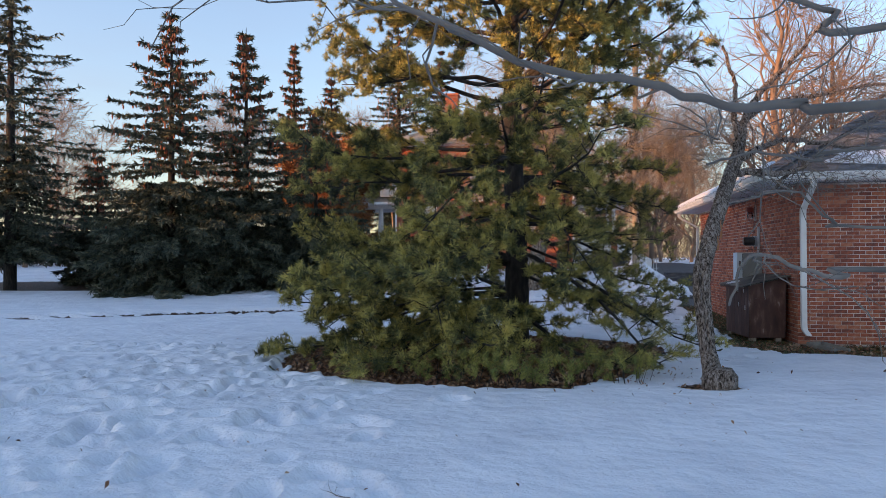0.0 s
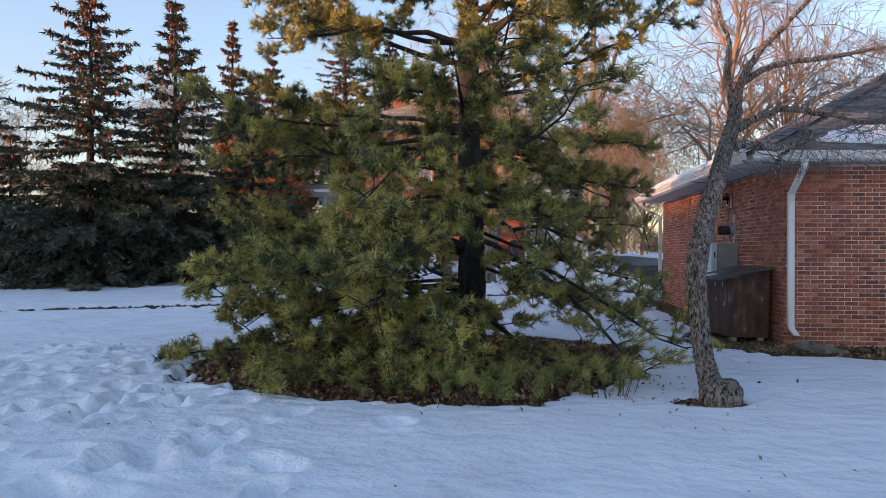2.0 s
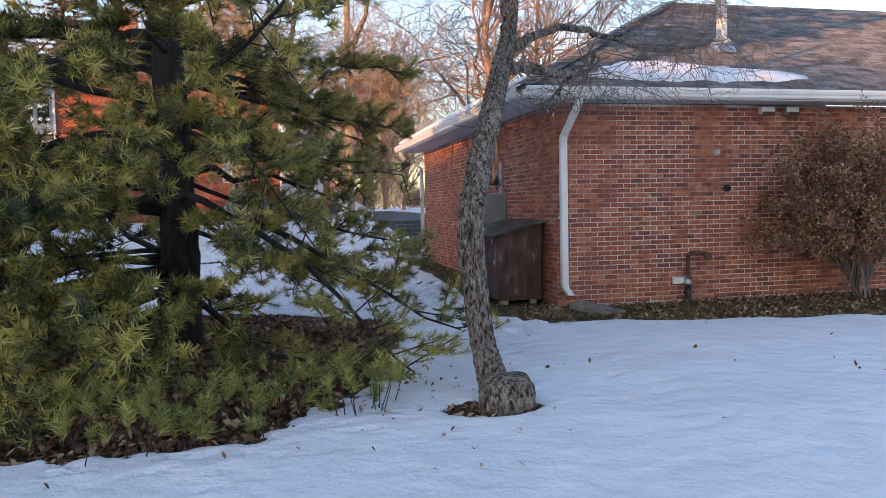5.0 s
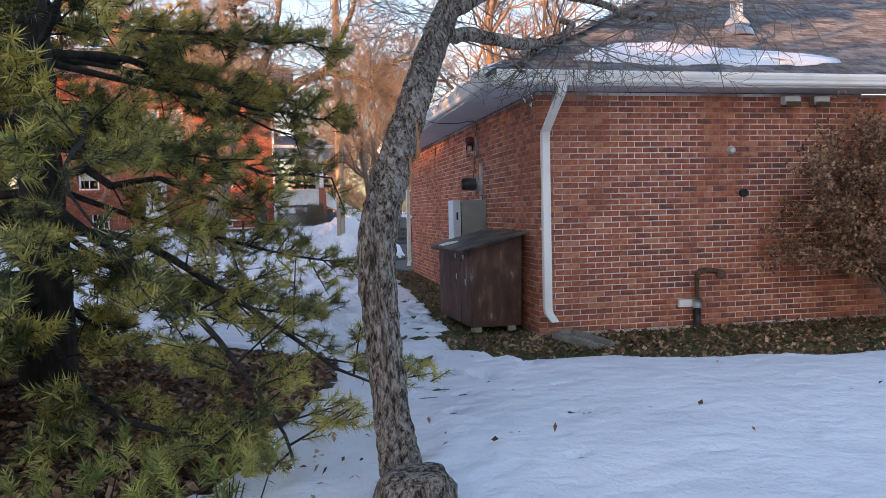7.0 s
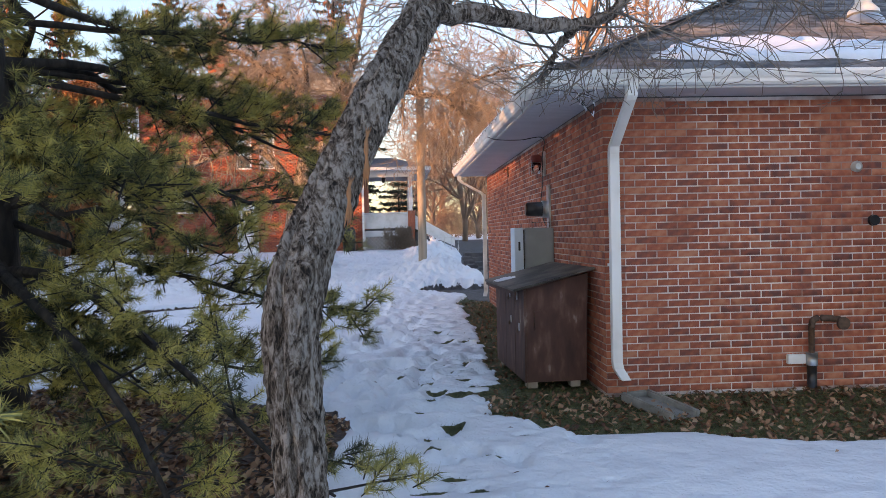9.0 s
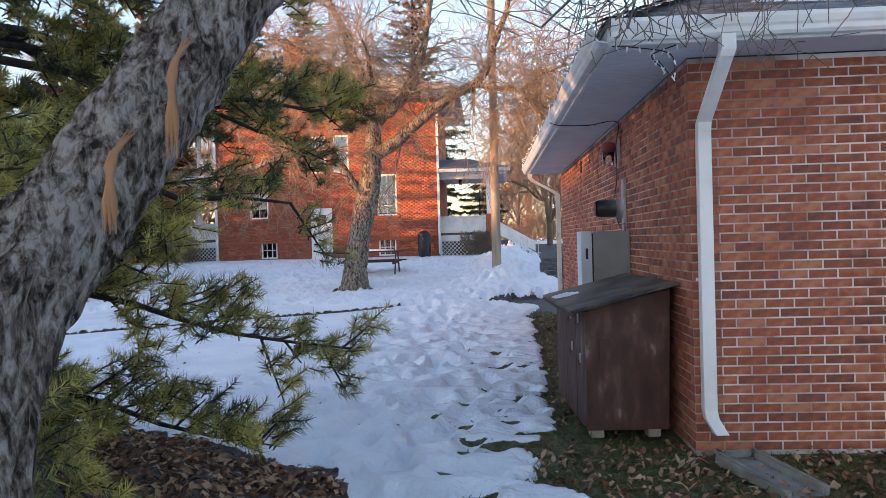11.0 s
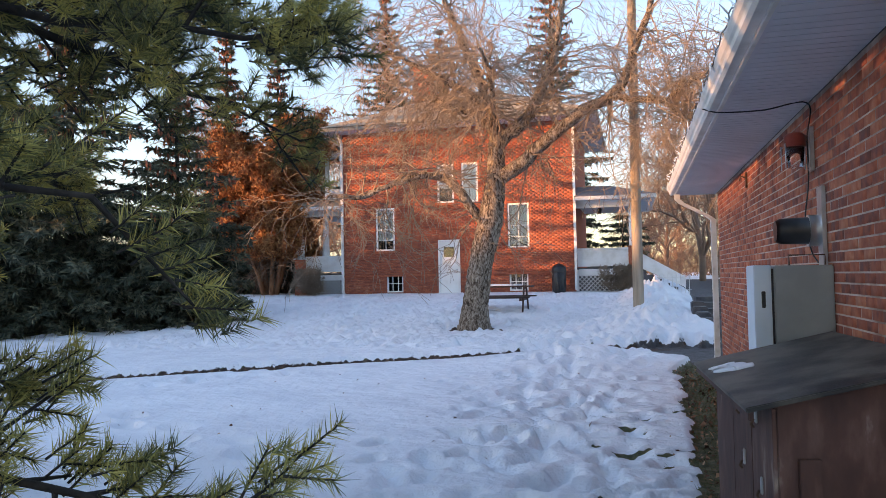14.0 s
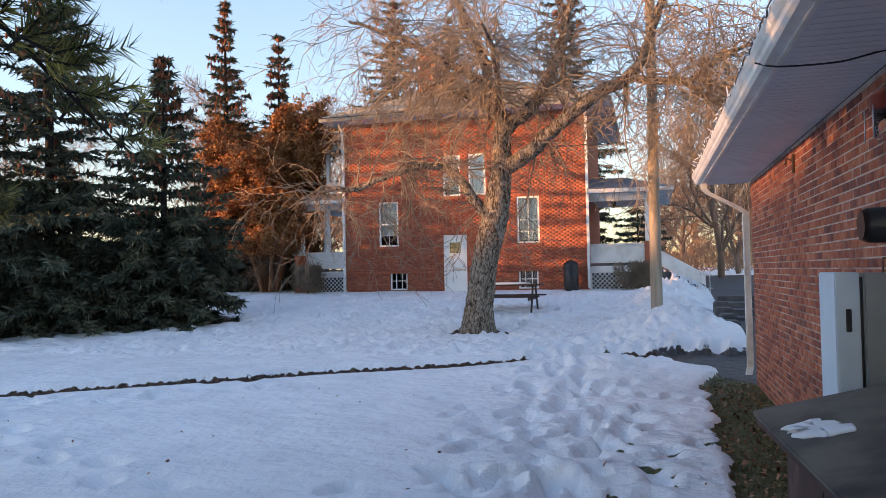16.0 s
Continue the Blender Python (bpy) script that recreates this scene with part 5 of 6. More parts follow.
for cx in (-10.82, -9.68):
    tube("tapered_column", [(cx, py + 0.12, 2.53), (cx, py + 0.12, 4.25)], [0.17, 0.12], M_WHITE, pw, 4, smooth=False)
boxes("beam", [(-11.0, py - 0.02, 4.25, HX0 - 0.02, py + 0.25, 4.5)], M_WHITE, pw, bevel=0.008)
boxes("porch_fascia", [(-11.7, py - 0.62, 4.46, HX0 - 0.02, py - 0.58, 4.60)], M_WHITE_WORN, pw, bevel=0.006)
boxes("porch_ceiling", [(-11.66, py - 0.58, 4.47, HX0 - 0.02, HY1, 4.49)], M_SOFFIT, pw)
mesh_ob("porch_roof", [(-11.72, py - 0.62, 4.6), (HX0 - 0.02, py - 0.62, 4.6), (HX0 - 0.02, py + 0.6, 4.95), (-10.9, py + 0.6, 4.95), (-11.72, HY1, 4.6), (HX0 - 0.02, HY1, 4.6), (-10.9, HY1 - 0.6, 4.95), (HX0 - 0.02, HY1 - 0.6, 4.95)], [(0, 1, 2, 3), (0, 3, 6, 4), (3, 2, 7, 6), (4, 6, 7, 5), (1, 0, 4, 5)], M_SHINGLE_H, pw)
for cx in (-9.65, -9.0):
    boxes("upper_column", [(cx - 0.07, py + 0.2, 4.95, cx + 0.07, py + 0.34, 6.7)], M_WHITE, pw, bevel=0.01)
boxes("upper_railing", [(-9.75, py + 0.22, 4.95, HX0 - 0.02, py + 0.28, 5.4)], M_WHITE, pw, bevel=0.004)
boxes("upper_beam", [(-9.85, py + 0.15, 6.7, HX0 - 0.02, py + 0.4, 6.95)], M_WHITE, pw, bevel=0.006)
mesh_ob("upper_roof", [(-10.2, py - 0.1, 6.95), (HX0 - 0.02, py - 0.1, 6.95), (HX0 - 0.02, HY1, 6.95), (-10.2, HY1, 6.95), (HX0 - 0.02, py + 0.6, 7.3), (-9.5, py + 0.6, 7.3), (-9.5, HY1 - 0.6, 7.3), (HX0 - 0.02, HY1 - 0.6, 7.3)], [(0, 1, 4, 5), (0, 5, 6, 3), (5, 4, 7, 6), (3, 6, 7, 2), (3, 2, 1, 0)], M_SHINGLE_H, pw)

# trash can, picnic table, pole, steps
can = thing("trash_can", "black domed outdoor trash can beside the brick wall", "trash can", at=(0.12, 38.95, hz(38.95)))
tube("body", [(0, 0, 0.0), (0, 0, 0.03), (0, 0, 0.78), (0, 0, 0.8)], [0.24, 0.26, 0.27, 0.25], M_BLACK, can, 24)
tube("dome_lid", [(0, 0, 0.8), (0, 0, 0.83), (0, 0, 0.98), (0, 0, 1.08), (0, 0, 1.13)], [0.28, 0.28, 0.26, 0.17, 0.03], M_BLACK, can, 24)
pt = thing("picnic_table", "dark stained wooden picnic table standing in the snow", "picnic table", at=(-1.0, 32.8, hz(32.8) + 0.02))
for i in range(5):
    boxes("tabletop_board", [(-0.95, -0.36 + i * 0.146, 0.72, 0.95, -0.36 + i * 0.146 + 0.138, 0.76)], M_WOODBROWN, pt, bevel=0.006)
for sy in (-0.72, 0.72):
    boxes("seat_board", [(-0.95, sy - 0.13, 0.42, 0.95, sy + 0.13, 0.46)], M_WOODBROWN, pt, bevel=0.006)
for sx in (-0.68, 0.68):
    boxes("cross_beam", [(sx - 0.02, -0.82, 0.33, sx + 0.02, 0.82, 0.42)], M_WOODBROWN, pt, bevel=0.004)
    for sg in (-1, 1):
        v = [(sx + o, sg * y + e, z) for o in (0.022, 0.062) for y, z, e in ((0.62, 0.0, -0.05), (0.62, 0.0, 0.05), (0.25, 0.72, 0.05), (0.25, 0.72, -0.05))]
        mesh_ob("leg", v, CUBE_F, M_WOODBROWN, pt)
boxes("brace", [(-0.66, -0.02, 0.38, 0.66, 0.02, 0.45)], M_WOODBROWN, pt)
slab("table_snow", [(-0.85, -0.30), (-0.3, -0.34), (0.35, -0.32), (0.6, -0.1), (0.5, 0.25), (-0.2, 0.33), (-0.8, 0.28)], lambda x, y, l: (x - 1.0, y + 32.8, hz(32.8) + 0.785 + l), 0.05, M_SNOWPATCH, "thin crust of snow on the picnic table top", 8)
pole = thing("utility_pole", "weathered pale wooden utility pole in the snow bank", "utility pole", at=(2.95, 29.9, 0.0))
tube("post", [(0, 0, 0.2), (0.0, 0, 3), (0.02, 0, 6), (0.04, 0, 10.5)], [0.135, 0.125, 0.115, 0.10], M_WOODGREY, pole, 20)
for k, (dx, dz) in enumerate(((-0.8, 0), (0.0, 0.0), (0.9, 0.0))):
    pw_ = thing("power_line", "thin black overhead power line", "cable", "overhead lines")
    pts = [(2.95 + dx + (14 + dx) * t, 29.8 + 16 * t, 10.05 + dz - 3.4 * t * (1 - t) - 1.5 * t) for t in np.linspace(0, 1, 16)]
    tube("wire", pts, [0.008] * 16, M_BLACK, pw_, 5)
pw_ = thing("power_line", "thin black service wire sloping to the house", "cable", "overhead lines")
tube("wire", [(2.95 - 2.2 * t, 29.9 + 9.6 * t, 8.2 - 1.2 * t - 2.0 * t * (1 - t)) for t in np.linspace(0, 1, 16)], [0.010] * 16, M_BLACK, pw_, 5)
steps = thing("garden_steps", "dark stone steps rising beside the snow bank", "steps")
for i in range(5):
    z = 0.2 + 0.14 * i
    boxes("step", [(4.55, 30.2 + 0.8 * i, 0.1, 8.2, 31.0 + 0.8 * i, z + 0.14)], M_STONE, steps, bevel=0.02)
for i in range(6):
    boxes("edge_stone", [(4.25 + 0.03 * (i % 2), 27.2 + 0.75 * i, 0.1, 4.6, 27.88 + 0.75 * i, 0.35 + 0.1 * i)], M_STONE, steps, bevel=0.03)
fence = thing("iron_fence", "short white painted iron fence beside the porch stair", "fence")
for i in range(9):
    fx = 3.55 + 0.14 * i
    tube("picket", [(fx, 37.6, hz(37.6)), (fx, 37.6, hz(37.6) + 0.72)], [0.012, 0.012], M_WHITE_WORN, fence, 6)
for rz in (0.18, 0.62):
    tube("rail", [(3.5, 37.6, hz(37.6) + rz), (4.75, 37.6, hz(37.6) + rz)], [0.012, 0.012], M_WHITE_WORN, fence, 6)


# ---- trees ----
def rand_unit(rg, n):
    v = rg.normal(size=(n, 3))
    return v / np.linalg.norm(v, axis=1, keepdims=True)


def shoots_to_needles(sh, rg, per, length, width, spread=0.75):
    """Needles round shoots. sh: rows of base and tip. Returns bases, tips, widths."""
    sh = np.asarray(sh, float)
    b, t = sh[:, :3], sh[:, 3:6]
    n = len(sh)
    along = rg.uniform(0.15, 1.0, (n, per, 1))
    d = (t - b)[:, None]
    base = b[:, None] + d * along
    dn = d / (np.linalg.norm(d, axis=2, keepdims=True) + 1e-9)
    side = rg.normal(size=(n, per, 3))
    side -= (side * dn).sum(2, keepdims=True) * dn
    side /= np.linalg.norm(side, axis=2, keepdims=True) + 1e-9
    way = dn * rg.uniform(0.45, 1.0, (n, per, 1)) + side * spread
    way /= np.linalg.norm(way, axis=2, keepdims=True)
    tip = base + way * length * rg.uniform(0.75, 1.15, (n, per, 1))
    return base.reshape(-1, 3), tip.reshape(-1, 3)


def pine(at, height, seed):
    rg = np.random.default_rng(seed)
    x0, y0, z0 = at
    th = thing("pine_tree", "bushy green pine with low branches over a bed of dry leaves", "pine tree")
    trunk("trunk", [(x0, y0, z0 - 0.1), (x0 + 0.02, y0, z0 + 1.5), (x0 - 0.03, y0, z0 + 4), (x0, y0, z0 + height)], [0.23, 0.165, 0.14, 0.02], M_BARK_PINE, th, 24, 120, 0.02, 3)
    rad = lambda z: float(np.interp(z, [0.2, 0.8, 2.0, 3.2, 4.5, 5.5, 7.0, 9.0, height], [3.0, 3.2, 3.3, 3.3, 3.4, 3.4, 3.0, 2.0, 0.2]))
    limbs, subs, shoots = [], [], []
    n = 9

    def dress(pts, ang, L, z, reach=1.0):
        """Branchlets and shoots along a limb."""
        ns = int((3 + L * (3.1 if math.cos(ang - 0.62) > 0.2 and reach == 1.0 else 4.4 if z > 1.6 else 3.2)) / reach**0.8)
        for s in range(ns):
            t = 0.32 + 0.68 * (s + rg.uniform()) / ns
            kk = min(t, 0.999) * n
            k = int(kk)
            p = pts[k] + (pts[k + 1] - pts[k]) * (kk - k)
            side = 1 if s % 2 else -1
            sa = ang + side * rg.uniform(0.4, 1.2)
            sl = reach * rg.uniform(0.3, 0.75) * (1.15 - 0.5 * t) * (L / 3.0) ** 0.5
            q = p + sl * np.array([math.cos(sa), math.sin(sa), rg.normal(-0.12 if z < 2.5 else 0.0, 0.6)])
            q[2] = max(q[2], z0 + 0.10)
            subs.append((*p, *q, 0.009, 0.004))
            m = 8 + int(sl * 19)
            for j in range(m):
                tt = 0.25 + 0.75 * (j + 0.6) / m
                c = p + (q - p) * tt + rg.normal(0, 0.035, 3)
                da = sa + rg.uniform(-1.0, 1.0)
                d = np.array([math.cos(da), math.sin(da), rg.uniform(-0.3, 1.0)])
                d /= np.linalg.norm(d)
                e = c + d * rg.uniform(0.09, 0.16)
                shoots.append((*c, *e))
                if tt < 0.95:
                    subs.append((*c, *e, 0.0045, 0.003))

    # long low boughs that reach over the trodden trail
    for tgt, zs, sag, thick in (((1.93, 12.34, 1.03), 1.75, 0.10, 0.03), ((1.55, 12.05, 0.62), 1.3, 0.12, 0.03), ((1.95, 13.05, 2.42), 2.75, 0.05, 0.035), ((1.55, 13.9, 2.70), 2.8, 0.0, 0.026), ((0.70, 11.3, 0.8), 1.5, 0.1, 0.03), ((1.75, 12.2, 2.9), 3.1, 0.0, 0.03), ((0.95, 11.0, 1.9), 2.3, 0.1, 0.03)):
        a, b = np.array([x0, y0, z0 + zs]), np.array(tgt)
        pts = np.array([a + (b - a) * t - np.array([0, 0, sag * 4 * t * (1 - t)]) + rg.normal(0, 0.03, 3) * t for t in np.linspace(0, 1, n + 1)])
        r = np.linspace(thick, 0.006, n + 1)
        limbs += [(*pts[k], *pts[k + 1], r[k], r[k + 1]) for k in range(n)]
        dress(pts, math.atan2(b[1] - a[1], b[0] - a[0]), 3.1, 1.0, 0.5)
    # low drooping boughs that rest near the leaf bed
    for tgt, zs in (((-3.95, 12.4, 0.60), 1.0), ((-3.65, 11.3, 0.50), 0.95), ((-3.25, 10.4, 0.42), 0.8), ((-2.5, 9.75, 0.36), 0.85), ((-1.6, 9.45, 0.34), 0.7), ((-0.65, 9.8, 0.32), 0.8), ((-3.7, 10.9, 1.15), 1.5)):
        a, b = np.array([x0, y0, z0 + zs]), np.array(tgt)
        pts = np.array([a + (b - a) * t + np.array([0, 0, 0.12 * 4 * t * (1 - t)]) + rg.normal(0, 0.03, 3) * t for t in np.linspace(0, 1, n + 1)])
        r = np.linspace(0.032, 0.006, n + 1)
        limbs += [(*pts[k], *pts[k + 1], r[k], r[k + 1]) for k in range(n)]
        dress(pts, math.atan2(b[1] - a[1], b[0] - a[0]), 2.9, 1.0, 0.85)
    z = 0.55
    while z < height - 0.3:
        nl = 7 if z < 2.6 else 6 if z < 7 else 4
        a0 = rg.uniform(0, 6.283)
        for i in range(nl):
            ang = a0 + i * 6.283 / nl + rg.normal(0, 0.3)
            zl = max(0.3, z + rg.normal(0, 0.22))
            L = rad(z) * rg.uniform(0.76, 1.08) * (1 + 0.20 * max(0.0, -math.cos(ang)) * (z < 3.2))
            toward = math.cos(ang - 0.62)
            if rg.uniform() < (0.30 if toward > 0.1 else 0.05):
                continue
            if toward > 0.35 and z < 3.4:
                L *= 0.64 if z < 2.3 else 0.74
                if z < 1.9 and rg.uniform() < 0.45:
                    continue
            droop = np.interp(z, [0, 1.2, 2.5, 4, 8], [0.08, 0.22, 0.20, 0.05, -0.25]) + rg.normal(0, 0.09)
            pts = []
            n = 9
            wv = rg.uniform(-0.25, 0.25)
            for k in range(n + 1):
                t = k / n
                zz = z0 + zl - 0.05 + L * (0.16 * t - droop * 2.2 * t * t + 0.24 * t**4) + rg.normal(0, 0.035)
                aa = ang + wv * math.sin(t * 4 + i)
                pts.append((x0 + math.cos(aa) * L * t, y0 + math.sin(aa) * L * t, max(zz, z0 + 0.15)))
            pts = np.array(pts)
            r = np.linspace(0.045 if z < 6 else 0.025, 0.007, n + 1)
            limbs += [(*pts[k], *pts[k + 1], r[k], r[k + 1]) for k in range(n)]
            dress(pts, ang, L, z)
        z += rg.uniform(0.34, 0.50)
    segs_mesh("limb", limbs, M_BARK_PINE, th, sides=6, kind="stuff")
    segs_mesh("branchlet", subs, M_BARK_PINE, th, sides=3, kind="stuff")
    sh = np.array(shoots)
    near = (sh[:, 0] > 0.1) & (sh[:, 2] < 4.2) & (sh[:, 1] > 9.5)
    b, t = shoots_to_needles(sh[near], rg, 64, 0.066, 0.004, 0.95)
    blades_mesh("crown", b, t, 0.0042, M_NEEDLE, th, kind="stuff")
    b, t = shoots_to_needles(sh[~near], rg, 34, 0.098, 0.004, 0.95)
    blades_mesh("crown", b, t, 0.0125, M_NEEDLE, th, kind="stuff")
    
    # low green sprigs at the drip line
    sh, tw = [], []
    for cl in range(17):
        cx = rg.uniform(-3.0, 1.0) if cl < 9 else rg.uniform(-0.7, 0.6)
        cy = 9.25 + 0.12 * (cx + 0.8) ** 2 + rg.normal(0, 0.3)
        for j in range(rg.integers(4, 12)):
            px, pyy = cx + rg.normal(0, 0.13), cy + rg.normal(0, 0.12)
            d = np.array([(px - cx) * 2.5, (pyy - cy) * 2.5, 1.0]) + rg.normal(0, 0.15, 3)
            d /= np.linalg.norm(d)
            hgt = rg.uniform(0.04, 0.30)
            c = np.array([px, pyy, 0.0])
            m = c + d * hgt
            tw.append((*c, *m, 0.005, 0.003))
            sh.append((*m, *(m + d * 0.13)))
            sh.append((*m, *(m + (d + rg.normal(0, 0.5, 3)) * 0.10)))
    b, t = shoots_to_needles(sh, rg, 42, 0.075, 0.004)
    sprigs = thing("pine_sprigs", "low yellow-green pine sprigs at the edge of the leaf bed", "shrub")
    segs_mesh("stem", tw, M_BARK_PINE, sprigs, kind="stuff")
    blades_mesh("needle_mass", b, t, 0.0065, M_SPRIG, sprigs, kind="stuff")
    return th


pine((-0.66, 12.35, 0.06), 11.0, 21)


def spruce(at, height, radius, seed, narrow=1.0, cones=True, bare_low=0.12, label="tall dark green spruce with red-brown cones near the top", sparse=1.0):
    rg = np.random.default_rng(seed)
    x0, y0 = at
    z0 = float(terrain(x0, y0))
    th = thing("spruce_tree", label, "spruce tree")
    tube("trunk", [(x0, y0, z0 - 0.1), (x0, y0, z0 + height * 0.5), (x0, y0, z0 + height)], [0.017 * height, 0.010 * height, 0.01], M_BARK_PINE, th, 12)
    limbs, bl_b, bl_t, cone_b, cone_t = [], [], [], [], []
    z = bare_low
    while z < height - 0.05:
        f = 1 - z / height
        L0 = radius * min(0.98, 2.0 * f) * narrow + 0.08
        nl = max(4, int(4 + 5 * f * sparse) + (1 if z < 2.6 else 0))
        a0 = rg.uniform(0, 6.283)
        for i in range(nl):
            ang, L = a0 + i * 6.283 / nl + rg.normal(0, 0.25), L0 * rg.uniform(0.42, 1.2)
            n = 5
            pts = np.array([(x0 + math.cos(ang) * L * t, y0 + math.sin(ang) * L * t, z0 + z + L * (0.05 * t - 0.30 * f * t * t * 1.6 + 0.20 * t**3) + rg.normal(0, 0.015)) for t in np.linspace(0, 1, n + 1)])
            pts[:, 2] = np.maximum(pts[:, 2], z0 + 0.08)
            r = np.linspace(0.02, 0.006, n + 1)
            limbs += [(*pts[k], *pts[k + 1], r[k], r[k + 1]) for k in range(n)]
            m = int(6 + L * (26 if f > 0.6 else 17) * sparse)
            t = rg.uniform(0.08, 1.0, m)
            k = np.minimum((t * n).astype(int), n - 1)
            p = pts[k] + (pts[k + 1] - pts[k]) * (t * n - k)[:, None]
            sd = ang + np.where(rg.uniform(size=m) < 0.5, -1, 1) * rg.uniform(0.3, 1.2, m)
            ln = rg.uniform(0.15, 0.38, m) * (1.1 - 0.5 * t) * min(1, 0.5 + L * 0.4)
            q = p + np.stack([np.cos(sd) * ln, np.sin(sd) * ln, rg.uniform(-1.1 if f > 0.6 else -0.5, 0.15, m) * ln], 1)
            for c in range(7):
                u = rg.uniform(0, 0.9, (m, 1))
                b = p + (q - p) * u
                w = (q - p) / (np.linalg.norm(q - p, axis=1, keepdims=True) + 1e-9) * 0.7 + rand_unit(rg, m) * 0.7
                bl_b.append(b)
                bl_t.append(b + w * rg.uniform(0.12, 0.24, (m, 1)))
            if cones and f < 0.62:
                for _ in range(int(rg.integers(5, 20) * (1.5 - f * 2))):
                    c = pts[rg.integers(1, n + 1)] + rg.normal(0, 0.05, 3)
                    cone_b.append(c)
                    cone_t.append(c - np.array([rg.normal(0, 0.02), rg.normal(0, 0.02), rg.uniform(0.12, 0.22)]))
        z += (0.40 if f < 0.62 else 0.24 if z > 2.6 else 0.18) * (0.72 + 0.028 * height) / (0.8 + 0.2 * sparse) * rg.uniform(0.7, 1.3)
    segs_mesh("limb", limbs, M_BARK_PINE, th, sides=4, kind="stuff")
    blades_mesh("crown", np.concatenate(bl_b), np.concatenate(bl_t), 0.065, M_SPRUCE, th, kind="stuff")
    if cone_b:
        cb, ct = np.array(cone_b), np.array(cone_t)
        mid = (cb + ct) / 2
        s = np.concatenate([np.concatenate([cb, mid, np.full((len(cb), 1), 0.015), np.full((len(cb), 1), 0.04)], 1), np.concatenate([mid, ct, np.full((len(cb), 1), 0.04), np.full((len(cb), 1), 0.008)], 1)])
        segs_mesh("cone", s, M_CONE, th, sides=5, kind="stuff")
    return th


spruce((-14.8, 26.9), 11.0, 3.0, 31)
spruce((-12.4, 28.4), 10.6, 2.3, 32)
spruce((-10.0, 29.9), 7.4, 1.9, 33, label="young blue-green spruce with a brown-coned tip over a mulch bed")
spruce((-15.3, 41.7), 13.2, 1.9, 34, narrow=0.8)
spruce((-13.6, 43.5), 12.0, 1.9, 35, narrow=0.8)
spruce((-22.8, 28.2), 15.5, 3.0, 36, sparse=0.7, bare_low=1.5, cones=False, label="tall thin spruce with drooping grey-green branches")
spruce((-21.0, 31.5), 6.0, 1.6, 37)
spruce((-18.6, 30.5), 3.6, 1.7, 38, cones=False, label="low dark spruce growing among the taller ones")
spruce((-17.2, 28.6), 3.4, 1.6, 39, cones=False, label="low dark spruce growing among the taller ones")
spruce((-12.2, 56.0), 19.5, 3.0, 40, label="very tall spruce behind the brick house")
spruce((-1.6, 55.0), 19.0, 3.0, 41, label="very tall spruce behind the brick house")
spruce((2.3, 52.0), 4.6, 1.3, 42, cones=False, label="dark spruce behind the porch")
spruce((-9.2, 58.0), 17.0, 2.6, 43, label="very tall spruce behind the brick house")


def branching(rg, segs, p, d, length, radius, depth, kids, spread, droop=0.0, steps=5, wander=0.22, shrink=0.68):
    """Crooked branches grown recursively; segs gains rows of p0, p1, r0, r1."""
    r = radius
    pts = [np.array(p, float)]
    d = np.array(d, float)
    d /= np.linalg.norm(d)
    for k in range(steps):
        d = d + rg.normal(0, wander, 3) + np.array([0, 0, -droop])
        d /= np.linalg.norm(d)
        q = pts[-1] + d * length / steps
        if q[2] < 0.4:
            q[2] = 0.4
        r2 = radius * (1 - (k + 1) / steps * 0.55)
        segs.append((*pts[-1], *q, r, r2))
        r = r2
        pts.append(q)
        if depth > 0:
            for _ in range(kids if k > 0 else max(1, kids - 1)):
                if rg.uniform() < 0.8:
                    ax = rg.normal(size=3)
                    ax -= (ax @ d) * d
                    ax /= np.linalg.norm(ax)
                    nd = d * math.cos(spread) + ax * math.sin(spread) * rg.uniform(0.7, 1.3)
                    branching(rg, segs, q, nd, length * shrink * rg.uniform(0.6, 1.1), r2 * 0.6, depth - 1, kids, spread, droop, steps if depth > 1 else 3, wander, shrink)


def bare_tree(name, label, at, height, seed, mat, r0=0.16, depth=3, kids=2, category="bare tree", clump=1, droop=0.0, lean=(0, 0), spread=0.75, first=0.35, thin=0.004):
    rg = np.random.default_rng(seed)
    x, y = at
    z = float(terrain(x, y)) - 0.05
    th = thing(name, label, category)
    thick, fine = [], []
    for c in range(clump):
        segs = []
        d = np.array([lean[0] + (rg.normal(0, 0.25) if clump > 1 else 0), lean[1] + (rg.normal(0, 0.25) if clump > 1 else 0), 1.0])
        p = np.array([x + (rg.normal(0, 0.15) if clump > 1 else 0), y, z])
        n = 9
        r = r0
        for k in range(n):
            dd = d + rg.normal(0, 0.10, 3)
            dd /= np.linalg.norm(dd)
            q = p + dd * height / n
            r2 = r0 * (1 - 0.85 * (k + 1) / n)
            segs.append((*p, *q, r, r2))
            if (k + 1) / n > first:
                for _ in range(kids + 1):
                    a = rg.uniform(0, 6.283)
                    nd = np.array([math.cos(a) * math.sin(spread), math.sin(a) * math.sin(spread), math.cos(spread)])
                    branching(rg, segs, q, nd, height * 0.33 * (1.25 - 0.7 * (k + 1) / n), r2 * 0.55, depth - 1, kids, 0.65, droop)
            p, r = q, r2
        for s in segs:
            (thick if s[6] > 0.02 else fine).append(s)
    if not thick:
        thick, fine = fine[:6], fine[6:]
    segs_mesh("trunk", thick, mat if mat is not M_TWIG else M_BARK_ELM, th, sides=8)
    if fine:
        fa = np.array(fine)
        fa[:, 6:8] = np.maximum(fa[:, 6:8], thin)
        segs_mesh("twig_mass", fa, mat, th, kind="stuff")
    return th


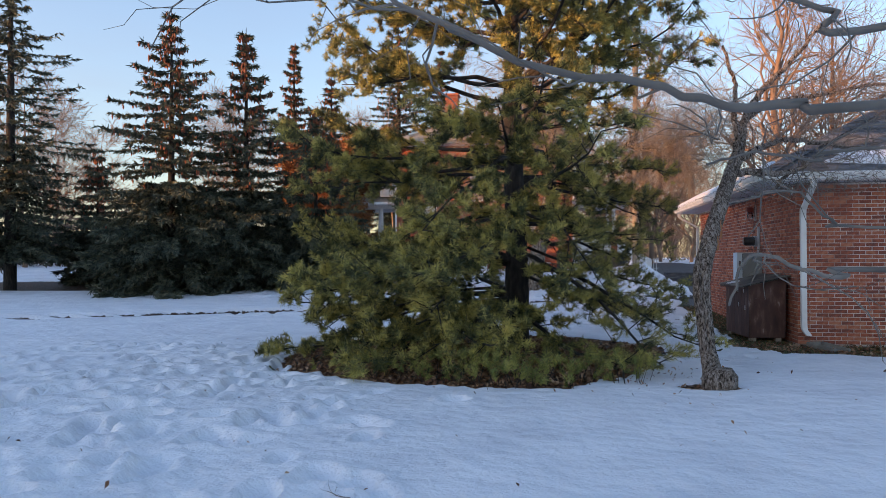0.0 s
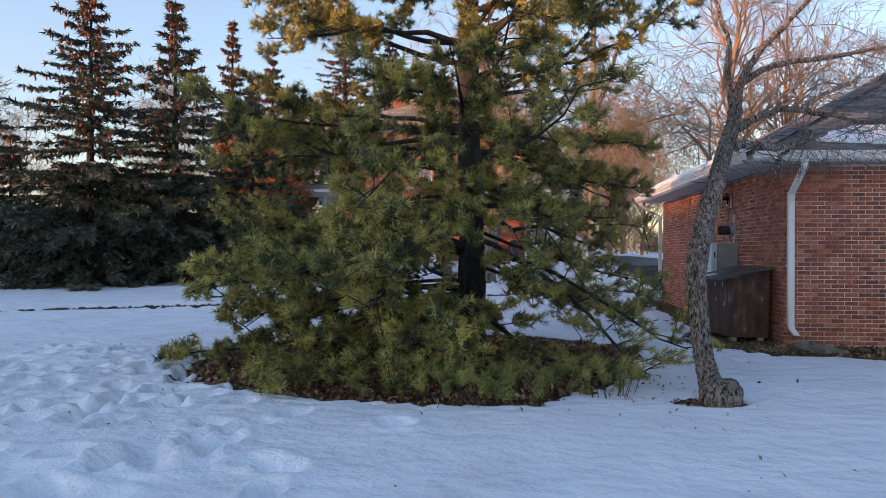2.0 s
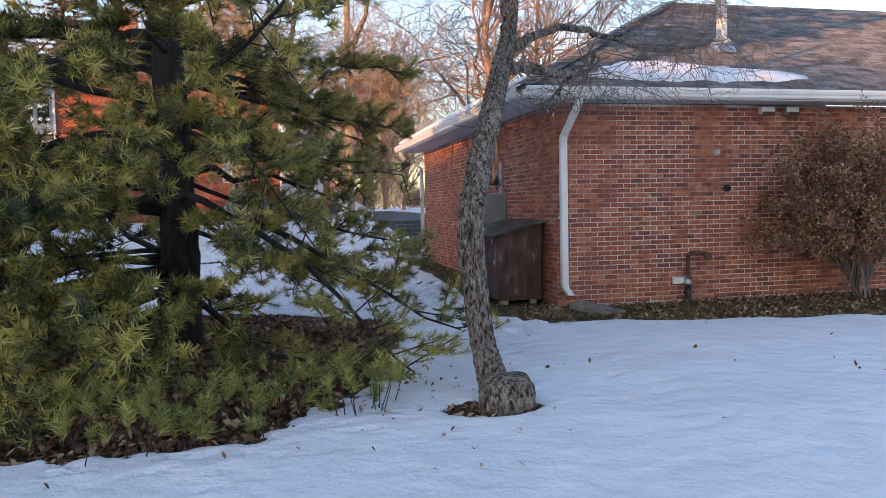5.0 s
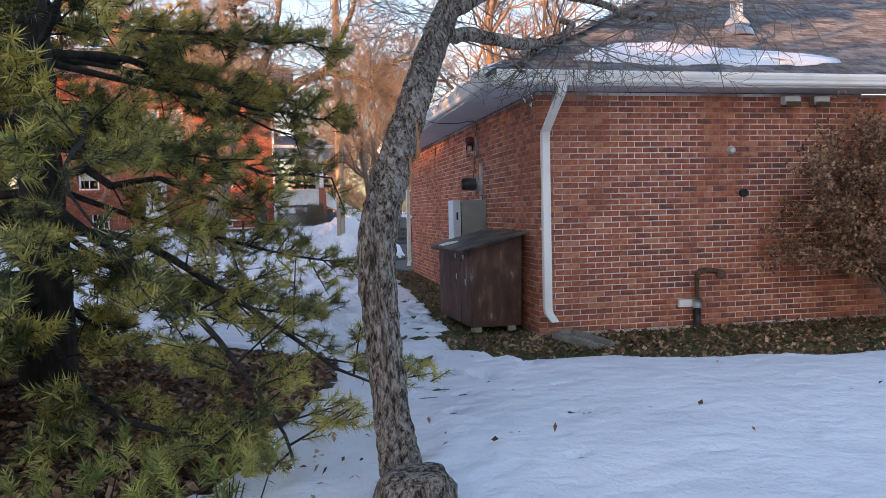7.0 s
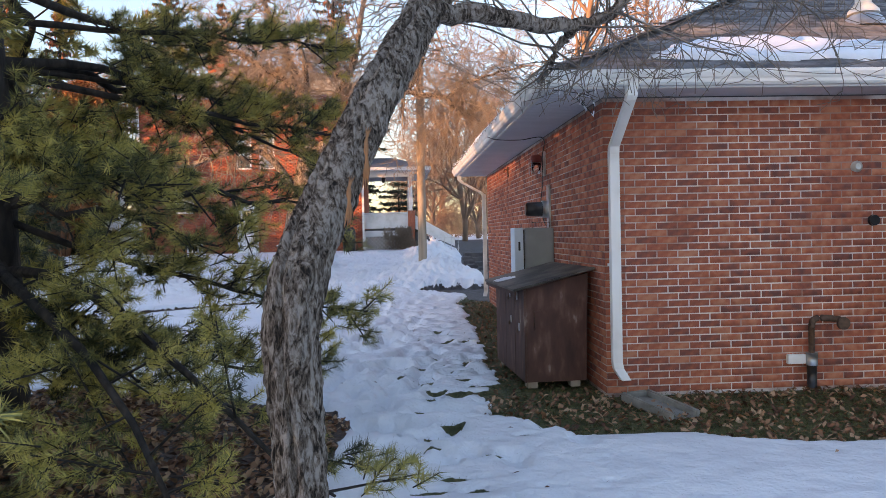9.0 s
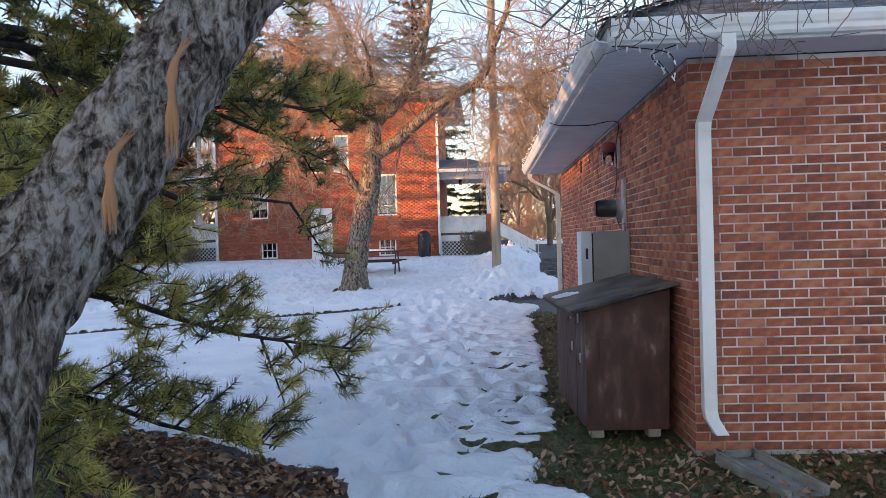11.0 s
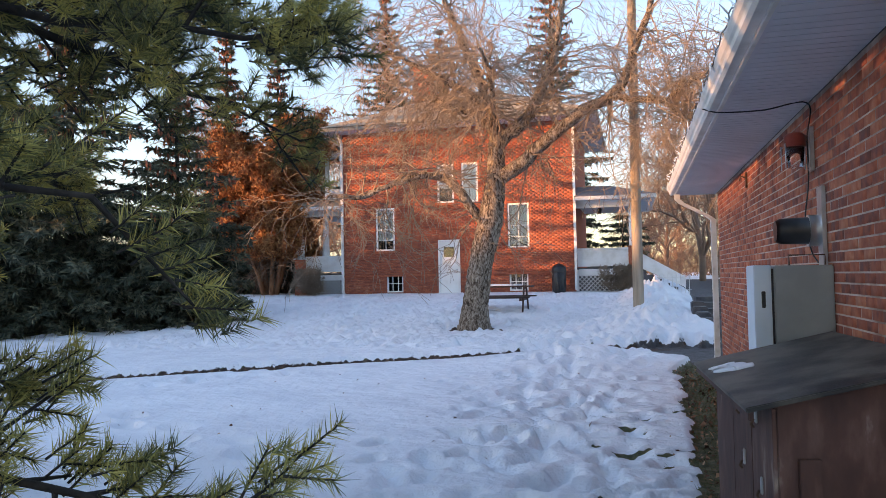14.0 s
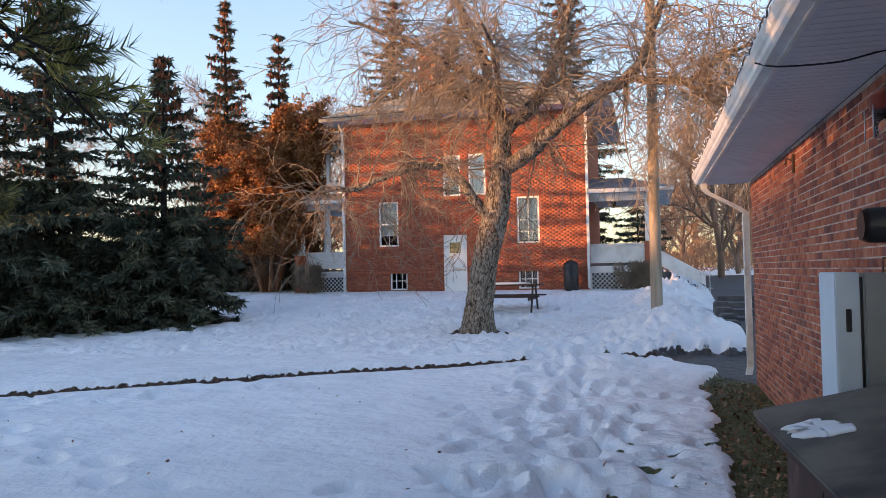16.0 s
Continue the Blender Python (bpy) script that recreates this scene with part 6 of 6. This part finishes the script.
# big elm before the house
rg = np.random.default_rng(5)
elm = thing("elm_tree", "old leafless elm with ridged brown bark and a dense drooping crown", "elm tree")
ex, ey = -0.93, 28.65
trunk("trunk", [(ex, ey, 0.10), (ex + 0.0, ey, 0.42), (ex + 0.03, ey, 1.0), (ex + 0.22, ey, 2.1), (ex + 0.45, ey, 3.0), (ex + 0.58, ey, 3.9), (ex + 0.62, ey + 0.1, 5.0)], [0.52, 0.38, 0.30, 0.27, 0.29, 0.22, 0.17], M_BARK_ELM, elm, 30, 130, 0.035, 1)
mains = [
    ([(-0.62, ey, 2.9), (-0.84, ey - 0.02, 3.12), (-1.09, ey - 0.1, 3.55), (-1.61, ey - 0.2, 4.05), (-2.29, ey - 0.4, 4.07), (-2.9, ey - 0.6, 3.85), (-3.6, ey - 0.7, 3.6), (-4.4, ey - 0.8, 3.65)], 0.14),
    ([(-0.32, ey + 0.1, 4.8), (-0.5, ey + 0.2, 5.8), (-0.9, ey + 0.1, 6.9), (-1.4, ey, 8.2), (-1.8, ey, 9.4)], 0.16),
    ([(-0.35, ey, 3.9), (0.34, ey - 0.1, 4.3), (0.85, ey - 0.2, 4.75), (1.6, ey - 0.3, 5.28), (2.45, ey - 0.4, 5.68), (2.82, ey - 0.5, 6.12), (3.05, ey - 0.6, 6.8), (3.31, ey - 0.7, 7.4), (3.7, ey - 0.9, 9.0)], 0.19),
    ([(2.45, ey - 0.4, 5.68), (3.0, ey - 0.6, 5.55), (3.66, ey - 0.7, 5.45), (4.1, ey - 0.9, 5.7), (4.7, ey - 1.2, 5.9), (5.7, ey - 1.6, 6.1)], 0.09),
    ([(3.66, ey - 0.7, 5.45), (3.85, ey - 0.8, 5.15), (4.04, ey - 0.9, 4.98), (4.4, ey - 1.0, 4.9)], 0.06),
    ([(-0.3, ey + 0.1, 4.8), (0.5, ey + 0.3, 5.6), (0.95, ey + 0.5, 6.6), (1.2, ey + 0.6, 7.6), (1.5, ey + 0.8, 10.0)], 0.17),
    ([(-0.4, ey + 0.2, 5.2), (-1.2, ey + 1.0, 5.9), (-2.2, ey + 1.7, 6.4), (-3.2, ey + 2.2, 6.9), (-4.1, ey + 2.5, 7.4)], 0.12),
    ([(-0.5, ey + 0.1, 5.8), (-1.5, ey - 0.5, 6.4), (-2.5, ey - 0.9, 6.9), (-3.5, ey - 1.1, 7.3)], 0.10),
    ([(-0.4, ey, 5.3), (-0.2, ey - 1.0, 5.9), (-0.1, ey - 2.0, 6.2), (-0.1, ey - 3.0, 6.3)], 0.09),
]
fine = []
for pts, r in mains:
    n = 26
    c = curve_pts(pts, n)
    rr = np.linspace(r, max(0.02, r * 0.3), n)
    c[1:-1] += rg.normal(0, 0.018, (n - 2, 3))
    tube("limb", c, rr, M_BARK_ELM, elm, 9)
    for k in range(4, n):
        for _ in range(3):
            if rg.uniform() < 0.62:
                d = rg.normal(size=3) + np.array([0, 0, 0.35])
                branching(rg, fine, c[k], d, rg.uniform(0.9, 2.3), min(0.028, rr[k] * 0.4), 2, 1, 0.6, droop=0.07, wander=0.24, steps=7, shrink=0.6)
fa = np.array(fine)
fa[:, 6:8] = np.maximum(fa[:, 6:8] * 0.85, 0.0056)
segs_mesh("twig_mass", fa, M_TWIG_TAN, elm, kind="stuff")

# crab apple near the camera
rg = np.random.default_rng(9)
crab = thing("crab_apple_tree", "leaning leafless crab apple with grey bark and a cut burl", "crab apple tree")
trunk("trunk", [(1.86, 9.27, -0.08), (1.87, 9.40, 0.15), (1.85, 9.6, 0.45), (1.81, 9.7, 0.95), (1.80, 9.71, 1.2), (1.83, 9.75, 1.45), (1.92, 9.92, 1.7), (2.02, 10.08, 1.95), (2.13, 10.22, 2.2), (2.25, 10.44, 2.45), (2.37, 10.68, 2.7), (2.50, 10.88, 2.95), (2.58, 11.05, 3.2)], [0.13, 0.105, 0.088, 0.088, 0.092, 0.10, 0.097, 0.092, 0.088, 0.084, 0.078, 0.07, 0.062], M_BARK_CRAB, crab, 72, 420, 0.015, 2, groove=2.85)
burl = mesh_ob("burl", [], [], M_BARK_CRAB, crab, "rounded cut burl with a ringed face")
bm = bmesh.new()
bmesh.ops.create_icosphere(bm, subdivisions=4, radius=1)
for v in bm.verts:
    k = 1 + 0.13 * noise.noise(v.co * 2.0) + 0.05 * noise.noise(v.co * 7)
    c = v.co * k
    if c.z > 0.72:
        c.z = 0.72 + (c.z - 0.72) * 0.12
    v.co = Vector((1.90 + c.x * 0.20, 9.14 + c.y * 0.18, 0.10 + c.z * 0.22))
bm.to_mesh(burl.data)
bm.free()
burl.data.polygons.foreach_set("use_smooth", [True] * len(burl.data.polygons))
cm = [
    ([(2.57, 11.0, 3.12), (2.66, 11.1, 3.5), (2.9, 11.2, 3.9), (3.3, 11.35, 4.3), (3.8, 11.5, 4.9)], 0.062),
    ([(2.57, 11.0, 3.12), (2.50, 11.1, 3.6), (2.55, 11.2, 4.0), (2.4, 11.3, 4.6)], 0.05),
    ([(2.45, 10.8, 2.85), (2.8, 11.0, 3.05), (3.2, 11.2, 3.20), (3.7, 11.4, 3.18), (4.4, 11.7, 3.12), (5.1, 12.0, 3.22)], 0.048),
    ([(2.66, 11.1, 3.5), (3.1, 11.2, 3.75), (3.7, 11.4, 3.85), (4.4, 11.6, 4.0), (5.4, 11.9, 4.1)], 0.045),
    ([(2.37, 10.65, 2.68), (2.7, 10.8, 2.72), (3.05, 10.95, 2.70), (3.35, 11.1, 2.76), (3.52, 11.15, 2.88), (3.44, 11.2, 2.95)], 0.055),
    ([(3.2, 11.0, 2.72), (3.12, 11.1, 2.62), (3.08, 11.1, 2.52)], 0.03),
]
fine = []
for pts, r in cm:
    n = 26
    c = curve_pts(pts, n)
    c[1:-1] += rg.normal(0, 0.008, (n - 2, 3))
    rr = np.linspace(r, max(0.012, r * 0.4), n)
    tube("limb", c, rr, M_BARK_CRAB, crab, 10)
    for k in range(7, n):
        if rg.uniform() < 0.42:
            d = rg.normal(size=3) + np.array([0.15, 0.1, 0.15])
            branching(rg, fine, c[k], d, rg.uniform(0.6, 1.5), 0.010, 2, 2, 0.7, droop=0.03, wander=0.30)
fa = np.array([s for s in fine if min(s[2], s[5]) > 2.4])
fa[:, 6:8] = np.maximum(fa[:, 6:8] * 0.8, 0.0026)
segs_mesh("twig_mass", fa, M_TWIG, crab, kind="stuff")
for wz, wx, wy, wl in ((1.90, 2.075, 9.98, 0.13), (1.72, 2.01, 9.85, 0.10)):
    for q in range(3):
        o = (q - 1) * 0.011
        tube("torn_wood", curve_pts([(wx + o, wy - 0.03, wz - wl), (wx + 0.012 + o * 0.5, wy - 0.05, wz - wl * 0.3), (wx + 0.010 - o * 0.3, wy - 0.035, wz + wl * 0.4), (wx + 0.02 + o, wy + 0.03, wz + wl)], 8), [0.001, 0.004, 0.008, 0.005, 0.009, 0.006, 0.004, 0.001], M_WOUND, crab, 6, label="torn strip of bare orange wood")


# overhanging limbs of a tree beside the path
rg = np.random.default_rng(14)
over = thing("overhanging_tree", "pale grey leafless tree with thin limbs overhanging the snow", "bare tree")
trunk("trunk", [(5.2, 4.2, -0.05), (5.25, 4.2, 1.2), (5.1, 4.3, 2.4), (5.0, 4.4, 4.2)], [0.24, 0.19, 0.16, 0.10], M_BARK_CRAB, over, 24, 80, 0.02, 5)
om = [
    ([(5.1, 4.35, 2.6), (3.6, 3.4, 2.35), (1.0, 2.35, 1.98), (0.76, 2.25, 1.97), (0.56, 2.2, 1.96), (0.4, 2.15, 1.99), (0.25, 2.1, 2.02), (0.02, 2.05, 2.05), (-0.15, 2.0, 2.13), (-0.26, 2.0, 2.19), (-0.36, 2.0, 2.24), (-0.47, 2.0, 2.32)], 0.017),
    ([(5.1, 4.3, 2.9), (3.8, 3.6, 2.9), (1.22, 2.9, 2.36), (1.06, 2.9, 2.42), (0.87, 2.9, 2.49), (0.62, 2.9, 2.61)], 0.02),
    ([(5.2, 4.2, 1.3), (4.2, 4.0, 1.4), (1.53, 3.7, 1.49), (1.33, 3.6, 1.46), (1.15, 3.55, 1.49), (0.94, 3.5, 1.56), (0.85, 3.45, 1.49), (0.79, 3.4, 1.34)], 0.015),
    ([(5.2, 4.2, 1.5), (4.2, 4.0, 1.6), (1.61, 3.9, 1.69), (1.36, 3.8, 1.71), (1.13, 3.7, 1.85), (0.93, 3.6, 1.82)], 0.010),
    ([(5.15, 4.2, 2.0), (4.2, 3.8, 2.1), (1.38, 3.3, 1.98), (1.09, 3.2, 1.93), (0.82, 3.1, 1.95), (0.63, 3.0, 1.9)], 0.009),
]
fine = []
for pts, r in om:
    n = 30
    c = curve_pts(pts, n)
    c[1:-1] += rg.normal(0, 0.005, (n - 2, 3))
    rr = np.linspace(r, max(0.004, r * 0.35), n)
    tube("limb", c, rr, M_TWIG_GREY, over, 8)
    for k in range(8, n):
        if rg.uniform() < 0.34:
            d = rg.normal(size=3) * 0.8 + np.array([-0.5, 0.1, 0.1])
            branching(rg, fine, c[k], d, rg.uniform(0.3, 0.7), 0.005, 1, 1, 0.7, droop=0.0, wander=0.35)
segs_mesh("twig_mass", [s for s in fine if min(s[1], s[4]) > 1.75 and (min(s[0], s[3]) > 0.85 or min(s[2], s[5]) > 1.95)], M_TWIG_GREY, over, kind="stuff")

# rust-coloured tree beside the house
rg = np.random.default_rng(17)
ced = thing("rust_coloured_tree", "wide many-stemmed tree with dry rust-orange foliage", "tree")
fine, bb, tt = [], [], []
cz = float(terrain(0, 40))
for s in range(9):
    a = rg.uniform(0, 6.283)
    d = np.array([math.cos(a) * 0.32, math.sin(a) * 0.32, 1.0])
    p = np.array([-12.5 + math.cos(a) * 0.3, 40.4 + math.sin(a) * 0.3, cz - 0.05])
    c = curve_pts([p, p + d * 1.3, p + d * 2.9 + rg.normal(0, 0.15, 3), p + d * 5.0 + rg.normal(0, 0.3, 3), p + d * 6.8], 18)
    # orange wood colour on the stems has the low sun's light put into it
    tube("stem", c, np.linspace(0.11, 0.03, 18), M_WOUND, ced, 8)
    for k in range(4, 18):
        for _ in range(3):
            branching(rg, fine, c[k], rg.normal(size=3) + np.array([0, 0, 0.1]), rg.uniform(0.8, 1.7) * (1.2 - 0.03 * k), 0.02, 1, 2, 0.6)
fa = np.array(fine)
for rep in range(3):
    m = fa[:, :3] + (fa[:, 3:6] - fa[:, :3]) * rg.uniform(0, 1, (len(fa), 1))
    m = m[m[:, 2] > cz + 1.7]
    for _ in range(7):
        b = m + rg.normal(0, 0.10, m.shape)
        bb.append(b)
        tt.append(b + rand_unit(rg, len(b)) * rg.uniform(0.10, 0.2, (len(b), 1)))
segs_mesh("branch_mass", fa, M_TWIG_RED, ced, kind="stuff")
blades_mesh("crown", np.concatenate(bb), np.concatenate(tt), 0.07, M_ORANGE, ced, kind="stuff")

# bare trees around and behind
bare_tree("bare_tree", "tall leafless tree behind the brick garage", (9.9, 38.0), 15, 51, M_TWIG_RED, 0.26, 3, 2, first=0.15, thin=0.007, spread=0.6)
bare_tree("bare_tree", "leafless tree with reddish twigs behind the garage", (14.5, 42.0), 14, 52, M_TWIG_RED, 0.22, 3, 2, first=0.15, thin=0.007)
bare_tree("bare_tree", "leafless tree with reddish twigs behind the garage", (6.8, 58.0), 13, 53, M_TWIG_RED, 0.2, 3, 2, first=0.1, thin=0.008)
bare_tree("bare_tree", "slender leafless tree beside the brick house", (-11.0, 48.5), 11.5, 54, M_TWIG_TAN, 0.09, 3, 1, first=0.3)
bare_tree("dry_shrub", "small dry leafless shrub before the porch pier", (-10.1, 39.1), 1.1, 55, M_TWIG_TAN, 0.015, 3, 2, category="shrub", clump=6, first=0.1)
bare_tree("dry_shrub", "small dry leafless shrub before the east porch lattice", (2.4, 39.2), 0.9, 56, M_TWIG_TAN, 0.015, 3, 2, category="shrub", clump=6, first=0.1)
far_a = bare_tree("bare_tree", "distant leafless tree with orange-brown twigs", (10, 78), 11, 60, M_TWIG_RED, 0.16, 3, 2, first=0.05, thin=0.012)
far_b = bare_tree("bare_tree", "distant leafless tree with orange-brown twigs", (18, 74), 12, 61, M_TWIG_RED, 0.16, 3, 2, first=0.05, thin=0.012)
far_a["group"] = far_b["group"] = "distant leafless trees"
for k, (bx, by) in enumerate(((4.6, 92), (26, 70), (-30, 64), (-38, 52), (-46, 46), (-24, 72), (14, 96), (-33, 42), (22, 52), (-41, 62), (8, 104), (-58, 50), (34, 84), (-19, 60), (9, 70), (5.5, 75), (11, 66), (12, 84), (-20, 68), (-14, 72), (-26, 58), (5, 110), (9, 118))):
    base, ox, oy = (far_a, 10, 78) if k % 2 else (far_b, 18, 74)
    turn = Matrix.Rotation(k * 1.3, 4, "Z")
    off = Vector((bx, by, 0)) - turn @ Vector((ox, oy, 0))
    copy_thing(base, Matrix.Translation(off) @ turn)

# dark undergrowth behind the spruces and the far brush
rg = np.random.default_rng(77)
for nm, lab, x0, x1, y0, y1, h, n, mat in (
    ("thicket", "dark leafless thicket behind the row of spruces", -60, -15.5, 47, 56, 4.2, 9000, M_TWIG_DARK),
    ("thicket", "distant orange-brown brush beyond the driveway", 2, 40, 96, 112, 6.0, 7000, M_TWIG_RED),
):
    x, y = rg.uniform(x0, x1, n), rg.uniform(y0, y1, n)
    z = terrain(x, y) + rg.uniform(0, 0.75, n) * h * (0.65 + 0.35 * np.sin(x * 0.7) * np.sin(x * 0.23 + 1))
    d = rg.normal(size=(n, 3)) * np.array([0.55, 0.55, 0.3]) + np.array([0, 0, 0.7])
    p = np.stack([x, y, z], 1)
    segs = np.concatenate([p, p + d * rg.uniform(0.5, 1.5, (n, 1)), np.full((n, 1), 0.035), np.full((n, 1), 0.012)], 1)
    tagged(segs_mesh(nm, segs, mat, kind="stuff"), lab, "undergrowth")

# brown shrub on the garage wall
rg = np.random.default_rng(23)
shrub = thing("brown_shrub", "bushy shrub with dry brown leaves before the brick wall", "shrub")
fine, bb, tt = [], [], []
for s in range(34):
    a, q = rg.uniform(0, 6.283), rg.uniform(0.05, 0.7)
    branching(rg, fine, (8.35 + rg.normal(0, 0.08), 13.1 + rg.normal(0, 0.06), 0.05), (math.cos(a) * q, math.sin(a) * q * 0.6, 1.0), rg.uniform(1.3, 2.1), 0.014, 2, 2, 0.55, steps=6, wander=0.1, shrink=0.4)
fa = np.array(fine)
fa[:, [1, 4]] = np.minimum(fa[:, [1, 4]], 13.8)
segs_mesh("stem_clump", fa, M_TWIG, shrub, kind="stuff")
m = (fa[:, :3] + fa[:, 3:6]) / 2
m = m[m[:, 2] > 0.6]
for _ in range(4):
    b = m + rg.normal(0, 0.03, m.shape)
    bb.append(b)
    tt.append(b + rand_unit(rg, len(b)) * 0.045)
blades_mesh("leaf_mass", np.concatenate(bb), np.concatenate(tt), 0.03, M_DRYLEAF, shrub, kind="stuff")

# ---- ground litter ----
rg = np.random.default_rng(29)


def cover_at(x, y):
    i, j = np.clip(np.searchsorted(GY, y), 0, len(GY) - 1), np.clip(np.searchsorted(GX, x), 0, len(GX) - 1)
    return GC[i, j], GB[i, j], GZ[i, j]


def flat_leaves(name, label, xs, ys, zs, size, mat):
    n = len(xs)
    a, t = rg.uniform(0, 6.283, n), rg.normal(0, 0.5, (n, 2))
    sz = rg.uniform(0.6, 1.3, n) * size
    c = np.stack([xs, ys, zs + 0.012 + rg.uniform(0, 0.02, n)], 1)
    u = np.stack([np.cos(a), np.sin(a), t[:, 0]], 1) * sz[:, None]
    w = np.stack([-np.sin(a), np.cos(a), t[:, 1]], 1) * sz[:, None] * 0.55
    curl = np.stack([np.zeros(n), np.zeros(n), sz * 0.35], 1)
    v = np.stack([c - u, c - w * 1.0 + curl * 0.6, c + u, c + w + curl * 0.6, c + curl * 0.0], 1).reshape(-1, 3)
    k = np.arange(n)[:, None] * 5
    f = np.concatenate([k + np.array([[0, 1, 4]]), k + np.array([[1, 2, 4]]), k + np.array([[2, 3, 4]]), k + np.array([[3, 0, 4]])])
    return tagged(mesh_ob(name, v, f, mat, kind="stuff"), label, "leaves")


x, y = rg.uniform(-4.4, 2.4, 26000), rg.uniform(8.4, 15.4, 26000)
c, b, z = cover_at(x, y)
k = (c < 0.35) & (b == 1)
flat_leaves("leaf_litter", "dry brown fallen leaves on the mulch under the pine", x[k], y[k], z[k], 0.035, M_DRYLEAF)
x, y = rg.uniform(2.9, 10, 5200), rg.uniform(11.3, 14, 5200)
c, b, z = cover_at(x, y)
k = (c < 0.35) & (b == 0)
flat_leaves("leaf_litter", "dry tan leaves scattered on the grass by the garage", x[k], y[k], z[k], 0.03, M_DRYLEAF)
x, y = rg.uniform(2.9, 4.1, 1500), rg.uniform(14, 23, 1500)
c, b, z = cover_at(x, y)
k = (c < 0.35) & (b == 0)
flat_leaves("leaf_litter", "dry tan leaves scattered on the grass by the garage", x[k], y[k], z[k], 0.025, M_DRYLEAF)
x, y = np.concatenate([rg.uniform(-6, 6, 260), rg.normal(1.2, 0.6, 120)]), np.concatenate([rg.uniform(2, 22, 260), rg.normal(9.6, 0.8, 120)])
c, b, z = cover_at(x, y)
k = c > 0.6
flat_leaves("loose_leaves", "single dry leaves lying on the snow", x[k], y[k], z[k], 0.022, M_DRYLEAF)
x, y = rg.uniform(1.2, 10, 150000), rg.uniform(11.0, 23.5, 150000)
c, b, z = cover_at(x, y)
k = (c < 0.35) & (b == 0) & ((x < 4.15) | (y < 13.9))
gb = np.stack([x[k], y[k], z[k] - 0.005], 1)
gt = gb + np.stack([rg.normal(0, 0.02, k.sum()), rg.normal(0, 0.02, k.sum()), rg.uniform(0.015, 0.05, k.sum())], 1)
tagged(blades_mesh("grass", gb, gt, 0.006, M_GRASS, kind="stuff"), "short matted winter grass beside the garage", "grass")

# fallen twigs on the snow
for tx, ty, ang, ln in ((1.9, 11.9, 1.0, 0.55), (2.05, 11.7, 0.6, 0.35), (-1.2, 4.6, 2.6, 0.25), (-0.4, 3.9, 0.3, 0.18)):
    segs = []
    branching(rg, segs, (0, 0, 0), (math.cos(ang), math.sin(ang), 0.02), ln, 0.004, 1, 1, 0.5, steps=5)
    s = np.array(segs)
    s[:, 2] = s[:, 5] = 0.0
    s[:, [0, 3]] += tx
    s[:, [1, 4]] += ty
    s[:, 2] = [gz(a, b) + 0.006 for a, b in s[:, :2]]
    s[:, 5] = [gz(a, b) + 0.006 for a, b in s[:, 3:5]]
    tagged(segs_mesh("fallen_twig", s, M_TWIG, sides=5), "thin fallen twig lying on the snow", "twig", "fallen twigs")

# unseen plain blocks added behind the walk to throw shade on the lawn
boxes("neighbour_building", [(-100, -90, -1, -88, -52, 13.6)], M_BRICK_H, kind="structure")
boxes("neighbour_building", [(-100, -36, -1, -88, 30, 10.8)], M_BRICK_H, kind="structure")
boxes("neighbour_building", [(-100, -52, -1, -88, -36, 12.6)], M_BRICK_H, kind="structure")

# ---- single bricks near the corner ----
for rows_, west in ((near_s, False), (near_w, True)):
    meshes = {}
    for a, za, b, zb in rows_:
        key = (round(b - a, 3), round(zb - za, 4), west)
        if key not in meshes:
            w, h, c, o = b - a, zb - za, 0.002, MD
            v = [(0, 0, 0), (w, 0, 0), (w, 0, h), (0, 0, h), (c, -o, c), (w - c, -o, c), (w - c, -o, h - c), (c, -o, h - c)]
            f = [(4, 5, 6, 7), (0, 1, 5, 4), (1, 2, 6, 5), (2, 3, 7, 6), (3, 0, 4, 7)]
            if west:
                v, f = [(y_, x_, z_) for x_, y_, z_ in v], [q[::-1] for q in f]
            me = bpy.data.meshes.new("brick")
            me.from_pydata(v, [], f)
            me.materials.append(M_BRICK_P)
            meshes[key] = me
        ob = new("brick", meshes[key])
        ob.location = (GX0 + MD, GY0 + a, za) if west else (GX0 + a, GY0 + MD, za)
        ob.parent = garage
